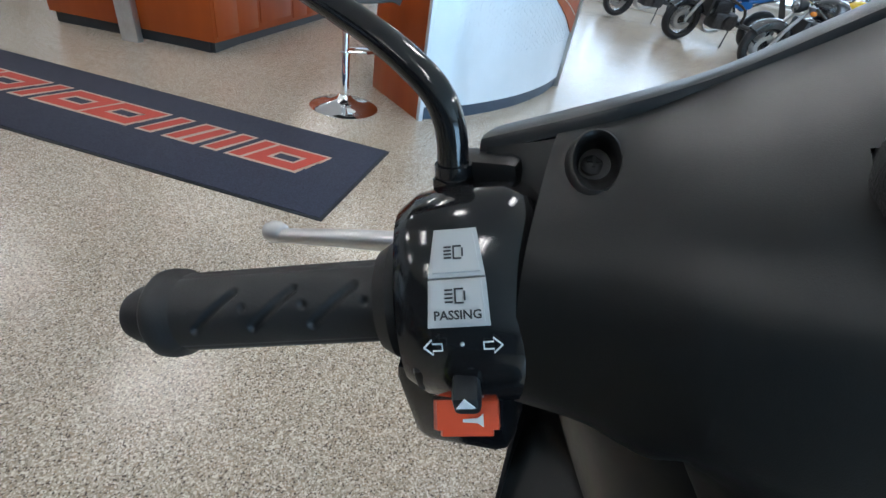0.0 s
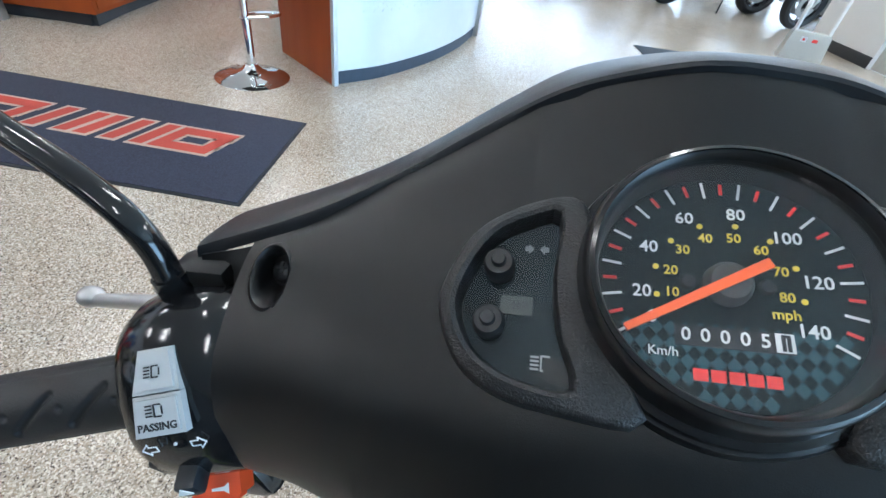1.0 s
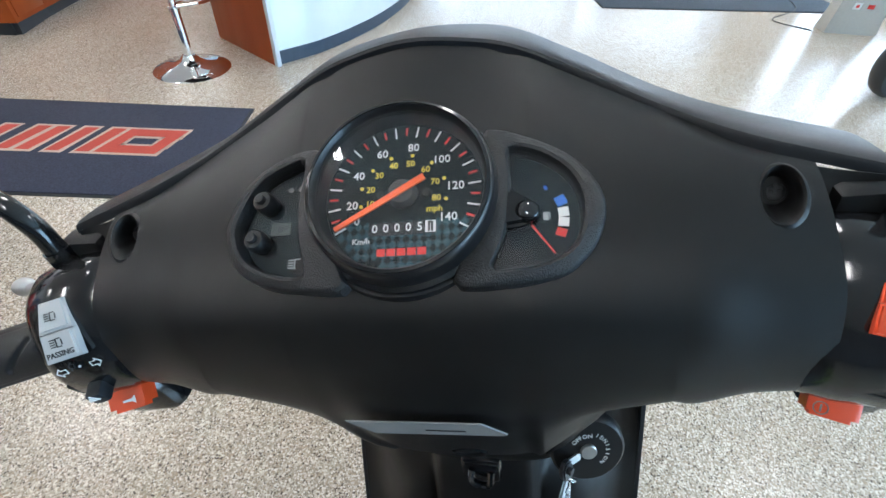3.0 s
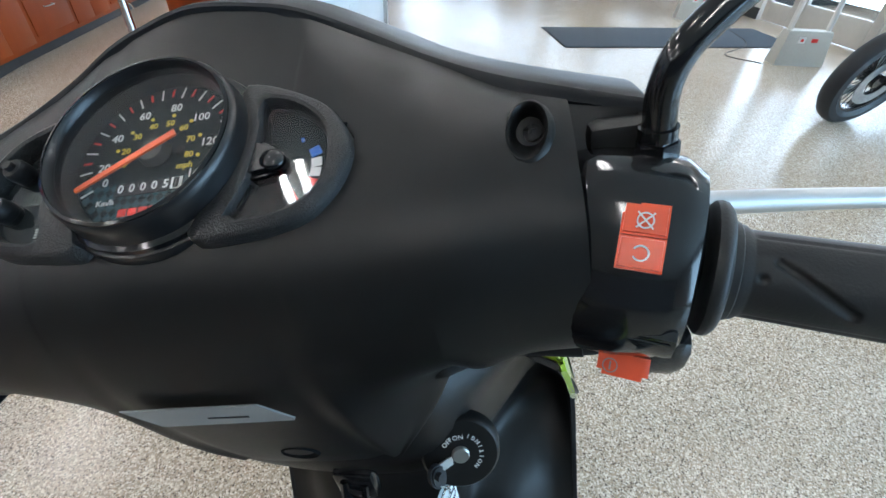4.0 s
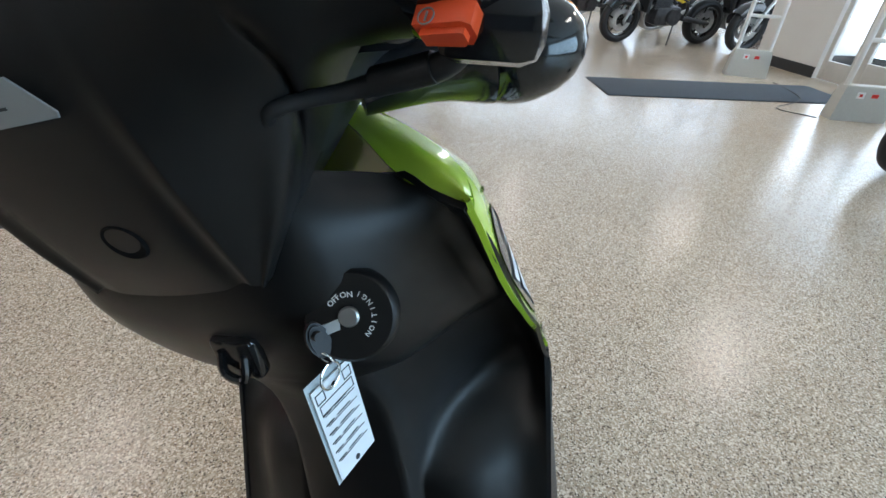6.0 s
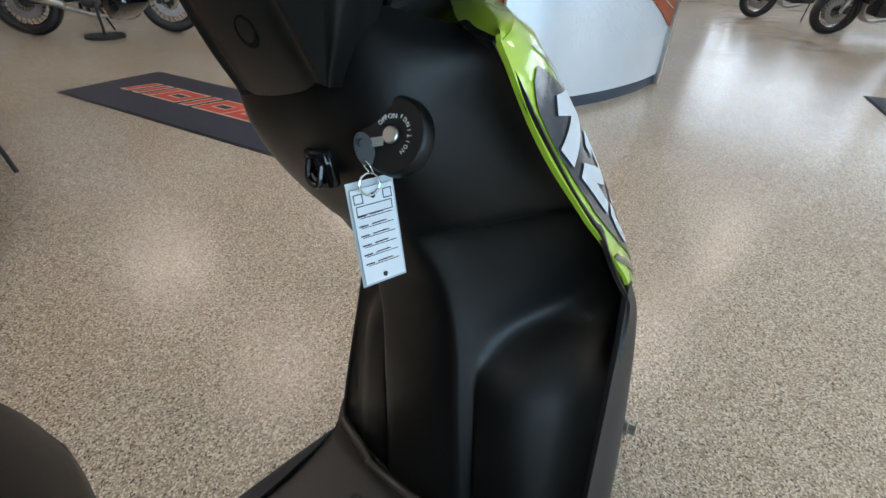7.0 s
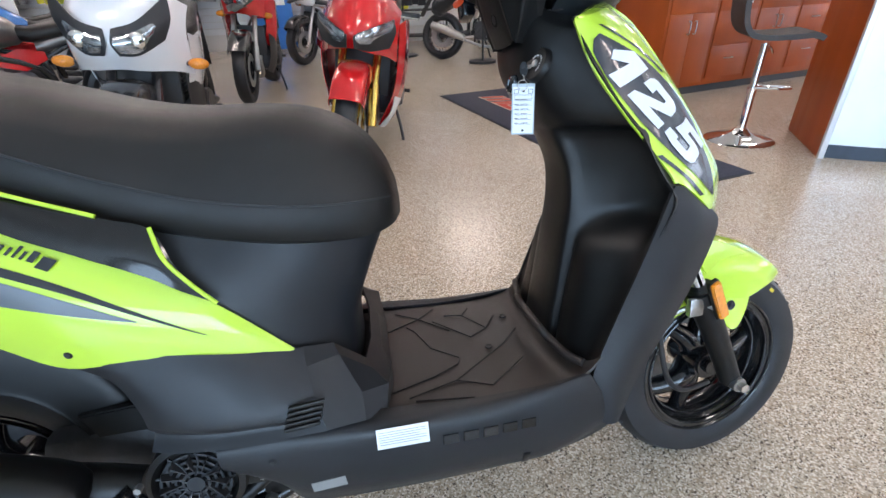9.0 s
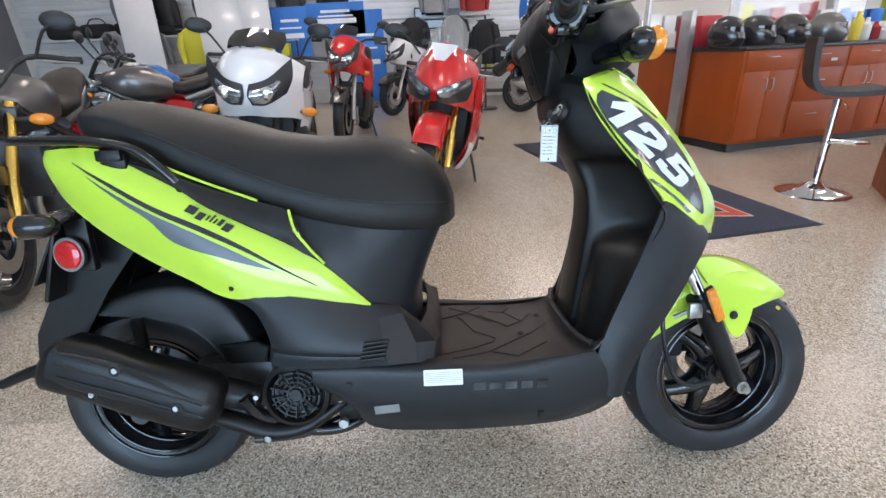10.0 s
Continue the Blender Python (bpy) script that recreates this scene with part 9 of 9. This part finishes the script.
            part("fairing_stripe", net([[(s * 0.262, 0.46, 0.78), (s * 0.262, 0.25, 0.70), (s * 0.24, 0.05, 0.66)], [(s * 0.266, 0.47, 0.735), (s * 0.264, 0.25, 0.655), (s * 0.243, 0.05, 0.625)]], 3, 4, 0.002), WHITEP, t, "white fairing stripe")
            part("fairing_stripe", net([[(s * 0.266, 0.47, 0.73), (s * 0.264, 0.25, 0.65), (s * 0.243, 0.05, 0.62)], [(s * 0.268, 0.47, 0.69), (s * 0.264, 0.25, 0.61), (s * 0.243, 0.05, 0.59)]], 3, 4, 0.002), mat("navy_paint", (0.02, 0.03, 0.12), 0.25, coat=0.6), t, "navy fairing stripe")
            part("belly_fairing", net([[(s * 0.212, 0.46, 0.45), (s * 0.24, 0.30, 0.41), (s * 0.225, 0.12, 0.37)], [(s * 0.19, 0.44, 0.34), (s * 0.205, 0.28, 0.30), (s * 0.19, 0.10, 0.28)], [(s * 0.12, 0.41, 0.235), (s * 0.15, 0.28, 0.205), (s * 0.15, 0.06, 0.195)]], 3, 3, 0.003), WHITEP, t, "white belly panel")
    else:
        # tall front fairing with twin lamps
        up = 0.05 if adv else -0.08
        half = [(0.0, [(0.56, 1.16), (0.66, 1.10), (0.755, 0.97), (0.765, 0.87), (0.70, 0.79)]), (0.10, [(0.55, 1.15), (0.645, 1.09), (0.735, 0.97), (0.745, 0.87), (0.67, 0.78)]), (0.20, [(0.48, 1.11), (0.575, 1.06), (0.655, 0.965), (0.655, 0.88), (0.585, 0.77)]),
                (0.265, [(0.36, 1.06), (0.43, 1.02), (0.50, 0.95), (0.50, 0.86), (0.46, 0.74)])]
        kx = 0.78 if adv else 1.0
        rows = [[(-u * kx, v, w + up) for v, w in c] for u, c in half[:0:-1]] + [[(u * kx, v, w + up) for v, w in c] for u, c in half]
        part("nose_fairing", net(rows, 4, 4, 0.004), paint, t)
        part("screen", net([[(-0.16 * kx, 0.50, 1.15 + up), (-0.09 * kx, 0.555, 1.165 + up), (0, 0.575, 1.17 + up), (0.09 * kx, 0.555, 1.165 + up), (0.16 * kx, 0.50, 1.15 + up)], [(-0.17 * kx, 0.42, 1.20 + up), (-0.09 * kx, 0.47, 1.215 + up), (0, 0.485, 1.22 + up), (0.09 * kx, 0.47, 1.215 + up), (0.17 * kx, 0.42, 1.20 + up)],
                            [(-0.15 * kx, 0.34, 1.25 + up), (-0.07 * kx, 0.38, 1.265 + up), (0, 0.39, 1.27 + up), (0.07 * kx, 0.38, 1.265 + up), (0.15 * kx, 0.34, 1.25 + up)]], 4, 4, 0.004), SMOKE, t, "smoked windscreen")
        for s in (-1, 1):
            lamp = part("headlamp", net([[(s * 0.03 * kx, 0.762, 0.955 + up), (s * 0.12 * kx, 0.744, 0.985 + up), (s * 0.225 * kx, 0.640, 1.085 + up)], [(s * 0.022 * kx, 0.798, 0.910 + up), (s * 0.12 * kx, 0.774, 0.928 + up), (s * 0.226 * kx, 0.655, 1.010 + up)],
                                        [(s * 0.04 * kx, 0.782, 0.868 + up), (s * 0.11 * kx, 0.762, 0.872 + up), (s * 0.19 * kx, 0.680, 0.930 + up)]], 4, 4, 0.014), LENS, t, "large clear headlamp lens")
            part("lamp_bulb", ball((s * 0.115 * kx, 0.776, 0.925 + up), 0.036, 14, (1, 0.35, 1)), CHROME, lamp)
            part("lamp_surround", net([[(s * 0.016 * kx, 0.760, 0.968 + up), (s * 0.12 * kx, 0.742, 1.004 + up), (s * 0.238 * kx, 0.630, 1.112 + up)], [(s * 0.010 * kx, 0.790, 0.910 + up), (s * 0.12 * kx, 0.766, 0.928 + up), (s * 0.240 * kx, 0.645, 1.010 + up)],
                                       [(s * 0.030 * kx, 0.774, 0.856 + up), (s * 0.11 * kx, 0.754, 0.860 + up), (s * 0.205 * kx, 0.668, 0.920 + up)]], 4, 4, 0.008), KICK, lamp)
            part("side_fairing", net([[(s * 0.265 * kx, 0.46, 0.94 + up), (s * 0.27, 0.25, 0.90 + up), (s * 0.24, 0.02, 0.84)], [(s * 0.25 * kx, 0.44, 0.74), (s * 0.265, 0.26, 0.70), (s * 0.24, 0.06, 0.66)], [(s * 0.20 * kx, 0.40, 0.55), (s * 0.22, 0.28, 0.50), (s * 0.21, 0.14, 0.50)]], 4, 4, 0.004), paint if not adv else accent, t)
            part("lower_cover", net([[(s * 0.21, 0.44, 0.66), (s * 0.24, 0.30, 0.60), (s * 0.22, 0.10, 0.55)], [(s * 0.20, 0.42, 0.45), (s * 0.23, 0.28, 0.40), (s * 0.21, 0.08, 0.38)], [(s * 0.14, 0.36, 0.28), (s * 0.17, 0.24, 0.24), (s * 0.16, 0.06, 0.25)]], 3, 3, 0.004), KICK, t)
        if adv:
            part("beak", net([[(-0.10, 0.66, 0.90), (0, 0.70, 0.93), (0.10, 0.66, 0.90)], [(-0.08, 0.82, 0.90), (0, 0.86, 0.925), (0.08, 0.82, 0.90)], [(-0.03, 0.95, 0.86), (0, 0.97, 0.875), (0.03, 0.95, 0.86)]], 4, 4, 0.005), KICK, t)
            for s in (-1, 1):
                part("hand_guard", net([[(s * 0.30, 0.33, bz + 0.05), (s * 0.44, 0.24, bz + 0.04)], [(s * 0.31, 0.34, bz - 0.04), (s * 0.45, 0.24, bz - 0.04)]], 3, 3, 0.006), KICK, t)
    part("side_stand", tube([(-0.14, -0.10, 0.34), (-0.22, -0.04, 0.16), (-0.27, 0.0, 0.012)], 0.011, 10, 3), KICK, t)
    part("stand_foot", box(-0.275, 0.0, 0.008, 0.05, 0.04, 0.012, 0.003), KICK, t)
    for s in (-1, 1):
        part("foot_peg", cyl((s * 0.17, -0.12, 0.38), (s * 0.27, -0.12, 0.38), 0.013, n=10), RUBBER, t)
    return t


def by_front(x, y, heading, lean=0.0):
    """A pose that puts the front tyre's foot at x, y, with the machine pointing along heading."""
    m = pose(0, 0, 0, 0, lean, heading - 90)
    off = m @ V(0, 0.72, 0)
    return Matrix.Translation((x - off.x, y - off.y, 0)) @ m


motorbike(by_front(-2.12, -0.07, -11, -9), "red sports motorcycle with gold forks on its side stand", RED, "sport", rim=GOLD, fork=GOLD)
motorbike(by_front(-1.86, -1.11, 4, -5), "white touring motorcycle with twin headlamps and smoked screen", WHITEP, "tourer", fork=BLACKPAINT)
motorbike(by_front(-4.55, -1.07, -2, -5), "red and black adventure motorcycle with wire wheels", RED, "adventure", accent=RED, fork=STEEL)
motorbike(by_front(-7.3, -0.72, -35, -5), "white and black off-road motorcycle beside the blue banner", WHITEP, "adventure", accent=WHITEP)
motorbike(by_front(-0.99, -2.01, 20, -5), "titanium grey roadster motorcycle with gold forks and red side covers", GREYPAINT, "naked", accent=RED, fork=GOLD)
motorbike(by_front(-3.1, -3.1, -62, -5), "dark grey roadster motorcycle with amber indicators", GREYPAINT, "naked", accent=RED)
motorbike(by_front(-4.0, -3.5, -60, -5), "blue roadster motorcycle with a black seat", BLUEPAINT, "naked")
motorbike(by_front(-5.2, -4.2, -60, -5), "black roadster motorcycle in the row by the display wall", BLACKPAINT, "naked")
motorbike(by_front(-0.45, 9.55, 212, -5), "blue roadster motorcycle in the row by the far windows", BLUEPAINT, "cruiser")
motorbike(by_front(0.70, 8.25, 206, -5), "black roadster motorcycle with chrome headlamp in the far row", BLACKPAINT, "naked", accent=YELLOWPAINT)
motorbike(by_front(1.50, 10.4, 214, -5), "yellow roadster motorcycle in the far row", YELLOWPAINT, "naked")
motorbike(by_front(2.05, 9.15, 212, -5), "black cruiser motorcycle in the far row", BLACKPAINT, "cruiser")
motorbike(by_front(2.45, 8.30, 208, -5), "dark grey cruiser motorcycle near the door wall", GREYPAINT, "cruiser")
motorbike(by_front(-1.7, 10.9, 216, -5), "black cruiser motorcycle in the far row", BLACKPAINT, "cruiser")
motorbike(by_front(-6.3, 2.65, 60, -5), "black off-road motorcycle with wire wheels by the stock shelving", BLACKPAINT, "adventure", accent=KICK)
motorbike(by_front(2.20, 3.50, 205, -12), "black cruiser motorcycle parked by the glass doors", BLACKPAINT, "cruiser", guard=False, fork=BLACKPAINT)
